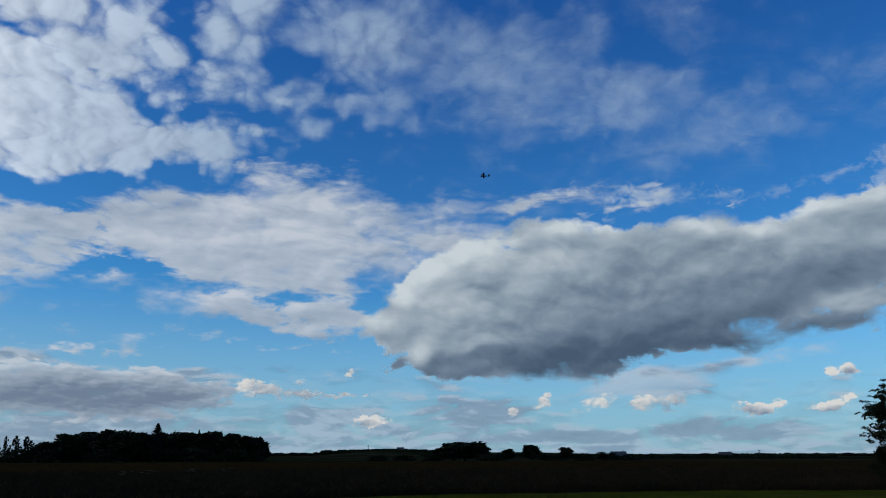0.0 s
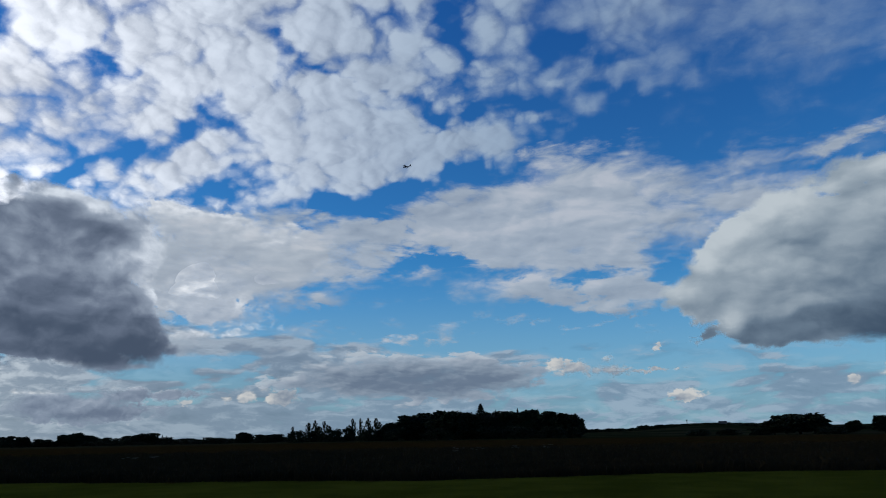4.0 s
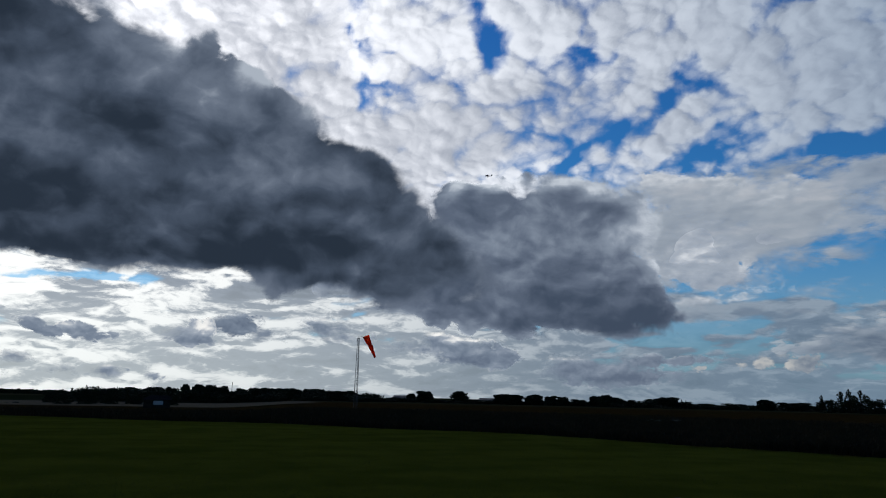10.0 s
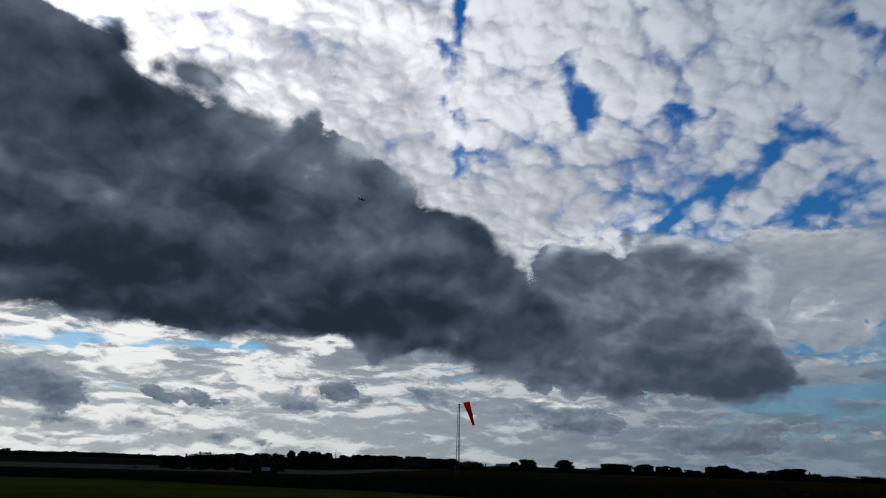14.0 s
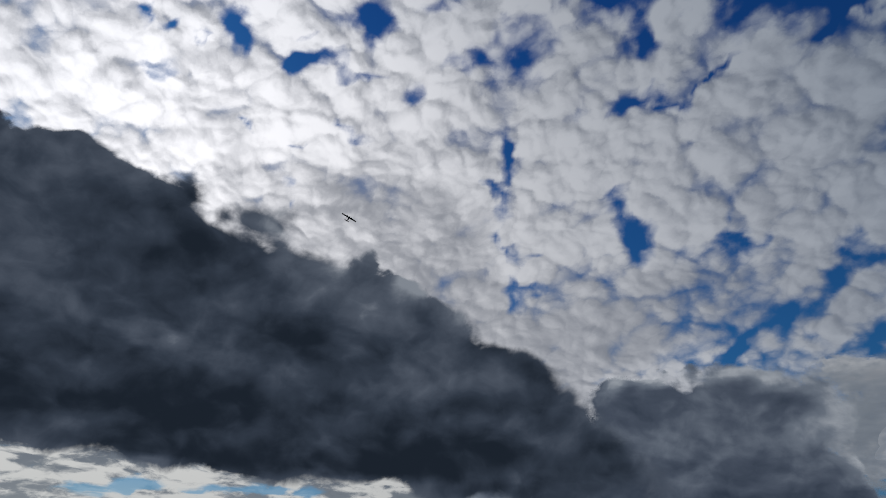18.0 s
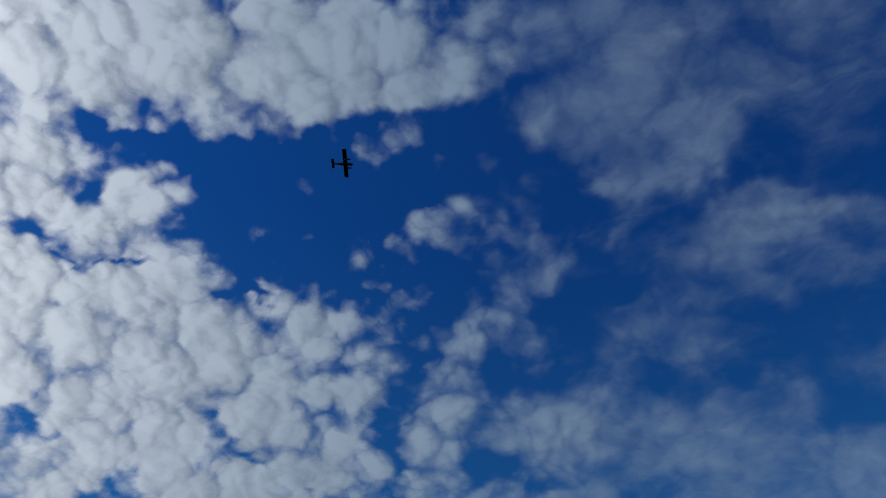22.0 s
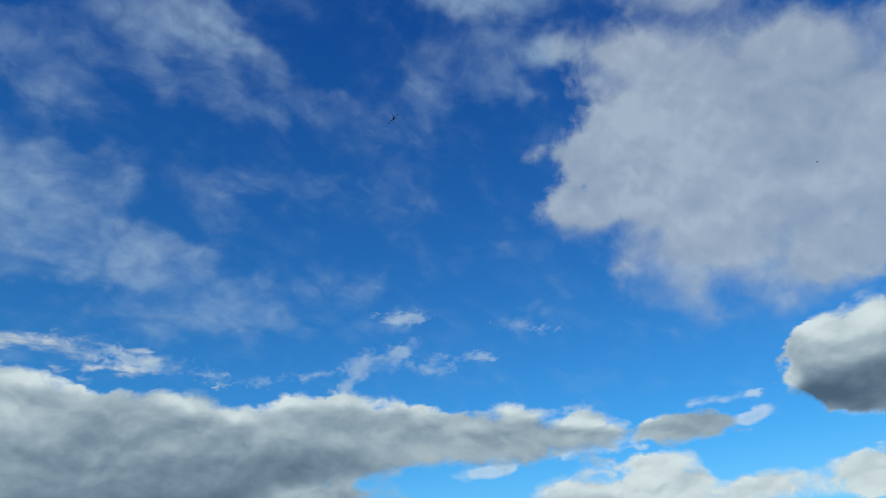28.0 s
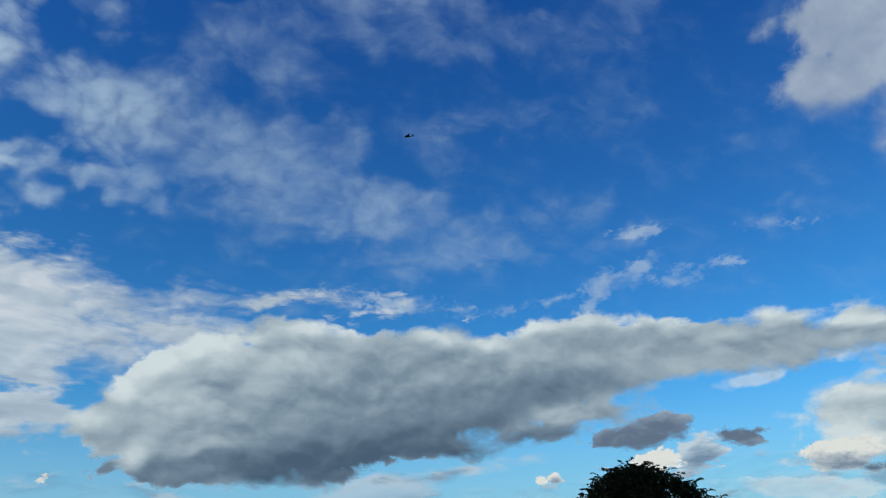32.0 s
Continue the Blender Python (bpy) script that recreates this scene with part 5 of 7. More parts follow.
LOW_HEAP_PUFFS = [
    (51.8, 9.2, 4.7, 1.8, 5), (46.9, 9, 2.3, 0.62, -5), (57.7, 9.7, 4.6, 1.7, -1), (61, 10, 1.4, 1.2, 27),
    (53.3, 7, 5.6, 1.2, -5), (48, 5.8, 2.1, 0.56, -4), (54.7, 4.9, 3.6, 0.34, -5), (57.3, 9, 5.2, 1.4, 2),
    (65.3, 9, 6.4, 1.4, 1), (72.9, 9, 5.1, 1.7, 0), (57, 11.3, 4, 1, 6),
]
LOW_HEAP_SHADING = [
    (51.9, 5.4, 4.1, 0.54, -5, 0.85), (56, 7.2, 3.9, 0.69, -6, 0.32), (51, 7, 3.5, 0.32, 0, 0.03), (59.5, 6.8, 2, 0.35, 15, 0.03),
    (50, 9.8, 3.6, 0.57, 4, 0.05), (58, 10.8, 4, 0.54, 2, 0.08), (53.7, 8.6, 4.1, 0.64, -6, 0.28), (58.5, 5.7, 3, 0.52, -6, 0.6),
]
heap("cumulus_cloud", cumulus, 3625, LOW_HEAP_PUFFS, LOW_HEAP_SHADING, "long low bank of white cumulus with a slate base", "", step=0.3, margin=3, ground=0.12)
STREAK_PUFFS = [
    (61.2, 13.8, 2.3, 0.44, 7), (64.1, 15.3, 2.2, 0.24, 1), (65.7, 13.7, 1.6, 0.39, 7), (58.1, 13.4, 2.9, 0.33, 3),
    (52.8, 12.8, 5.1, 0.33, 0), (72.4, 13.1, 1.7, 0.34, -11), (45.1, 11.8, 2.2, 0.5, 6), (49.2, 12.3, 2.6, 0.21, 0),
]
STREAK_SHADING = [
    (61.2, 13.6, 1.6, 0.24, 2, 0.4),
]
heap("cloud_bank", pale, 3650, STREAK_PUFFS, STREAK_SHADING, "thin white streaks trailing from a cumulus cloud", "", step=0.25, margin=3, ground=0.2)
TORN_WISP_PUFFS = [
    (35.2, 20.2, 1.3, 0.99, 44), (38.1, 21, 2.1, 0.68, 28), (41, 19.9, 1.6, 0.31, 2), (33.9, 18.8, 1.1, 0.4, 45),
    (39.2, 21.8, 1, 0.32, 28), (37.6, 19.9, 1.8, 0.45, -1), (44.9, 20.5, 1.2, 0.18, -9),
]
TORN_WISP_SHADING = [
    (35.2, 19.7, 1.3, 0.45, 29, 0.3),
]
heap("cloud_wisp", wisp, 3815, TORN_WISP_PUFFS, TORN_WISP_SHADING, "small torn white wisp above a cumulus cloud", "cloud wisps", step=0.2, margin=3, ground=0.2)
LONG_WISP_PUFFS = [
    (14.8, 20, 1.2, 0.45, 23), (17.7, 19.9, 2.3, 0.45, 0), (21.1, 19.5, 2, 0.37, -6), (26.4, 19, 1.5, 0.21, 2),
    (31.4, 19.5, 1.1, 0.13, 1), (13.9, 18.9, 0.46, 0.34, 82),
]
LONG_WISP_SHADING = [
    (14.1, 19.5, 0.52, 0.47, -17, 0),
]
heap("cloud_wisp", wisp, 3830, LONG_WISP_PUFFS, LONG_WISP_SHADING, "long torn white wisp above a cumulus cloud", "cloud wisps", step=0.2, margin=3, ground=0.2)
WEST_HEAP_PUFFS = [
    (-101.2, 4.5, 3, 1.71, -22), (-99.8, 4, 1.68, 0.73, -14), (-102.1, 5.6, 1.44, 0.88, -23), (-103.3, 4.7, 1.92, 1.83, -22),
]
WEST_HEAP_SHADING = [
    (-101.2, 6, 1.6, 0.44, -23, 0.3), (-100.8, 4.2, 1.7, 0.59, -13, 0.85),
]
heap("cumulus_cloud", slate, 3515, WEST_HEAP_PUFFS, WEST_HEAP_SHADING, "dark blue-grey cumulus cloud low against the bright sky", "small cumulus clouds", step=0.2, margin=3, ground=0.64)
RAGGED_HEAP_PUFFS = [
    (-94.3, 4.8, 1.18, 0.7, 2), (-93.4, 4.3, 1.12, 0.49, -8), (-94.7, 5.1, 0.59, 0.34, 2),
]
RAGGED_HEAP_SHADING = [
    (-94.6, 5.3, 0.98, 0.24, 4, 0.3),
]
heap("cumulus_cloud", slate, 3520, RAGGED_HEAP_PUFFS, RAGGED_HEAP_SHADING, "small blue-grey cumulus cloud with a ragged top", "small cumulus clouds", step=0.16, margin=2, ground=0.70)
TRAILING_HEAP_PUFFS = [
    (-91.5, 4.4, 1.92, 0.55, -7), (-90.4, 4, 1.44, 0.4, 3), (-92.2, 4.6, 0.84, 0.4, 3), (-90.6, 5.5, 0.48, 0.3, 2),
]
TRAILING_HEAP_SHADING = [
    (-92.1, 4.8, 0.78, 0.21, 3, 0.3),
]
heap("cumulus_cloud", slate, 3525, TRAILING_HEAP_PUFFS, TRAILING_HEAP_SHADING, "small blue-grey cumulus cloud trailing to one side", "small cumulus clouds", step=0.16, margin=2, ground=0.58)
TOWER_HEAP_PUFFS = [
    (-84, 4.4, 1.92, 0.79, 2), (-83, 4, 1.92, 0.48, 2), (-83.5, 5.3, 0.64, 0.62, -50), (-82.4, 5.1, 0.73, 0.63, -79),
]
TOWER_HEAP_SHADING = [
    (-82.7, 5.3, 0.71, 0.68, -48, 0.02), (-83.8, 4, 1.7, 0.34, 3, 0.7),
]
heap("cumulus_cloud", slate, 3530, TOWER_HEAP_PUFFS, TOWER_HEAP_SHADING, "grey cumulus cloud with a bright tower", "small cumulus clouds", step=0.16, margin=2, ground=0.42)
FLAT_HEAP_PUFFS = [
    (-80.3, 5.3, 2.16, 0.96, -3), (-78.7, 4.9, 1.92, 0.63, -13), (-80.7, 5.9, 0.95, 0.43, 2), (-77.7, 4.6, 1.32, 0.27, 2),
]
FLAT_HEAP_SHADING = [
    (-80.5, 6.1, 1.1, 0.26, 3, 0.45),
]
heap("cumulus_cloud", slate, 3535, FLAT_HEAP_PUFFS, FLAT_HEAP_SHADING, "dark flat-based cumulus cloud low against the bright sky", "small cumulus clouds", step=0.16, margin=2, ground=0.77)
MAST_HEAP_PUFFS = [
    (-73.5, 5.4, 2.28, 0.87, -10), (-74.2, 5.9, 0.97, 0.38, 2), (-71.9, 4.7, 1.92, 0.49, 2), (-70.5, 4.5, 1.32, 0.43, 2),
]
MAST_HEAP_SHADING = [
    (-74.2, 6.1, 1.5, 0.22, -3, 0.1), (-70.6, 4.9, 0.9, 0.27, 2, 0.1),
]
heap("cumulus_cloud", slate, 3540, MAST_HEAP_PUFFS, MAST_HEAP_SHADING, "grey cumulus cloud with a white crest beside the mast", "small cumulus clouds", step=0.16, margin=2, ground=0.67)
CREST_HEAP_PUFFS = [
    (-61.5, 3.6, 3.48, 1.1, 1), (-63.3, 4.3, 3.12, 0.99, 1), (-65.3, 3.9, 3, 0.55, 1), (-67.3, 4.1, 1.92, 0.44, 1),
    (-59.6, 3.3, 1.56, 0.71, 1), (-63.8, 4.8, 1.68, 0.5, 1),
]
CREST_HEAP_SHADING = [
    (-64.7, 5.1, 2, 0.23, 1, 0.02), (-61.8, 4.8, 2.3, 0.23, 1, 0.08), (-67.9, 4.4, 1.4, 0.18, 2, 0.2), (-61, 3.2, 2.7, 0.4, 1, 0.9),
]
heap("cumulus_cloud", slate, 3545, CREST_HEAP_PUFFS, CREST_HEAP_SHADING, "blue-grey cumulus cloud with a pale crest low in the sky", "small cumulus clouds", step=0.2, margin=3, ground=0.64)
WEDGE_PUFFS = [
    (-52.1, 2.5, 4.44, 1.17, 1), (-49.5, 2.1, 3.72, 0.79, 1), (-46.6, 3.1, 3.24, 0.37, 6), (-53.8, 2.9, 2.28, 0.7, 1),
    (-55.4, 3.2, 1.44, 0.43, 1), (-48.6, 3.2, 2.28, 0.59, 1), (-51.7, 1.6, 3.6, 0.37, 1),
]
WEDGE_SHADING = [
    (-55.8, 3.5, 1.1, 0.27, 1, 0.05), (-53.4, 3.5, 1.8, 0.22, 1, 0.15), (-49.9, 3.7, 2.1, 0.17, 0, 0.2), (-50, 1.8, 3, 0.3, 1, 0.98),
]
heap("cumulus_cloud", slate, 3550, WEDGE_PUFFS, WEDGE_SHADING, "dark wedge of cloud low over the hedges", "small cumulus clouds", step=0.2, margin=3, ground=0.72)
LONG_HEAP_PUFFS = [
    (-100.2, 2.2, 2.52, 0.5, -6), (-98.4, 1.9, 1.2, 0.33, 2), (-95.5, 2.3, 1.56, 0.43, -8),
]
LONG_HEAP_SHADING = [
    (-100.2, 2.6, 2.1, 0.15, -6, 0.3),
]
heap("cumulus_cloud", slate, 3555, LONG_HEAP_PUFFS, LONG_HEAP_SHADING, "long grey cumulus cloud close over the horizon", "small cumulus clouds", step=0.16, margin=2, ground=0.60)
LITTLE_HEAPS_PUFFS = [
    (-92.5, 1.4, 1.68, 0.44, 2), (-89.4, 1.5, 1.56, 0.5, 2), (-90.9, 1.2, 1.92, 0.24, 2), (-96.9, 1.2, 2.52, 0.18, 2),
    (-86.1, 1.3, 0.98, 0.3, 2),
]
LITTLE_HEAPS_SHADING = [
    (-89.4, 1.9, 1.3, 0.16, 2, 0.15), (-92.5, 1.7, 1.4, 0.12, 2, 0.2),
]
heap("cumulus_cloud", slate, 3560, LITTLE_HEAPS_PUFFS, LITTLE_HEAPS_SHADING, "little grey cumulus heaps close over the horizon", "small cumulus clouds", step=0.16, margin=2, ground=0.58)
EDGE_HEAP_PUFFS = [
    (-15.3, 5.1, 0.99, 0.8, 1), (-13.8, 5, 1.8, 0.71, 1), (-11.6, 4.8, 2.7, 0.62, 0), (-8.4, 4.8, 3.1, 0.35, 0),
    (-10.2, 6.1, 0.63, 0.22, 0), (-11.3, 5.6, 0.9, 0.36, 0),
]
EDGE_HEAP_SHADING = [
    (-15.8, 5.3, 0.71, 0.63, -88, 0), (-14.1, 5.6, 1.4, 0.27, 1, 0.15), (-11.3, 5.8, 1.4, 0.22, 0, 0.2), (-11.8, 4.4, 3.6, 0.35, 0, 0.75),
]
heap("cumulus_cloud", bright, 3570, EDGE_HEAP_PUFFS, EDGE_HEAP_SHADING, "low cumulus cloud with one sunlit edge", "small cumulus clouds", step=0.2, margin=3, ground=0.55)
FIELD_HEAP_PUFFS = [
    (12.1, 4, 2, 0.65, 10), (11, 3.5, 1, 0.41, 0), (13.2, 4.4, 1.2, 0.45, 0), (15.6, 4, 1.7, 0.71, 11),
    (17.5, 4.1, 1.5, 0.6, 0), (17, 3.3, 1.3, 0.28, -1), (10.5, 4.6, 0.66, 0.29, 10),
]
FIELD_HEAP_SHADING = [
    (12.1, 4.2, 2, 0.41, 10, 0.02), (15.3, 4.3, 1.1, 0.37, -1, 0.1), (14, 3.5, 0.78, 0.33, 0, 0.6), (17.3, 3.6, 1.5, 0.4, -1, 0.78),
    (17.9, 4.2, 0.95, 0.32, -1, 0.5), (12, 3.2, 2, 0.21, -1, 0.4),
]
heap("cumulus_cloud", bright, 3575, FIELD_HEAP_PUFFS, FIELD_HEAP_SHADING, "white cumulus cloud with grey flanks low over the fields", "small cumulus clouds", step=0.16, margin=2, ground=0.35)
CREAM_TOWERS_PUFFS = [
    (-41.2, 3, 0.72, 0.51, -3), (-39.8, 3.2, 1, 0.67, -2), (-38.1, 3, 0.54, 0.48, -18), (-38.7, 3.7, 0.68, 0.32, 1),
    (-43, 2.5, 0.98, 0.23, 2), (-44.3, 2.7, 0.89, 0.3, 1), (-37, 3.1, 1.5, 0.73, 1),
]
CREAM_TOWERS_SHADING = [
    (-37, 3.1, 1.4, 0.73, 0, 0.7), (-38.5, 3.2, 0.76, 0.48, -1, 0.1), (-41.1, 3.3, 0.8, 0.32, 1, 0),
]
heap("cumulus_cloud", bright, 3605, CREAM_TOWERS_PUFFS, CREAM_TOWERS_SHADING, "creamy little cumulus towers low over the hedges", "small cumulus clouds", step=0.16, margin=2, ground=0.3)
heap("cumulus_cloud", dusk, 3335, [(36.8, 8.6, 3.5, 1.2, 3), (38.4, 9.2, 2.0, 1.0, 3), (43.5, 8.0, 1.9, 0.6, -1), (34.4, 8.2, 1.7, 0.6, -4)],
     [(36.8, 8.3, 3.5, 1.2, 1), (43.4, 8.0, 1.7, 0.6, -1)],
     "small dark slate cumulus cloud low in the sky", "small cumulus clouds", step=0.2, margin=3, ground=0.86)
heap("cumulus_cloud", bright, 3540, [(50.3, 6.1, 3.7, 1.2, 1), (37.6, 6.6, 2.4, 1.0, 6)],
     [(50.4, 5.3, 3.6, 0.7, -1)],
     "small sunlit cumulus cloud low in the sky", "small cumulus clouds", step=0.2, margin=3)
heap("cumulus_cloud", sheet, 3595, [(40.7, 7.0, 2.3, 1.5, 34)],
     [(40.6, 6.4, 1.8, 0.9, 25)],
     "grey ragged cloud hanging below a cumulus", "small cumulus clouds", step=0.2, margin=3)
heap("cumulus_cloud", bright, 3350, [(33.3, 6.2, 0.7, 0.3, -3), (28.8, 5.6, 0.7, 0.4, -3)],
     [(33.3, 6.1, 0.6, 0.2, -3)],
     "tiny grey cumulus cloud low in the sky", "small cumulus clouds", step=0.16, margin=3, ground=0.62)
heap("cumulus_cloud", pale, 3655, [(47.0, 4.2, 5.1, 0.8, -4)],
     [],
     "white cumulus bank low in the sky", "small cumulus clouds", step=0.2, margin=3)
heap("cloud_wisp", wisp, 3845, [(38.8, 24.1, 1.0, 0.3, 3)],
     [],
     "faint little tuft of cloud alone in blue sky", "cloud wisps", step=0.2, margin=3)
heap("cloud_wisp", wisp, 3860, [(49.2, 22.8, 1.2, 0.25, -6)],
     [],
     "faint little tuft of cloud alone in blue sky", "cloud wisps", step=0.2, margin=3)
heap("cumulus_cloud", bright, 3545, [(7.8, 4.1, 0.9, 0.6, 43), (5.7, 3.3, 0.6, 0.4, 9)],
     [],
     "tiny bright leaning cumulus cloud above the horizon", "small cumulus clouds", step=0.16, margin=3)
heap("cumulus_cloud", bright, 3550, [(28.1, 3.4, 1.8, 0.5, 7), (29.4, 3.8, 1.0, 0.5, 9)],
     [(28.6, 3.0, 2.1, 0.3, 3)],
     "small bright cumulus cloud above the horizon", "small cumulus clouds", step=0.16, margin=3)
heap("cumulus_cloud", bright, 3555, [(23.5, 3.3, 1.7, 0.6, -2), (25.1, 3.5, 0.7, 0.5, -2)],
     [(23.3, 3.1, 1.7, 0.4, -2)],
     "small grey cumulus cloud above the horizon", "small cumulus clouds", step=0.16, margin=3)
heap("cumulus_cloud", bright, 3560, [(29.7, 5.8, 1.0, 0.5, -4)],
     [(29.8, 5.6, 0.7, 0.3, -3)],
     "small cumulus cloud high over the horizon", "small cumulus clouds", step=0.16, margin=3)
heap("cumulus_cloud", bright, 3565, [(-7.5, 6.4, 0.6, 0.4, 21)],
     [],
     "tiny bright cumulus cloud", "small cumulus clouds", step=0.16, margin=3)
heap("cumulus_cloud", bright, 3570, [(-5.8, 2.7, 1.9, 0.6, 5), (-5.2, 3.0, 0.8, 0.4, 0)],
     [(-6.5, 2.4, 1.5, 0.3, 0)],
     "small white cumulus cloud above the far trees", "small cumulus clouds", step=0.16, margin=3)
heap("cumulus_cloud", sheet, 3590, [(-25.6, 4.7, 9.0, 1.8, -0), (-31.3, 5.1, 4.2, 1.3, 1), (-19.8, 4.5, 4.1, 1.2, -2), (-27.4, 4.5, 11.1, 1.9, -1)],
     [(-24.8, 4.1, 7.9, 1.1, -0), (-29.8, 4.5, 4.3, 1.0, 2), (-25.3, 4.1, 8.7, 1.3, -1)],
     "long flat grey cloud bank low over the woods", step=0.4, margin=5, ground=0.5)
heap("cloud_bank", mist, 4045, [(17.0, 5.6, 5.2, 1.4, 1), (23.5, 6.7, 5.5, 0.6, 3), (12.3, 5.0, 2.6, 0.7, -1), (27.4, 7.2, 3.9, 0.4, 5)],
     [(18.2, 4.8, 3.6, 0.6, -2)],
     "pale thin bank of cloud behind small cumulus", step=0.4, margin=3)
# ---------------------------------------------------------------- ground
def smooth(a, b, v):
    v = np.clip((v - a) / (b - a), 0, 1)
    return v * v * (3 - 2 * v)


def land(x, y):
    """Height of the ground: level round the eye, falling a little to the west, one far rise to the north."""
    x, y = np.asarray(x, float), np.asarray(y, float)
    r, az = np.hypot(x, y), np.degrees(np.arctan2(x, y))
    west = smooth(-74, -82, az) * smooth(-118, -108, az)
    dip = -1.5 * west * smooth(60, 120, r) * smooth(900, 450, r)
    hill = 17.0 * np.exp(-((az + 4.5) / 4.2) ** 2) * smooth(900, 1700, r) + 9.0 * np.exp(-((az - 8) / 9.0) ** 2) * smooth(1200, 2400, r)
    far = 3.0 * smooth(600, 2500, r) * (1 + np.sin(az * 0.37))
    rough = 0.05 * np.sin(x * 0.31 + 1.3) * np.sin(y * 0.27) * smooth(8, 40, r)
    return dip + hill + far + rough


def mown_edge(az):
    """Distance at which the mown strip ends and the long grass begins, by bearing."""
    return np.interp(az, [-180, -115, -100, -86, -68, -46, -27, 5, 28, 45, 90, 180], [60, 60, 56, 48, 40, 31.5, 27.5, 33, 40, 48, 60, 60])


def ground_material():
    k = Tree("ground")
    at = k.place()
    co = at
    n1, n2, n3 = k.noise(co, 0.05, 5), k.noise(co, 0.6, 6), k.noise(co, 9.0, 5, 0.7)
    stripe = k.noise(k.vec("MULTIPLY", co, (0.25, 0.06, 1)), 1.0, 3)
    mown = k.mix(k.step(k.math("ADD", k.math("MULTIPLY", n2, 0.5), k.math("MULTIPLY", stripe, 0.5)), 0.35, 0.65), (0.03, 0.037, 0.0035), (0.052, 0.06, 0.007))
    mown = k.mix(k.step(n3, 0.45, 0.75), mown, (0.036, 0.036, 0.008))
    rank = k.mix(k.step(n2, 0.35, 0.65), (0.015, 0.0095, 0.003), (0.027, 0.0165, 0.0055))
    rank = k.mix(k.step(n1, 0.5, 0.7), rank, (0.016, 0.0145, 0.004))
    stub = k.mix(k.step(n2, 0.3, 0.7), (0.06, 0.052, 0.034), (0.1, 0.085, 0.056))
    plain = k.mix(k.step(k.noise(co, 0.004, 3), 0.46, 0.54), (0.01, 0.014, 0.006), (0.022, 0.022, 0.012))
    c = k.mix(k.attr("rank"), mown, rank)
    c = k.mix(k.attr("far"), c, plain)
    c = k.mix(k.attr("stubble"), c, stub)
    p = k.t.nodes.new("ShaderNodeBsdfPrincipled")
    k.put(p.inputs["Base Color"], c)
    k.put(p.inputs["Roughness"], 0.95)
    k.put(p.inputs["Specular IOR Level"], 0.0)
    b = k.t.nodes.new("ShaderNodeBump")
    k.put(b.inputs["Strength"], 0.6)
    k.put(b.inputs["Distance"], 0.05)
    k.put(b.inputs["Height"], k.math("ADD", n3, n2))
    k.put(p.inputs["Normal"], b.outputs[0])
    return k.finish(p.outputs[0])


def build_ground():
    radii = np.concatenate([[0.0], np.geomspace(1.5, 20, 14), np.arange(21, 64, 1.0), np.geomspace(65, 4700, 90)])
    steps = 540
    az = np.radians(np.arange(steps) * 360 / steps)
    verts, faces = [(0.0, 0.0, 0.0)], []
    xs, ys = np.outer(radii[1:], np.sin(az)), np.outer(radii[1:], np.cos(az))
    pts = np.stack([xs, ys, land(xs, ys)], -1).reshape(-1, 3)
    verts += pts.tolist()
    for i in range(steps):
        faces.append((0, 1 + (i + 1) % steps, 1 + i))
    for j in range(len(radii) - 2):
        for i in range(steps):
            a, b = 1 + j * steps + i, 1 + j * steps + (i + 1) % steps
            faces.append((a, b, b + steps, a + steps))
    me = bpy.data.meshes.new("ground")
    me.from_pydata(verts, [], faces)
    v = np.array(verts)
    r, bear = np.hypot(v[:, 0], v[:, 1]), np.degrees(np.arctan2(v[:, 0], v[:, 1]))
    wob = 0.5 * np.sin(bear * 1.3) + 0.3 * np.sin(bear * 4.7)
    rank = smooth(-0.4, 0.5, r - mown_edge(bear) - wob)
    far = smooth(190, 300, r)
    stubble = smooth(0, 12, r - 178) * smooth(0, 12, 272 - r) * smooth(-73.5, -75, bear) * smooth(-106, -104, bear)
    for n, values in (("rank", rank), ("far", far), ("stubble", stubble)):
        me.attributes.new(n, "FLOAT", "POINT").data.foreach_set("value", values.astype(np.float32))
    me.materials.append(ground_material())
    for p in me.polygons:
        p.use_smooth = True
    return tagged(new("ground", me), "mown grass airfield running out to fields and low hills", "ground", kind="structure")


build_ground()

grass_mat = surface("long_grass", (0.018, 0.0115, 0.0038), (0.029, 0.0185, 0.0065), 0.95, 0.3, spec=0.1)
turf_mat = surface("short_grass", (0.03, 0.037, 0.004), (0.052, 0.06, 0.007), 0.9, 1.5, spec=0.1)


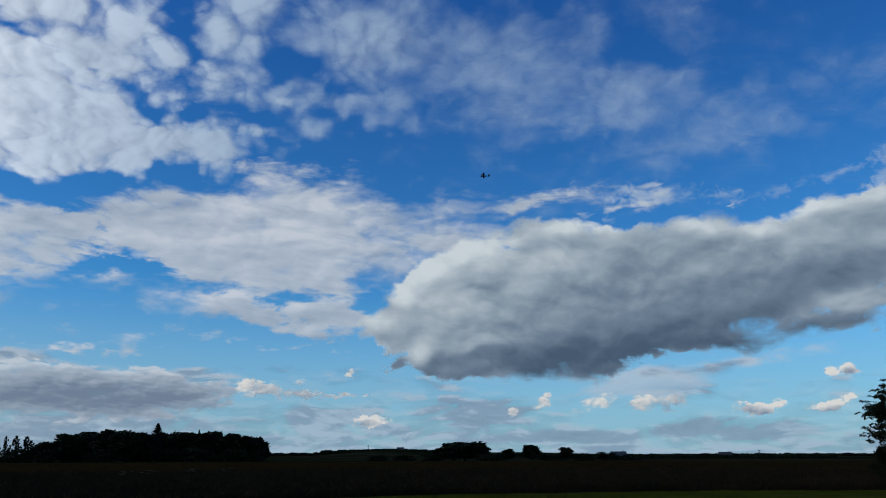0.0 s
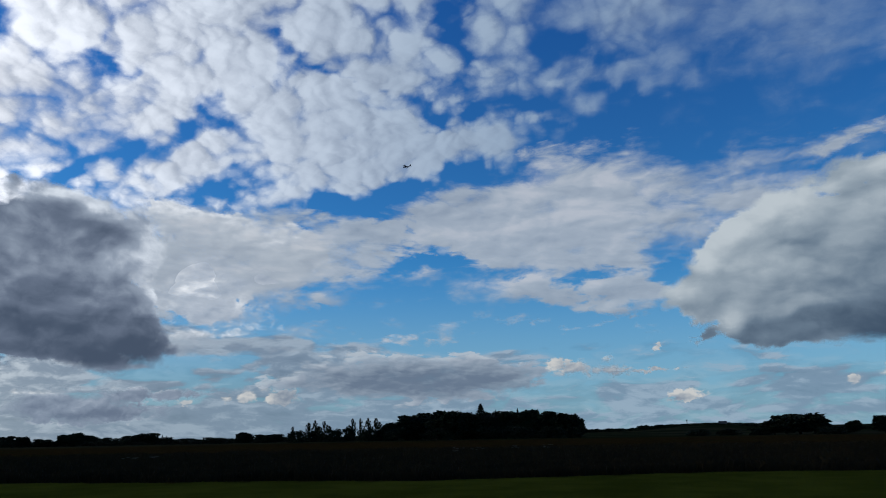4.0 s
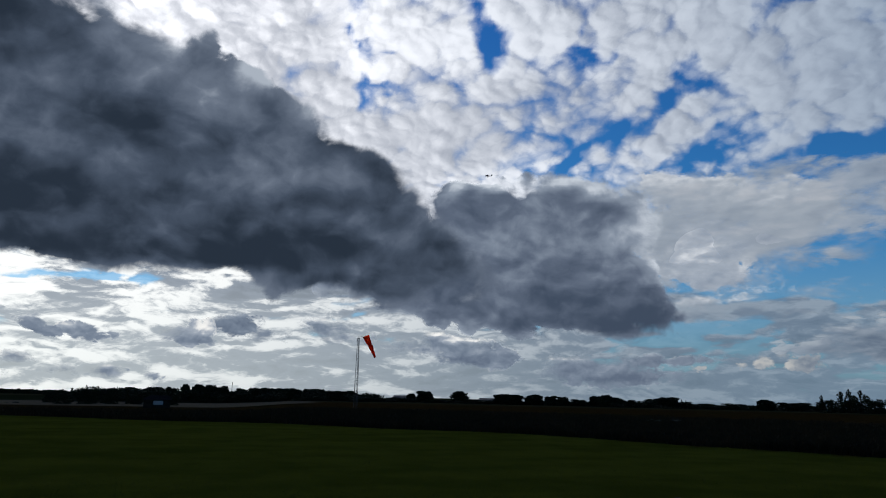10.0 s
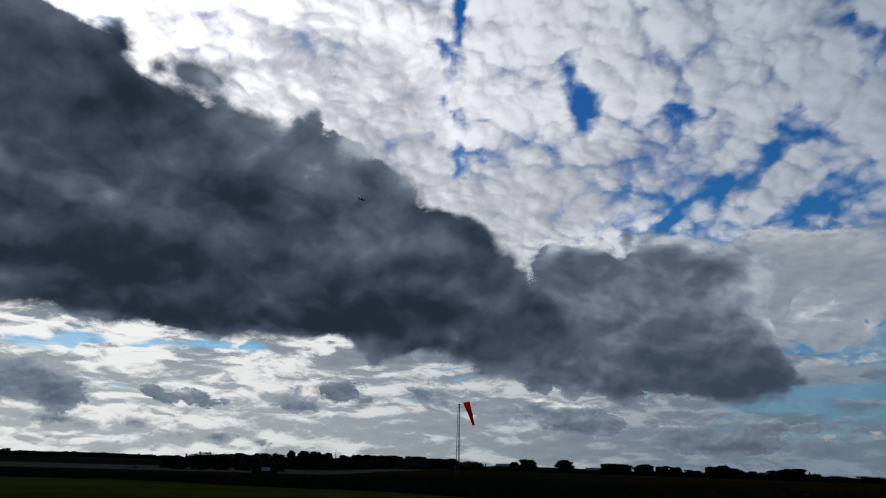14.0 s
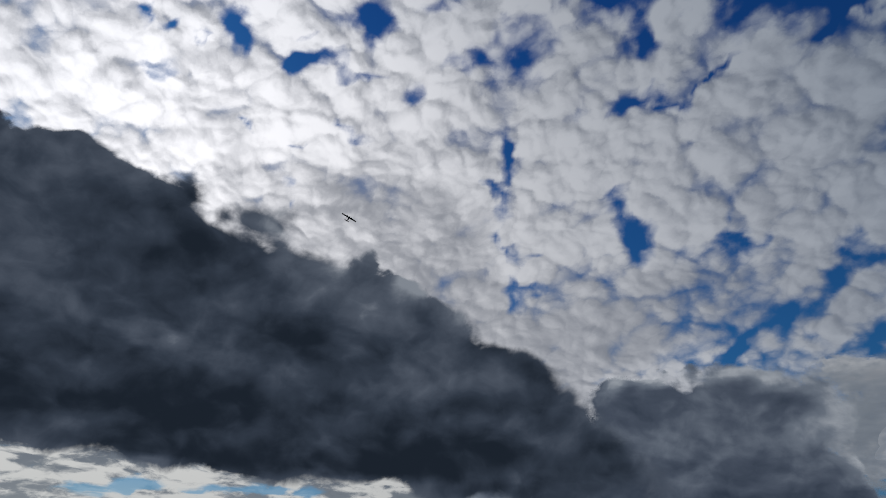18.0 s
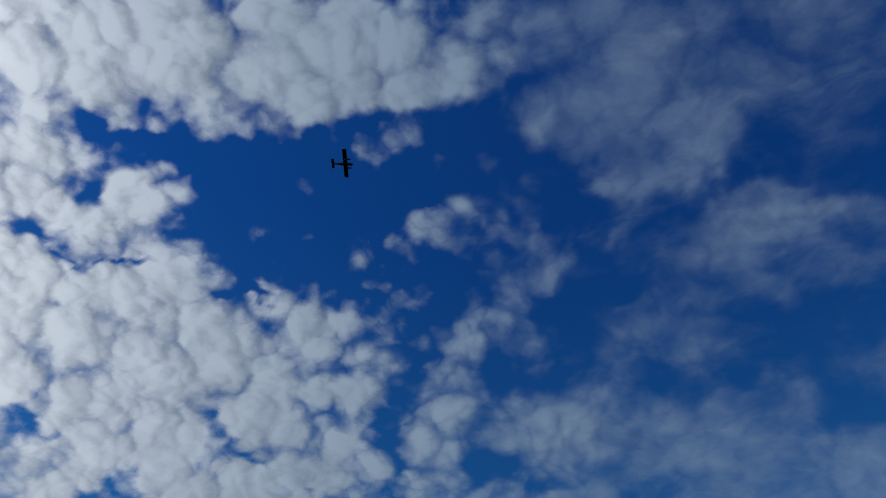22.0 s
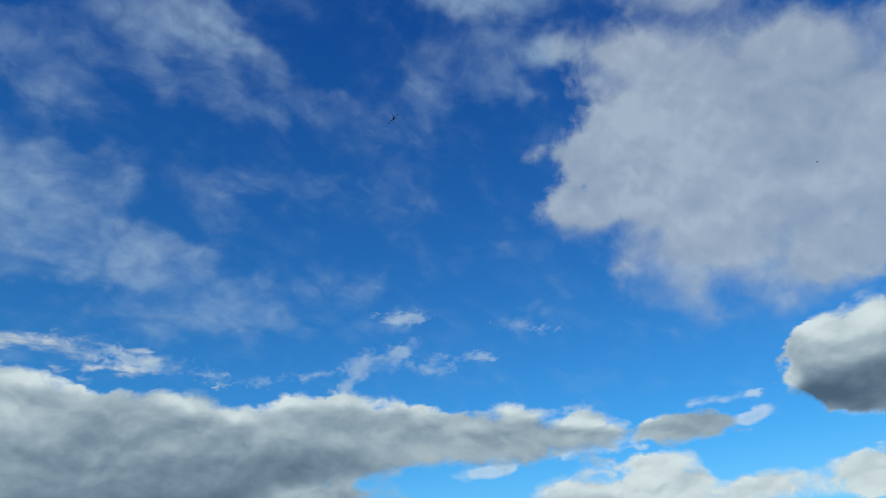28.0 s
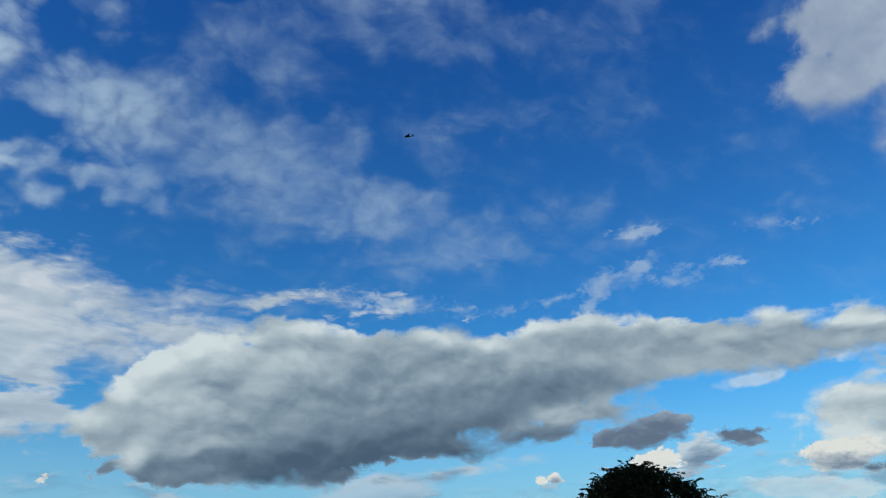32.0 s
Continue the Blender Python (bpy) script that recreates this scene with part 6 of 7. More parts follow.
def blades(name, mat, az0, az1, r0, r1, count, tall, wide, label, seed):
    """Upright grass blades, three to a tuft, between two distances."""
    g = np.random.default_rng(seed)
    az = g.uniform(az0, az1, count)
    inner, outer = (f(az) if callable(f) else f for f in (r0, r1))
    r = inner + (outer - inner) * g.random(count) ** 1.6
    x, y = r * np.sin(np.radians(az)), r * np.cos(np.radians(az))
    z = land(x, y)
    clump = 0.75 + 0.25 * np.sin(x * 0.8) * np.sin(y * 0.7 + 1)
    h = tall * clump * g.uniform(0.55, 1.15, count)
    turn, lean = g.uniform(0, 6.28, count), g.normal(0, 0.3, (count, 2)) * h[:, None]
    w = wide * g.uniform(0.6, 1.4, count)
    a = np.stack([x - np.cos(turn) * w, y - np.sin(turn) * w, z - 0.02], -1)
    b = np.stack([x + np.cos(turn) * w, y + np.sin(turn) * w, z - 0.02], -1)
    c = np.stack([x + lean[:, 0] + 0.5 * np.cos(turn) * w, y + lean[:, 1] + 0.5 * np.sin(turn) * w, z + h], -1)
    e = np.stack([x + lean[:, 0] * 1.4 - np.cos(turn) * w * 0.3, y + lean[:, 1] * 1.4, z + h * 0.93], -1)
    verts = np.stack([a, b, c, e], 1).reshape(-1, 3)
    me = bpy.data.meshes.new(name)
    idx = np.arange(count) * 4
    me.from_pydata(verts.tolist(), [], np.stack([idx, idx + 1, idx + 2, idx + 3], 1).tolist())
    me.materials.append(mat)
    return tagged(new(name, me), label, "grass", kind="stuff")


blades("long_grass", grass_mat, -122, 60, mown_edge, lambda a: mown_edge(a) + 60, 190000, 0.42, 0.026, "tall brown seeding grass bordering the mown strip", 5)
blades("mown_grass", turf_mat, -125, 62, 12.0, mown_edge, 40000, 0.02, 0.015, "short green mown grass of the landing strip", 6)


# ---------------------------------------------------------------- parts
def part(name, bm, mat, parent=None, label="", smooth_faces=False):
    me = bpy.data.meshes.new(name)
    bm.to_mesh(me)
    bm.free()
    me.materials.append(mat)
    if smooth_faces:
        for p in me.polygons:
            p.use_smooth = True
    ob = new(name, me)
    ob.parent = parent
    return tagged(ob, label)


def tube(points, radii, sides=6, bm=None):
    """A tapered round bar through the points."""
    bm = bm or bmesh.new()
    rings = []
    for i, (p, r) in enumerate(zip(points, radii)):
        p = Vector(p)
        d = Vector(points[min(i + 1, len(points) - 1)]) - Vector(points[max(i - 1, 0)])
        q = d.to_track_quat("Z", "Y")
        rings.append([bm.verts.new(p + q @ Vector((r * math.cos(6.2832 * k / sides), r * math.sin(6.2832 * k / sides), 0))) for k in range(sides)])
    for a, b in zip(rings, rings[1:]):
        for k in range(sides):
            bm.faces.new((a[k], a[(k + 1) % sides], b[(k + 1) % sides], b[k]))
    bm.faces.new(rings[0][::-1])
    bm.faces.new(rings[-1])
    return bm


def box(x0, x1, y0, y1, z0, z1, bm=None, bevel=0.0):
    bm = bm or bmesh.new()
    v = [bm.verts.new((x, y, z)) for z in (z0, z1) for y in (y0, y1) for x in (x0, x1)]
    for f in ((0, 2, 3, 1), (4, 5, 7, 6), (0, 1, 5, 4), (2, 6, 7, 3), (0, 4, 6, 2), (1, 3, 7, 5)):
        bm.faces.new([v[i] for i in f])
    if bevel:
        bmesh.ops.bevel(bm, geom=bm.edges[:], offset=bevel, segments=2, affect="EDGES")
    return bm


# ---------------------------------------------------------------- trees
bark = surface("bark", (0.02, 0.016, 0.012), (0.05, 0.04, 0.03), 0.9, 2.0, bump=0.5, spec=0.1)
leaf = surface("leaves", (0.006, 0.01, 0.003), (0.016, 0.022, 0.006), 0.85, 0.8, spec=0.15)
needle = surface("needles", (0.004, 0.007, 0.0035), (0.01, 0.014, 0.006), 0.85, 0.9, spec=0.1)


def leaf_mesh(name, centres, sizes, g, mat):
    n = len(centres)
    a, b = g.normal(size=(n, 3)), g.normal(size=(n, 3))
    a /= np.linalg.norm(a, axis=1)[:, None]
    b -= a * (a * b).sum(1)[:, None]
    b /= np.linalg.norm(b, axis=1)[:, None]
    s = sizes[:, None]
    quad = np.stack([centres - a * s, centres + b * s * 0.55, centres + a * s, centres - b * s * 0.55], 1).reshape(-1, 3)
    i = np.arange(n) * 4
    me = bpy.data.meshes.new(name)
    me.from_pydata(quad.tolist(), [], np.stack([i, i + 1, i + 2, i + 3], 1).tolist())
    me.materials.append(mat)
    return me


def broadleaf(label, seed, lumps=16, leaves=4600, size=0.055, width=0.42, low=0.18, crown_mat=leaf, category="tree"):
    """A tree one metre high: bent trunk, limbs, and a crown of leaf sprays on uneven boughs."""
    g = np.random.default_rng(seed)
    tree = tagged(new("tree"), label, category)
    bend = g.normal(0, 0.02, (4, 2))
    pts = [(0, 0, -0.03), (bend[0, 0], bend[0, 1], 0.15), (bend[1, 0], bend[1, 1], 0.35), (bend[2, 0], bend[2, 1], 0.6)]
    part("trunk", tube(pts, (0.032, 0.024, 0.018, 0.008), 8), bark, tree, "", True)
    spots = []
    for i in range(lumps):
        ang = i * 2.4 + g.uniform(-0.4, 0.4)
        h = low + (0.9 - low) * (i + 0.5) / lumps
        spread = width * math.sqrt(max(0.05, 1 - ((h - 0.45) / 0.55) ** 2)) * g.uniform(0.45, 0.85)
        spots.append((spread * math.cos(ang), spread * math.sin(ang), h, g.uniform(0.13, 0.21) * width / 0.42))
    for x, y, z, r in spots[::3][:6]:
        part("limb", tube([(0, 0, max(0.12, z * 0.5)), (x * 0.5, y * 0.5, z * 0.8), (x, y, z)], (0.013, 0.009, 0.003), 5), bark, tree)
    pick = g.integers(0, lumps, leaves)
    base = np.array(spots)[pick]
    way = g.normal(size=(leaves, 3))
    way /= np.linalg.norm(way, axis=1)[:, None]
    rad = base[:, 3] * g.random(leaves) ** 0.4 * g.uniform(0.7, 1.25, leaves)
    c = base[:, :3] + way * rad[:, None] * (1.1, 1.1, 0.85)
    c[:, 2] = np.maximum(np.where(c[:, 2] > 1.0, 2.0 - c[:, 2] - 0.25 * g.random(leaves), c[:, 2]), low * 0.5)
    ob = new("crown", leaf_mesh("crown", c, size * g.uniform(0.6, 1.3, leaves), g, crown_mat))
    ob.parent = tree
    return tree


def spire(label, seed, leaves=900, size=0.05, width=0.1, mat=leaf, droop=0.0, category="tree"):
    """A narrow tree one metre high: a poplar, or with droop a conifer in tiers."""
    g = np.random.default_rng(seed)
    tree = tagged(new("tree"), label, category)
    part("trunk", tube([(0, 0, -0.03), (0.005, 0, 0.4), (0, 0.004, 0.95)], (0.02, 0.012, 0.003), 7), bark, tree, "", True)
    h = 0.08 + 0.92 * g.random(leaves) ** 1.1
    tier = np.floor(h * 14)
    if droop:
        spread = width * (1.05 - h) * (0.6 + 0.7 * (h * 14 - tier))
        spread = width * 1.15 * (1.01 - h) * (1.3 - 0.8 * (h * 14 - tier))
    else:
        spread = width * np.ones(leaves)
    ang = g.uniform(0, 6.283, leaves)
    s = spread * np.sqrt(g.random(leaves))
    c = np.stack([s * np.cos(ang), s * np.sin(ang), h - droop * s], -1)
    if not droop:
        # upright feathery tufts round the stem
        tufts = []
        for i in range(34):
            z, a = 0.05 + 0.9 * ((i + g.random()) / 34), i * 2.4
            off = width * 1.4 * (1.02 - z) ** 0.75 * g.uniform(0.25, 1.0)
            tufts.append((off * math.cos(a), off * math.sin(a), z, width * (1.2 - z) * g.uniform(0.12, 0.3)))
        tufts.append((0, 0, 0.97, width * 0.14))
        t = np.array(tufts)[g.integers(0, len(tufts), leaves)]
        c = t[:, :3] + g.normal(0, 0.5, (leaves, 3)) * t[:, 3:4] * np.array((1, 1, 0)) + np.stack([np.zeros(leaves), np.zeros(leaves), g.normal(0, 0.028, leaves)], -1)
        c[:, 2] = np.clip(c[:, 2], 0.02, 1.0)
    for i in range(5):
        a, z = i * 2.2, 0.3 + 0.11 * i
        part("limb", tube([(0, 0, z), (width * 0.6 * math.cos(a), width * 0.6 * math.sin(a), z + 0.1 - droop * 0.2)], (0.007, 0.002), 5), bark, tree)
    ob = new("crown", leaf_mesh("crown", c, size * g.uniform(0.6, 1.3, leaves), g, mat))
    ob.parent = tree
    return tree


def stand(proto, az, r, top, half, turn=0.0, bottom=0.0, sink=0.0):
    """Place a copy so that its top stands at elevation top and its crown spans half a width of so many degrees."""
    x, y = r * math.sin(radians(az)), r * math.cos(radians(az))
    z = float(land(x, y)) - bottom
    high = EYE[2] + r * math.tan(radians(top)) - z
    wide = r * math.radians(half) / proto["span"]
    high *= 1 + sink
    z -= sink * high
    return copy_thing(proto, Matrix.Translation((x, y, z)) @ Matrix.Rotation(turn, 4, "Z") @ Matrix.Diagonal((wide, wide, high, 1)))


protos = [broadleaf("dark broadleaf tree in full leaf in a field hedge", 20 + i, lumps=13 + i, width=0.4) for i in range(4)]
poplars = [spire("tall narrow dark poplar beside the wood", 40 + i, leaves=3600, size=0.012, width=0.13) for i in range(2)]
firs = [spire("dark pointed conifer rising out of the wood", 50 + i, mat=needle, leaves=3200, width=0.24, droop=0.4, size=0.013) for i in range(2)]
bushes = [broadleaf("low dark bush in the hedgerow", 60 + i, lumps=12, leaves=2400, low=0.08, width=0.5, size=0.045, category="bush") for i in range(2)]
for p in protos:
    p["span"] = 0.45
for p in poplars:
    p["span"] = 0.12
for p in firs:
    p["span"] = 0.25
for p in bushes:
    p["span"] = 0.56
rnd = random.Random(3)


def grove(kinds, rows, r, group, label=""):
    for i, (az, top, half) in enumerate(rows):
        ob = stand(kinds[i % len(kinds)], az, r * rnd.uniform(0.94, 1.06), top, half, rnd.uniform(0, 6.28), sink=0.12 if kinds is bushes else 0.0)
        tagged(ob, label, "", group)


# wood, poplars and firs
grove(protos, [(-28.2, 1.15, 1.2), (-27.0, 1.65, 1.4), (-25.6, 1.75, 1.5), (-24.1, 1.9, 1.5), (-22.6, 1.7, 1.4), (-20.9, 1.8, 1.3), (-19.6, 1.75, 1.3), (-18.2, 1.75, 1.3),
               (-17.0, 1.85, 1.4), (-15.8, 1.7, 1.2), (-14.7, 1.5, 1.1), (-14.0, 1.15, 0.7)], 300, "trees of the wood", "dense dark broadleaf tree at the edge of a wood")
grove(protos, [(-26.4, 1.4, 1.8), (-23.4, 1.5, 1.8), (-21.8, 1.5, 1.8), (-19.0, 1.45, 1.8), (-16.4, 1.45, 1.6)], 316, "trees of the wood", "dense dark broadleaf tree inside a wood")
grove(bushes, [(-28.6, 0.5, 0.9), (-26.9, 0.6, 1.2), (-25.0, 0.6, 1.2), (-22.9, 0.55, 1.3), (-20.6, 0.6, 1.3), (-18.2, 0.6, 1.3), (-16.0, 0.6, 1.2), (-14.4, 0.5, 0.8)], 285, "undergrowth of the wood", "dark undergrowth bush in front of a wood")
grove(firs, [(-21.5, 2.4, 1.7), (-18.6, 1.98, 0.7), (-20.3, 1.9, 0.6), (-25.4, 1.72, 0.5)], 298, "conifers of the wood")
grove(poplars, [(-36.2, 0.88, 0.3), (-35.6, 0.6, 0.5), (-35.0, 1.15, 0.5), (-34.5, 1.32, 0.42), (-34.2, 0.9, 0.5), (-33.8, 1.25, 0.5), (-33.4, 0.9, 0.45), (-31.6, 1.42, 0.42), (-31.0, 1.42, 0.34),
                (-30.4, 1.45, 0.5), (-29.8, 1.42, 0.55), (-29.5, 1.15, 0.5), (-29.0, 1.0, 0.4)], 310, "row of poplars")
grove(bushes, [(-36.0, 0.55, 0.9), (-34.6, 0.6, 1.0), (-33.0, 0.7, 0.9), (-31.9, 0.85, 0.6), (-30.5, 0.6, 0.9), (-29.4, 0.6, 0.8)], 300, "bushes under the poplars")
# hedgerow trees, west to north
grove(protos, [(-62.65, 0.68, 0.78), (-59.2, 0.55, 0.75), (-58.3, 0.5, 0.8), (-56.7, 0.55, 0.78), (-55.4, 0.47, 0.6), (-54.5, 0.43, 0.6), (-65.4, 0.65, 0.72), (-66.5, 0.42, 0.36), (-53.3, 0.25, 0.7), (-51.9, 0.55, 0.6), (-51.2, 0.62, 0.55),
               (-50.4, 0.45, 0.6), (-49.5, 0.28, 0.7), (-47.4, 0.45, 1.0), (-46.6, 0.55, 0.9), (-39.8, 0.5, 0.7), (-38.4, 0.33, 0.8), (-37.5, 0.35, 0.8)], 330, "hedgerow trees")
grove(firs, [(-45.9, 0.48, 0.2), (-45.6, 0.42, 0.2), (-45.3, 0.36, 0.2), (-45.0, 0.3, 0.2), (-51.0, 0.72, 0.25)], 326, "small conifers in the hedgerow", "small dark conifer in the hedgerow")
grove(bushes, [(-52.6, 0.1, 0.9), (-48.4, 0.25, 0.9), (-43.9, 0.15, 1.1), (-41.9, 0.2, 1.1), (-45.4, 0.25, 0.9), (-60.7, 0.0, 0.8), (-64.0, 0.0, 1.0), (-68.0, 0.12, 0.8), (-69.4, 0.15, 0.9)], 335, "hedgerow bushes")
grove(protos, [(-71.4, 0.52, 0.8), (-72.5, 0.52, 0.8), (-73.8, 0.6, 0.75), (-74.6, 0.6, 0.6), (-75.6, 0.6, 0.7), (-76.6, 0.62, 0.7), (-77.6, 0.6, 0.7), (-78.6, 0.58, 0.7), (-79.6, 0.5, 0.6), (-81.0, 0.65, 0.6), (-81.8, 0.7, 0.6), (-82.7, 0.72, 0.6),
               (-83.7, 0.72, 0.42), (-84.8, 0.5, 0.5), (-86.0, 0.45, 0.9), (-87.4, 0.4, 0.8), (-88.8, 0.3, 0.6)], 310, "tree belt beyond the field")
grove(bushes, [(-89.2, 0.2, 1.0), (-87.4, 0.25, 1.3), (-84.6, 0.15, 1.2), (-80.2, 0.25, 1.2), (-77.0, 0.35, 1.4), (-74.0, 0.35, 1.5), (-71.6, 0.3, 1.3)], 290, "bushes of the tree belt")
grove(bushes, [(-92.6, 0.0, 0.6), (-91.7, -0.1, 0.7), (-90.4, 0.18, 0.7), (-89.7, 0.2, 0.6), (-88.7, 0.3, 0.55), (-87.4, -0.2, 0.5), (-84.5, -0.25, 0.5), (-86.9, -0.35, 0.4)], 215, "bushes near the hut", "dark round bush at the edge of a stubble field")
grove(bushes, [(-102.9, 0.22, 0.4), (-101.4, 0.08, 1.2), (-99.9, 0.08, 1.1), (-98.7, 0.16, 0.35), (-97.8, 0.02, 0.7), (-96.9, 0.16, 0.36), (-105, 0.1, 1.6)], 620, "far woods to the west", "dark far wood on the skyline")
grove(bushes, [(-70.4 - 1.15 * i, 0.12 + 0.1 * ((i * 7) % 3), 1.1) for i in range(17)], 300, "bushes of the tree belt")
grove(protos, [(-95.4, -0.06, 0.12), (-95.1, -0.05, 0.13), (-94.75, -0.07, 0.11), (-94.3, -0.05, 0.14), (-93.8, -0.07, 0.12), (-93.45, -0.06, 0.13), (-93.05, -0.05, 0.12)], 900, "row of small far trees", "small dark tree in a far row on the skyline")
grove(bushes, [(-95.15, -0.82, 0.14), (-94.6, -0.76, 0.22)], 200, "bushes on the stubble", "small dark bush on the stubble field")
grove(bushes, [(-37.0 - 1.3 * i, -0.06 + 0.05 * ((i * 5) % 4), 1.1) for i in range(25)], 345, "hedgerow bushes")
# north and east
grove(protos, [(0.0, 0.7, 1.1), (1.7, 1.12, 1.9), (2.6, 0.95, 1.1), (0.8, 0.95, 1.2), (5.0, 0.55, 0.55), (6.8, 0.85, 0.85), (9.5, 0.65, 0.6)], 280, "field trees to the north")
grove(bushes, [(3.6, 0.2, 1.2), (-3.0, 0.15, 1.0), (-5.2, 0.15, 0.9), (8.2, 0.2, 1.2), (10.8, 0.2, 1.0), (12.5, 0.3, 0.9), (14.3, -0.05, 1.1), (-0.9, 0.2, 1.0)], 270, "field bushes to the north")
grove(bushes, [(18.6, 0.1, 0.7), (20.4, 0.1, 0.7), (16.8, 0.05, 0.6), (22.2, 0.0, 0.9), (25.0, 0.05, 1.1), (27.2, 0.05, 1.0), (23.6, 0.0, 0.7)], 640, "far hedges to the north-east", "low dark hedge bush far off")
grove(bushes, [(31.9, 0.5, 1.2), (30.9, 0.75, 0.9)], 62, "bushes under the near tree", "dark leafy bush under the lone tree")
grove(protos, [(-7.9, 0.45, 0.16), (-7.1, 0.52, 0.2), (-6.6, 0.5, 0.16), (-5.4, 0.55, 0.2), (-4.6, 0.6, 0.25), (-3.9, 0.6, 0.3), (-3.1, 0.6, 0.3), (-2.3, 0.55, 0.25), (-9.2, 0.4, 0.2)], 1700, "trees on the far rise", "small dark tree on the far rise")


def hedge(name, az0, az1, r, top, count, size, label, seed):
    """A far hedge or wood edge: leaf sprays along a bearing, with an uneven crest."""
    g = np.random.default_rng(seed)
    az = g.uniform(az0, az1, count)
    x, y = r * np.sin(np.radians(az)), r * np.cos(np.radians(az))
    z = land(x, y)
    crest = EYE[2] + r * np.tan(np.radians(top)) - z
    wave = 0.78 + 0.2 * np.sin(az * 5.1 + seed) * np.sin(az * 1.7) + 0.08 * np.sin(az * 17.0 + seed)
    h = crest * np.clip(wave, 0.3, 1.1) * g.random(count) ** 0.7
    c = np.stack([x + g.normal(0, 1.5, count), y + g.normal(0, 1.5, count), z + h], -1)
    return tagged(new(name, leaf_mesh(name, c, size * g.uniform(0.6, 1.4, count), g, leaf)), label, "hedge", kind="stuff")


hedge("far_hedge", -13.5, 0, 1450, 0.3, 9000, 2.2, "dark line of far hedges and woods on the skyline", 1)
hedge("far_hedge", -9.5, 1.0, 1690, 0.52, 9000, 2.0, "dark trees and hedges along the crest of the far rise", 7)
hedge("far_hedge", 0, 31, 1150, 0.13, 14000, 1.6, "dark line of far hedges and woods to the north-east", 2)
hedge("far_hedge", 9, 28, 520, 0.0, 6000, 0.8, "dark line of hedge across the north-east fields", 3)
hedge("far_hedge", -60, -36, 340, 0.06, 9000, 0.6, "dark hedge running along the western fields", 4)
hedge("far_hedge", -91, -69, 330, 0.35, 9000, 0.7, "dark hedge below the western tree belt", 5)
hedge("far_hedge", -118, -91, 640, 0.1, 9000, 1.0, "dark far woods on the western skyline", 6)
for p in protos + poplars + firs + bushes:
    for o in (*p.children_recursive, p):
        bpy.data.objects.remove(o)

# the near tree
def lone_tree():
    """A wide field tree: bent trunk, rising limbs, and arching twigs that end in drooping sprays of leaves."""
    g = np.random.default_rng(77)
    tree = tagged(new("tree"), "large dark leafy tree standing alone at the field edge", "tree")
    part("trunk", tube([(0, 0, -0.2), (0.1, 0.05, 1.2), (-0.05, 0.1, 2.6), (-0.25, 0, 5.0), (-0.35, 0, 7.6)], (0.34, 0.27, 0.22, 0.12, 0.03), 10), bark, tree, "", True)

    def reach(z):
        return np.where(z > 5.0, 5.5 * (np.clip(8.1 - z, 0, 9) / 3.1) ** 0.92, 5.5 - 0.2 * np.clip(5.0 - z, 0, 9) ** 1.4)
    tips = []
    for i in range(96):
        a, z = i * 2.4 + g.uniform(-0.5, 0.5), 1.0 + 6.7 * ((i + 0.5) / 96) ** 0.85
        r = float(reach(np.array(z))) * g.uniform(0.6, 1.0)
        tips.append((r * math.cos(a) - 0.3, r * math.sin(a), z, a))
        if i % 4 == 0:
            part("limb", tube([(-0.1, 0, 1.4 + z * 0.55), (r * 0.45 * math.cos(a), r * 0.45 * math.sin(a), z * 0.85 + 0.5), (r * 0.9 * math.cos(a), r * 0.9 * math.sin(a), z)], (0.09, 0.06, 0.015), 6), bark, tree)
    tips += [(-0.3, 0.0, 7.6, 0.0), (-0.3, 0.2, 7.7, 1.6), (-0.5, 0.0, 7.3, 3.1), (0.1, -0.2, 7.2, 4.7)]
    count, each = 3300, 20
    tip = np.array(tips)[g.integers(0, len(tips), count)]
    start = tip[:, :3] + g.normal(0, 1, (count, 3)) * (0.5, 0.5, 0.26)
    a = tip[:, 3] + g.normal(0, 0.9, count)
    out = np.stack([np.cos(a), np.sin(a), np.zeros(count)], -1)
    long = g.uniform(0.4, 1.0, count)[:, None, None]
    s = np.linspace(0, 1, each)[None, :, None]
    rise = g.uniform(0.5, 1.2, count)[:, None, None]
    way = out[:, None, :] * s * long + np.array((0, 0, 1.0)) * (rise * s - 0.6 * s ** 2.2) * long
    c = (start[:, None, :] + way + g.normal(0, 0.05, (count, each, 3)) * (1.1 - 0.8 * s)).reshape(-1, 3)
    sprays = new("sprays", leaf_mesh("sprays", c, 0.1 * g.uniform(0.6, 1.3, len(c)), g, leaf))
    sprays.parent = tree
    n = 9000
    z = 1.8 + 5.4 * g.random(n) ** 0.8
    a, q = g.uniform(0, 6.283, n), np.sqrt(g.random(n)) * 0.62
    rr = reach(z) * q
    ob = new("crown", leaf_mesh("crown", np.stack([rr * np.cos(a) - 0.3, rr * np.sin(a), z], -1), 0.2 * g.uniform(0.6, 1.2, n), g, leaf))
    ob.parent = tree
    return tree


near_tree = lone_tree()


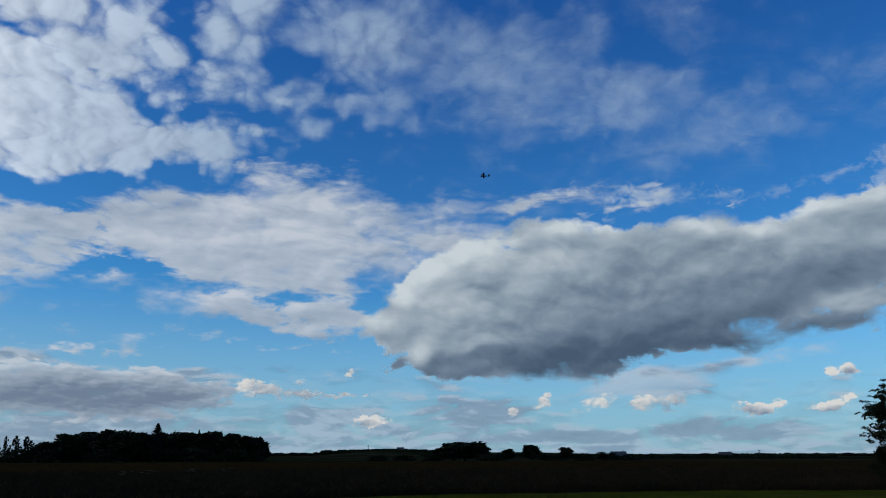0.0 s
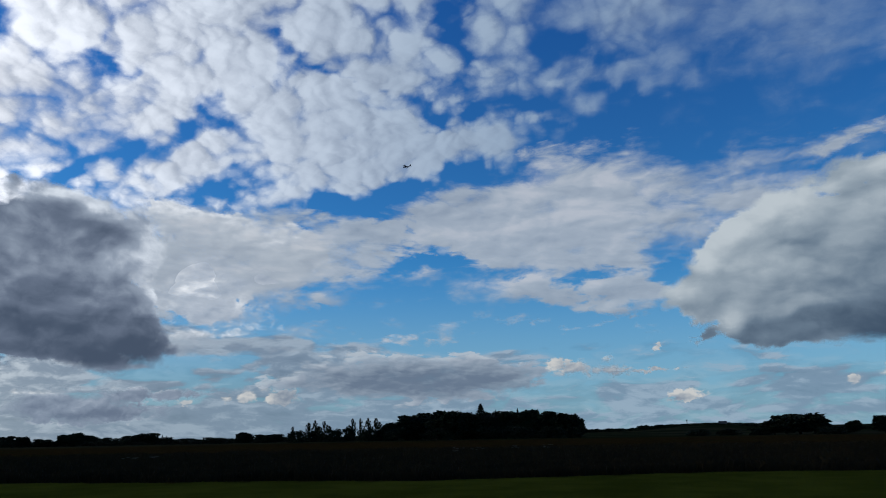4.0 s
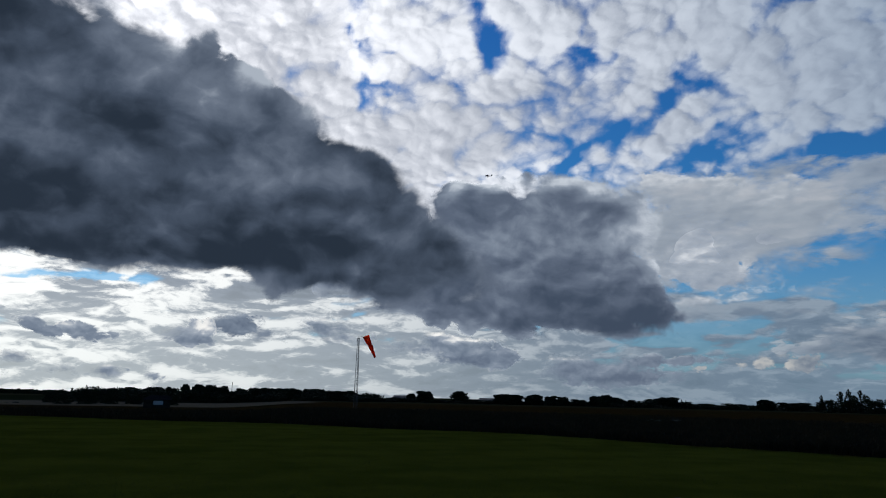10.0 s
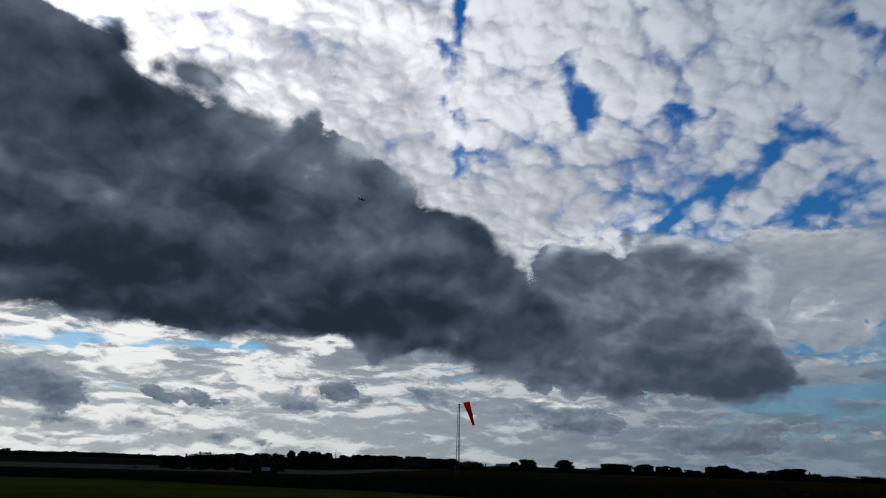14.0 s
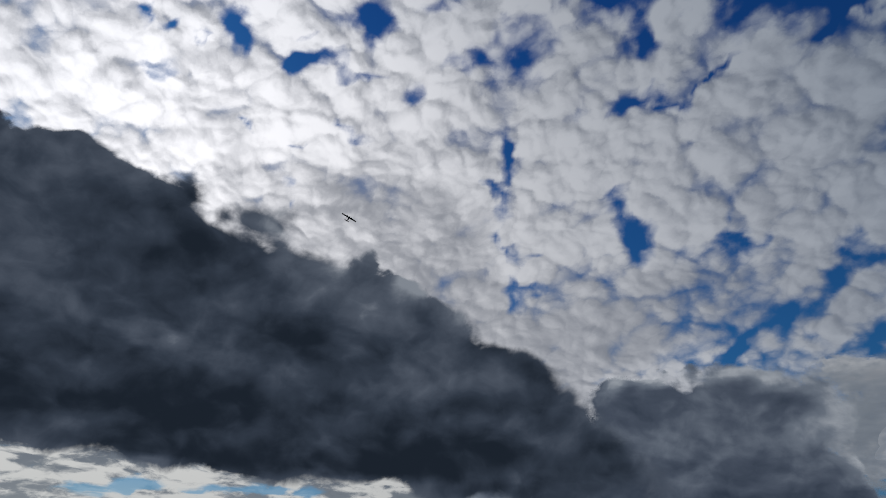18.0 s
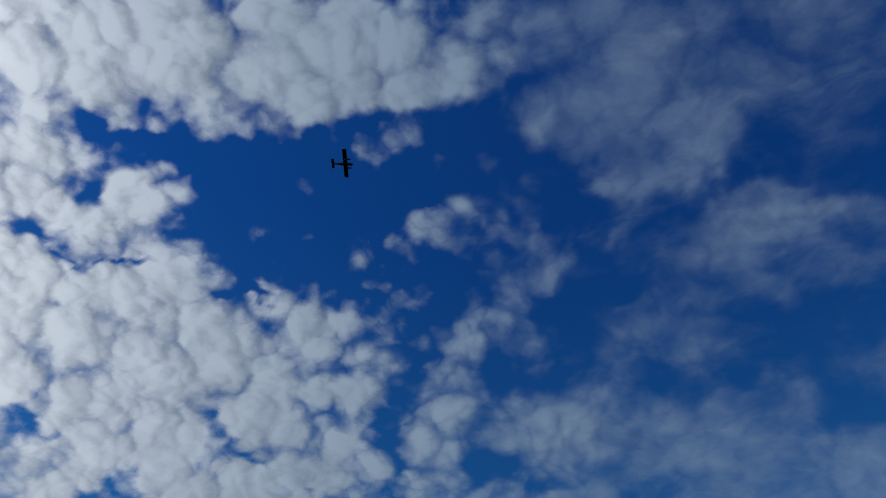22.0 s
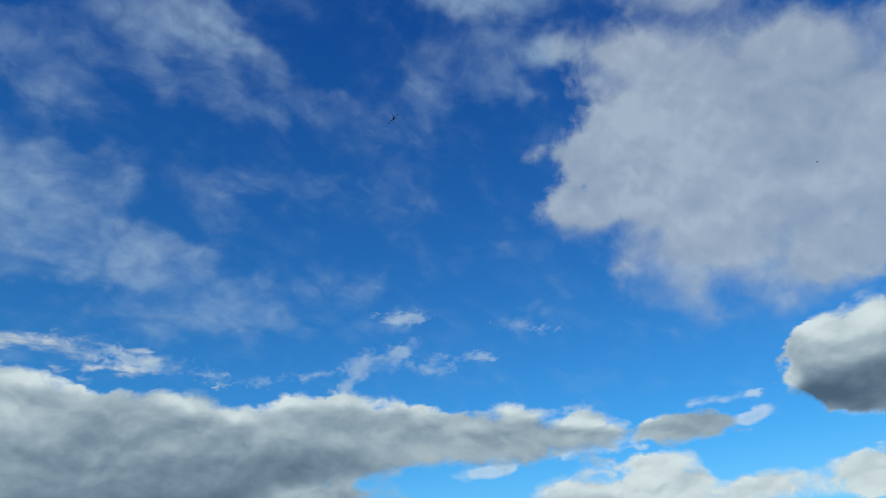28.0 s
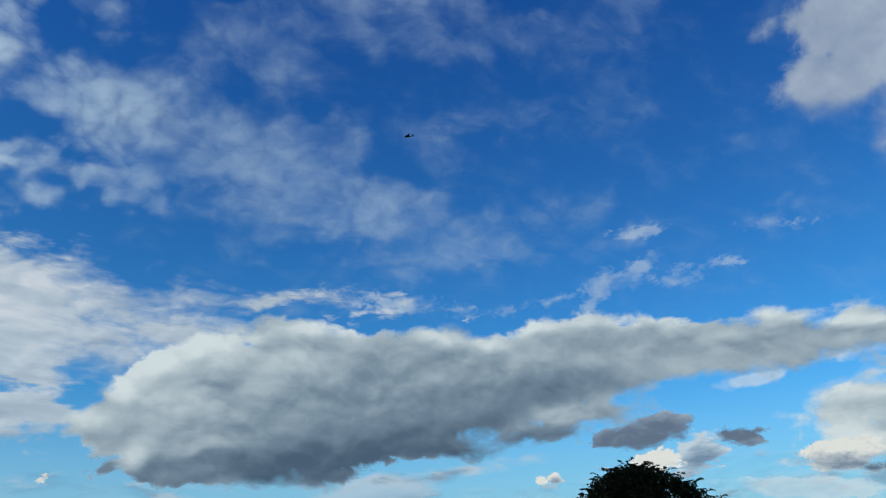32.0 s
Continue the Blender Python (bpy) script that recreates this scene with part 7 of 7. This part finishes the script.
def flowering_weed(az, r, tall):
    """Cow parsley standing over the long grass: thin forked stems under flat heads of flower."""
    g = random.Random(int(az * 10))
    spot = bearing(az, 0, r)
    z = float(land(np.array([spot.x]), np.array([spot.y]))[0])
    weed = tagged(new("flowering_weed"), "pale umbels of cow parsley in the long grass", "weed", "cow parsley")
    weed.location = (spot.x, spot.y, z)
    for i in range(g.randint(6, 9)):
        a, out, top = g.uniform(0, 6.28), g.uniform(0.05, 0.5), tall * g.uniform(0.75, 1.0)
        x, y = out * math.cos(a), out * math.sin(a)
        stem = part("stem", tube([(x * 0.3, y * 0.3, -0.05), (x * 0.6, y * 0.6, top * 0.6), (x, y, top)], (0.006, 0.005, 0.003), 5), grass_mat, weed)
        bm = bmesh.new()
        for k in range(14):
            b, o = k * 2.4, 0.085 * math.sqrt((k + 0.5) / 14)
            bmesh.ops.create_icosphere(bm, subdivisions=1, radius=0.022, matrix=Matrix.Translation((x + o * math.cos(b), y + o * math.sin(b), top + 0.03 - o * 0.2)) @ Matrix.Diagonal((1, 1, 0.5, 1)))
        part("flower_head", bm, petal, weed)
    return weed


petal = surface("cream_petals", (0.055, 0.053, 0.038), (0.085, 0.08, 0.06), 0.95, 20.0, spec=0.05)
for weed_az, weed_r, weed_tall in ((-23.4, 44, 0.95), (-21.8, 46, 0.9), (-16.4, 47, 1.0), (-18.9, 52, 0.85), (-47.5, 44, 0.8), (-45.9, 46, 0.8)):
    flowering_weed(weed_az, weed_r, weed_tall)
near_spot = bearing(35.95, 0, 60)
near_tree.matrix_basis = Matrix.Translation((near_spot.x, near_spot.y, float(land(near_spot.x, near_spot.y)))) @ Matrix.Rotation(0.4, 4, "Z")

# ---------------------------------------------------------------- windsock
steel = surface("dark_steel", (0.02, 0.02, 0.022), (0.045, 0.042, 0.04), 0.6, 4.0, metal=0.3)


def cloth_material():
    """Thin orange nylon that lets the light through."""
    k = Tree("orange_cloth")
    co = k.t.nodes.new("ShaderNodeTexCoord").outputs["Object"]
    c = k.mix(k.step(k.noise(co, 2.0, 4), 0.35, 0.65), (0.9, 0.05, 0.008), (1.0, 0.08, 0.014))
    a, b, m = k.t.nodes.new("ShaderNodeBsdfDiffuse"), k.t.nodes.new("ShaderNodeBsdfTranslucent"), k.t.nodes.new("ShaderNodeMixShader")
    k.put(a.inputs[0], c)
    k.put(b.inputs[0], c)
    k.put(m.inputs[0], 0.75)
    k.t.links.new(a.outputs[0], m.inputs[1])
    k.t.links.new(b.outputs[0], m.inputs[2])
    return k.finish(m.outputs[0])


orange = cloth_material()
MAST = bearing(-70.85, 0, 100)
MAST_TOP = EYE[2] + 100 * math.tan(radians(4.72))


def build_mast():
    mast = tagged(new("windsock_mast"), "slim three-legged steel lattice mast", "mast")
    mast.location = (MAST.x, MAST.y, float(land(MAST.x, MAST.y)))
    feet = [(0.5 * math.cos(a), 0.5 * math.sin(a)) for a in (0.5, 2.594, 4.689)]

    def at(i, z):
        k = 0.62 * (1 - 0.5 * z / MAST_TOP)
        return (feet[i % 3][0] * k, feet[i % 3][1] * k, z)
    for i in range(3):
        part("leg", tube([at(i, -0.1), at(i, MAST_TOP - 0.1)], (0.035, 0.025), 6), steel, mast)
    levels = [0.6 + n * (MAST_TOP - 0.9) / 16 for n in range(17)]
    for n, z in enumerate(levels):
        for i in range(3):
            part("rung", tube([at(i, z), at(i + 1, z)], (0.015, 0.015), 5), steel, mast)
            if n < 16:
                part("brace", tube([at(i, z), at(i + 1, levels[n + 1])], (0.011, 0.011), 5), steel, mast)
    part("cap", tube([(0, 0, MAST_TOP - 0.14), (0, 0, MAST_TOP - 0.04)], (0.17, 0.15), 10), steel, mast)
    part("spindle", tube([(0, 0, MAST_TOP - 0.1), (0, 0, MAST_TOP + 0.25)], (0.03, 0.02), 8), steel, mast)
    return mast


def build_sock():
    """The sock hangs along its own -z from the swivel at the origin; x points away from the mast."""
    sock = tagged(new("windsock"), "faded orange-red tapered windsock drooping in a light breeze", "windsock")
    bm = bmesh.new()
    rings, n = [], 12
    for j in range(15):
        u = j / 14
        r = 0.45 * (1 - u) + 0.15 * u + 0.02 * math.sin(j * 1.9)
        rings.append([bm.verts.new((0.12 * math.sin(u * 3) * 0.4 + (r * (1 + 0.06 * math.sin(3 * q + j))) * math.cos(6.2832 * q / n),
                                    r * 0.8 * math.sin(6.2832 * q / n), -0.1 - 3.25 * u)) for q in range(n)])
    for a, b in zip(rings, rings[1:]):
        for q in range(n):
            bm.faces.new((a[q], a[(q + 1) % n], b[(q + 1) % n], b[q]))
    cloth = part("sleeve", bm, orange, sock, "", True)
    ring = bmesh.new()
    for q in range(16):
        a, b = 6.2832 * q / 16, 6.2832 * (q + 1) / 16
        tube([(0.46 * math.cos(a), 0.37 * math.sin(a), -0.08), (0.46 * math.cos(b), 0.37 * math.sin(b), -0.08)], (0.015, 0.015), 5, ring)
    part("hoop", ring, steel, sock, "steel hoop at the mouth")
    return sock


def build_boom():
    boom = tagged(new("windsock_boom"), "short steel boom that carries the windsock", "boom")
    side = Vector((math.cos(radians(-70.85)), -math.sin(radians(-70.85)), 0))
    boom.location = (MAST.x, MAST.y, MAST_TOP + 0.1)
    part("bar", tube([(0, 0, 0), tuple(side * 0.95 + Vector((0, 0, 0.18)))], (0.025, 0.02), 6), steel, boom)
    part("stay", tube([(0, 0, -0.35), tuple(side * 0.6 + Vector((0, 0, 0.1)))], (0.012, 0.012), 5), steel, boom)
    return boom, Vector(boom.location) + side * 0.95 + Vector((0, 0, 0.22))


mast = build_mast()
boom, SWIVEL = build_boom()
sock = build_sock()

# ---------------------------------------------------------------- hut, far buildings, poles
boards = surface("weathered_boards", (0.018, 0.014, 0.01), (0.03, 0.024, 0.018), 0.95, 2.0, spec=0.0)
felt = surface("roofing_felt", (0.008, 0.008, 0.008), (0.018, 0.017, 0.016), 0.95, 3.0, spec=0.0)
white_paint = surface("white_paint", (0.27, 0.265, 0.24), (0.37, 0.36, 0.33), 0.6, 2.0)
render_wall = surface("rendered_wall", (0.07, 0.07, 0.066), (0.11, 0.105, 0.1), 0.9, 1.0)
slate_roof = surface("slate_roof", (0.03, 0.03, 0.032), (0.05, 0.05, 0.052), 0.7, 1.0)


def build_hut():
    hut = tagged(new("hut"), "low dark club hut with a white door beside the field", "hut")
    at = bearing(-85.6, 0, 165)
    hut.location = (at.x, at.y, float(land(at.x, at.y)) - 0.05)
    hut.rotation_euler = (0, 0, radians(85.9))
    part("wall", box(-2.6, 2.6, -1.5, 1.5, 0, 1.9, bevel=0.02), boards, hut)
    bm = bmesh.new()
    v = [bm.verts.new(p) for p in ((-3.0, -1.8, 1.8), (3.0, -1.8, 1.8), (2.3, 0, 2.75), (-1.5, 0, 2.75), (-3.0, 1.8, 1.8), (3.0, 1.8, 1.8))]
    for f in ((0, 1, 2, 3), (3, 2, 5, 4), (0, 3, 4), (1, 5, 2), (0, 4, 5, 1)):
        bm.faces.new([v[i] for i in f])
    part("roof", bm, felt, hut, "dark felt roof")
    part("door", box(-0.7, 1.2, -1.57, -1.51, 0.8, 1.6, bevel=0.01), white_paint, hut, "white painted double door")
    for x in (-2.55, 2.55):
        part("corner_board", box(x - 0.06, x + 0.06, -1.55, -1.49, 0, 1.86), boards, hut)
    return hut


build_hut()


def far_house(az, r, wide, deep, eaves, ridge, turn, label):
    house = tagged(new("house"), label, "house", "far farm buildings")
    at = bearing(az, 0, r)
    house.location = (at.x, at.y, float(land(at.x, at.y)) - 0.1)
    house.rotation_euler = (0, 0, radians(turn))
    part("wall", box(-wide, wide, -deep, deep, 0, eaves), render_wall, house)
    bm = bmesh.new()
    o = 0.4
    v = [bm.verts.new(p) for p in ((-wide - o, -deep - o, eaves - 0.1), (wide + o, -deep - o, eaves - 0.1), (wide + o, 0, ridge), (-wide - o, 0, ridge), (-wide - o, deep + o, eaves - 0.1), (wide + o, deep + o, eaves - 0.1))]
    for f in ((0, 1, 2, 3), (3, 2, 5, 4), (0, 3, 4), (1, 5, 2), (0, 4, 5, 1)):
        bm.faces.new([v[i] for i in f])
    part("roof", bm, slate_roof, house)
    for x in (-0.6, 0.0, 0.6):
        part("window", box(x * wide - 0.45, x * wide + 0.45, -deep - 0.06, -deep - 0.01, 1.0, 2.1), felt, house)
    part("chimney", box(wide * 0.6, wide * 0.6 + 0.7, -0.35, 0.35, ridge - 0.6, ridge + 0.8), boards, house)


far_house(-67.0, 420, 6, 4, 2.0, 3.6, 60, "pale low farmhouse with a slate roof among trees")
far_house(-65.9, 430, 8, 4, 1.9, 3.2, 66, "long pale farm shed behind the hedge")
far_house(-60.2, 430, 6, 4, 1.9, 3.2, 60, "long pale farm shed behind the hedge")
far_house(-82.9, 420, 6, 4, 3.0, 5.8, 80, "pale farmhouse half hidden by trees")
far_house(-3.4, 1640, 8, 5, 3.0, 5.5, 5, "pale farmhouse on the far rise")
far_house(13.4, 620, 6, 4, 2.8, 5.2, -10, "small white cottage behind the hedge")
far_house(21.0, 900, 7, 4, 2.8, 5.2, -20, "small white cottage far off")


def pole(az, r, top, label, name="pole", arm=0.0):
    ob = tagged(new(name), label, "pole")
    at = bearing(az, 0, r)
    z = float(land(at.x, at.y))
    ob.location = (at.x, at.y, z)
    h = EYE[2] + r * math.tan(radians(top)) - z
    part("shaft", tube([(0, 0, -0.1), (0, 0, h)], (0.0005 * r, 0.0003 * r), 6), steel, ob)
    part("crossbar", tube([(-arm, 0, h * 0.94), (arm, 0, h * 0.94)], (0.0004 * r, 0.0004 * r), 5), steel, ob)


pole(-80.35, 420, 0.95, "thin grey radio mast behind the trees", arm=0.8)
pole(-96.0, 640, 0.08, "thin pole on the western skyline", arm=0.6)
pole(-5.9, 1720, 0.85, "slim mast on the far rise", arm=2.0)
pole(23.3, 640, 0.35, "pale wooden pole in a far hedge", arm=0.9)

soil = surface("soil", (0.006, 0.0045, 0.003), (0.012, 0.009, 0.006), 0.95, 8.0, bump=0.6)
for az, r, s in ((-52.0, 12.0, 0.1), (-46.2, 13.4, 0.1), (-38.0, 13.6, 0.11)):
    at = bearing(az, 0, r)
    bm = bmesh.new()
    bmesh.ops.create_icosphere(bm, subdivisions=2, radius=s)
    for v in bm.verts:
        n = noise.noise(v.co * 9 + Vector((az, r, 0))) * 0.25
        v.co = Vector((v.co.x * (1 + n), v.co.y * (1 + n), max(-0.03, v.co.z * 0.4 * (1 + n))))
    hill = part("molehill", bm, soil)
    hill.location = (at.x, at.y, 0.0)
    tagged(hill, "small dark molehill on the mown grass", "molehill", "molehills")

# ---------------------------------------------------------------- aeroplane
skin = surface("dark_airframe", (0.02, 0.02, 0.022), (0.035, 0.034, 0.034), 0.45, 6.0, spec=0.4)
rubber = surface("rubber", (0.012, 0.012, 0.012), (0.02, 0.02, 0.02), 0.8, 5.0)
screen = surface("cockpit_glazing", (0.01, 0.012, 0.015), (0.02, 0.022, 0.026), 0.1, 5.0, spec=0.6)


def aerofoil(bm, stations, n=10):
    """Loft a wing: stations of (place of the leading edge, chord, thickness, span axis)."""
    rings = []
    for (x, y, z), chord, thick, axis in stations:
        ring = []
        for q in range(n):
            a = 6.2832 * q / n
            u = 0.5 - 0.5 * math.cos(a)
            h = thick * chord * (math.sin(a)) * (1.15 - 0.6 * u)
            ring.append(bm.verts.new((x, y - u * chord, z + h) if axis == "x" else (x + h, y - u * chord, z)))
        rings.append(ring)
    for a, b in zip(rings, rings[1:]):
        for q in range(n):
            bm.faces.new((a[q], a[(q + 1) % n], b[(q + 1) % n], b[q]))
    bm.faces.new(rings[0][::-1])
    bm.faces.new(rings[-1])
    return bm


def hull(bm, rings, n=12, power=0.75):
    """Loft a rounded-box body along y from (y, half width, half height, middle height)."""
    made = []
    for y, w, h, z in rings:
        ring = []
        for q in range(n):
            a = 6.2832 * q / n
            c, s = math.cos(a), math.sin(a)
            ring.append(bm.verts.new((w * math.copysign(abs(c) ** power, c), y, z + h * math.copysign(abs(s) ** power, s))))
        made.append(ring)
    for a, b in zip(made, made[1:]):
        for q in range(n):
            bm.faces.new((a[q], a[(q + 1) % n], b[(q + 1) % n], b[q]))
    bm.faces.new(made[0][::-1])
    bm.faces.new(made[-1])
    return bm


def build_plane():
    """High-wing twin, nose along +y, 2.4 m span."""
    plane = tagged(new("aeroplane"), "small dark twin-engined high-wing aeroplane in flight", "aeroplane")
    body = part("fuselage", hull(bmesh.new(), [(0.66, 0.02, 0.02, -0.02), (0.6, 0.06, 0.055, -0.02), (0.48, 0.09, 0.085, -0.005), (0.36, 0.105, 0.12, 0.02), (0.1, 0.105, 0.125, 0.02), (-0.2, 0.1, 0.115, 0.02),
                                               (-0.5, 0.07, 0.075, 0.045), (-0.85, 0.035, 0.04, 0.075), (-1.02, 0.015, 0.025, 0.085)]), skin, plane, "", True)
    part("windscreen", hull(bmesh.new(), [(0.475, 0.06, 0.03, 0.075), (0.43, 0.085, 0.045, 0.085), (0.37, 0.098, 0.05, 0.1)]), screen, body)
    for x in (-0.1065, 0.1065):
        for y in (0.24, 0.08, -0.08):
            part("window", box(x - 0.003, x + 0.003, y - 0.05, y + 0.05, 0.05, 0.1, bevel=0.002), screen, body)
    part("wing", aerofoil(bmesh.new(), [((-1.2, 0.17, 0.165), 0.3, 0.1, "x"), ((-1.15, 0.19, 0.16), 0.33, 0.12, "x"), ((0, 0.2, 0.15), 0.34, 0.13, "x"), ((1.15, 0.19, 0.16), 0.33, 0.12, "x"), ((1.2, 0.17, 0.165), 0.3, 0.1, "x")]), skin, plane, "", True)
    part("tailplane", aerofoil(bmesh.new(), [((-0.4, -0.82, 0.12), 0.2, 0.07, "x"), ((0, -0.79, 0.12), 0.24, 0.09, "x"), ((0.4, -0.82, 0.12), 0.2, 0.07, "x")]), skin, plane, "", True)
    part("fin", aerofoil(bmesh.new(), [((0, -0.68, 0.09), 0.36, 0.07, "z"), ((0, -0.82, 0.3), 0.24, 0.07, "z"), ((0, -0.88, 0.44), 0.17, 0.06, "z")]), skin, plane, "", True)
    for side in (-1, 1):
        x = 0.37 * side
        pod = part("engine", hull(bmesh.new(), [(0.42, 0.03, 0.03, 0.11), (0.38, 0.05, 0.05, 0.11), (0.2, 0.055, 0.055, 0.115), (-0.02, 0.03, 0.03, 0.14)]), skin, plane, "", True)
        pod.location = (x, 0, 0)
        part("spinner", hull(bmesh.new(), [(0.47, 0.006, 0.006, 0.11), (0.445, 0.02, 0.02, 0.11), (0.42, 0.026, 0.026, 0.11)], power=1), rubber, pod)
        for b in range(3):
            a = b * 2.0944 + side
            prop = part("propeller_blade", aerofoil(bmesh.new(), [((0, 0.016, 0.02), 0.03, 0.1, "z"), ((0, 0.012, 0.13), 0.022, 0.08, "z")], 6), rubber, pod)
            prop.matrix_basis = Matrix.Translation((0, 0.435, 0.11)) @ Matrix.Rotation(a, 4, "Y")
        part("gear_leg", tube([(x, 0.02, 0.1), (x, -0.02, -0.19)], (0.02, 0.014), 6), skin, plane)
        for dx in (-0.035, 0.035):
            wheel = part("wheel", tube([(x + dx - 0.012, -0.02, -0.21), (x + dx + 0.012, -0.02, -0.21)], (0.05, 0.05), 12), rubber, plane)
    part("nose_leg", tube([(0, 0.48, -0.06), (0, 0.5, -0.19)], (0.012, 0.01), 6), skin, plane)
    part("nose_wheel", tube([(-0.013, 0.5, -0.21), (0.013, 0.5, -0.21)], (0.042, 0.042), 12), rubber, plane)
    return plane


plane = build_plane()


def build_fly():
    fly = tagged(new("fly"), "tiny black fly passing close by on the wing", "insect")
    part("body", hull(bmesh.new(), [(0.0045, 0.0006, 0.0006, 0), (0.0036, 0.0013, 0.0013, 0), (0.001, 0.0016, 0.0017, 0), (-0.002, 0.0015, 0.0014, 0), (-0.0048, 0.0005, 0.0005, 0)]), rubber, fly, "", True)
    for side in (-1, 1):
        part("fly_wing", aerofoil(bmesh.new(), [((0, 0.0006, 0.0014), 0.001, 0.1, "x"), ((side * 0.003, -0.0008, 0.0024), 0.0026, 0.08, "x"), ((side * 0.0062, -0.0018, 0.003), 0.0012, 0.08, "x")]), skin, fly)
    return fly


fly = build_fly()
# bearing, elevation and distance of the fly, first sitting in the grass behind
FLY = ((0, 150, -30, 3.1), (27.2, 150, -30, 3.1), (27.6, 105, 10, 2.9), (27.9, 72, 33, 3.0), (28.0, 75.81, 30.28, 3.2), (28.1, 69.18, 35.32, 3.5), (28.2, 64.62, 38.34, 3.8), (28.4, 49.79, 42.98, 4.6), (28.8, 22, 47, 6.0), (29.6, -20, 48, 9.0), (32, -70, 30, 30))
# bearing, elevation and distance of the aeroplane
FLIGHT = (
    (0, 3.58, 22.29, 128),
    (0.5, -1.03, 22.50, 129),
    (1, -5.41, 22.65, 131),
    (1.5, -9.70, 22.71, 132),
    (2, -13.73, 22.62, 134),
    (2.5, -17.36, 22.50, 135),
    (4.5, -30.41, 21.20, 147),
    (5, -33.40, 20.87, 150),
    (5.5, -36.30, 20.33, 152),
    (6, -39.18, 19.95, 153),
    (6.5, -41.82, 19.48, 154),
    (7, -44.61, 19.05, 156),
    (7.5, -47.41, 17.68, 158),
    (8, -50.01, 17.36, 159),
    (8.5, -52.72, 17.19, 160),
    (9, -55.36, 18.15, 162),
    (9.5, -57.97, 18.08, 161),
    (10, -60.55, 18.05, 160),
    (10.5, -63.15, 17.94, 159),
    (11, -65.77, 18.01, 158),
    (11.5, -68.28, 18.20, 158),
    (12, -70.76, 18.47, 157),
    (12.5, -73.18, 18.91, 156),
    (13, -75.47, 19.44, 155),
    (13.5, -77.71, 20.05, 151),
    (14, -79.78, 20.76, 146),
    (14.5, -81.76, 21.61, 142),
    (16.5, -87.05, 25.59, 118),
    (17, -87.47, 26.95, 114),
    (17.5, -87.33, 28.43, 110),
    (18, -86.71, 29.86, 105),
    (18.5, -85.34, 31.36, 101),
    (19, -83.12, 33.06, 97),
    (19.5, -79.82, 35.08, 89),
    (20, -75.24, 37.55, 82),
    (20.5, -68.90, 40.90, 74),
    (21, -60.29, 44.88, 67),
    (21.5, -48.83, 49.36, 61),
    (22, -33.21, 52.84, 54),
    (22.5, -15.30, 54.63, 56),
    (23, 1.55, 53.93, 58),
    (23.5, 14.35, 52.05, 63),
    (24, 23.26, 49.79, 68),
    (24.5, 29.62, 47.71, 76),
    (25, 33.82, 45.85, 84),
    (25.5, 36.54, 44.11, 92),
    (27.5, 39.00, 40.60, 116),
    (28, 38.30, 40.07, 119),
    (28.5, 37.24, 39.36, 122),
    (29, 35.81, 38.50, 124),
    (29.5, 33.99, 37.36, 127),
    (30, 31.71, 36.03, 130),
    (30.5, 29.00, 34.82, 130),
    (31, 25.98, 33.99, 131),
    (31.5, 22.55, 33.58, 132),
    (32, 18.85, 33.37, 132),
)
SWAY = ((0, 24), (6, 25), (7.5, 27), (9, 27), (11, 23), (13, 20), (14.5, 19), (16.5, 21), (24, 24), (32, 22))


# further bank and turn to the left, in degrees, in the last turn
EXTRA_BANK = ((0, 0), (24.2, 0), (25, 18), (27.5, 20), (28, 24), (28.5, 28), (29, 40), (29.5, 40), (30, 36), (30.5, 12), (31, 11), (31.5, 26), (32, 18))
EXTRA_TURN = ((0, 0), (31, 0), (31.5, 12), (32, 25))


def flight_rows():
    """Poses along the flight: nose along the path, banked into the turn."""
    spots = [(t, bearing(a, e, r)) for t, a, e, r in FLIGHT]
    rows = []
    for i, (t, p) in enumerate(spots):
        (t0, p0), (t2, p2) = spots[max(i - 1, 0)], spots[min(i + 1, len(spots) - 1)]
        (ta, pa), (tb, pb) = spots[max(i - 3, 0)], spots[min(i + 3, len(spots) - 1)]
        v = (pb - pa) / (tb - ta)
        v1, v2 = (p - pa) / max(t - ta, 0.1), (pb - p) / max(tb - t, 0.1)
        if i < 2 or i > len(spots) - 3:
            v1 = v2 = v
        acc = (v2 - v1) / max((tb - ta) / 2, 0.3)
        ahead = v.normalized()
        lift = Vector((0, 0, 9.81)) + (acc - ahead * acc.dot(ahead))
        ahead = Matrix.Rotation(radians(np.interp(t, *zip(*EXTRA_TURN))), 3, "Z") @ ahead
        up = (lift - ahead * lift.dot(ahead)).normalized()
        up = Matrix.Rotation(-radians(np.interp(t, *zip(*EXTRA_BANK))), 3, ahead) @ up
        right = ahead.cross(up)
        m = Matrix((right, ahead, up)).transposed().to_4x4()
        rows.append((t, Matrix.Translation(p) @ m))
    return rows


def motions():
    walk(plane, flight_rows())
    walk(fly, [(t, Matrix.Translation(bearing(a, e, r)) @ Matrix.Rotation(radians(70), 4, "Z")) for t, a, e, r in FLY])
    walk(sock, [(t, Matrix.Translation(SWIVEL) @ Matrix.Rotation(radians(70.85), 4, "Z") @ Matrix.Rotation(radians(-a), 4, "Y")) for t, a in SWAY])


motions()
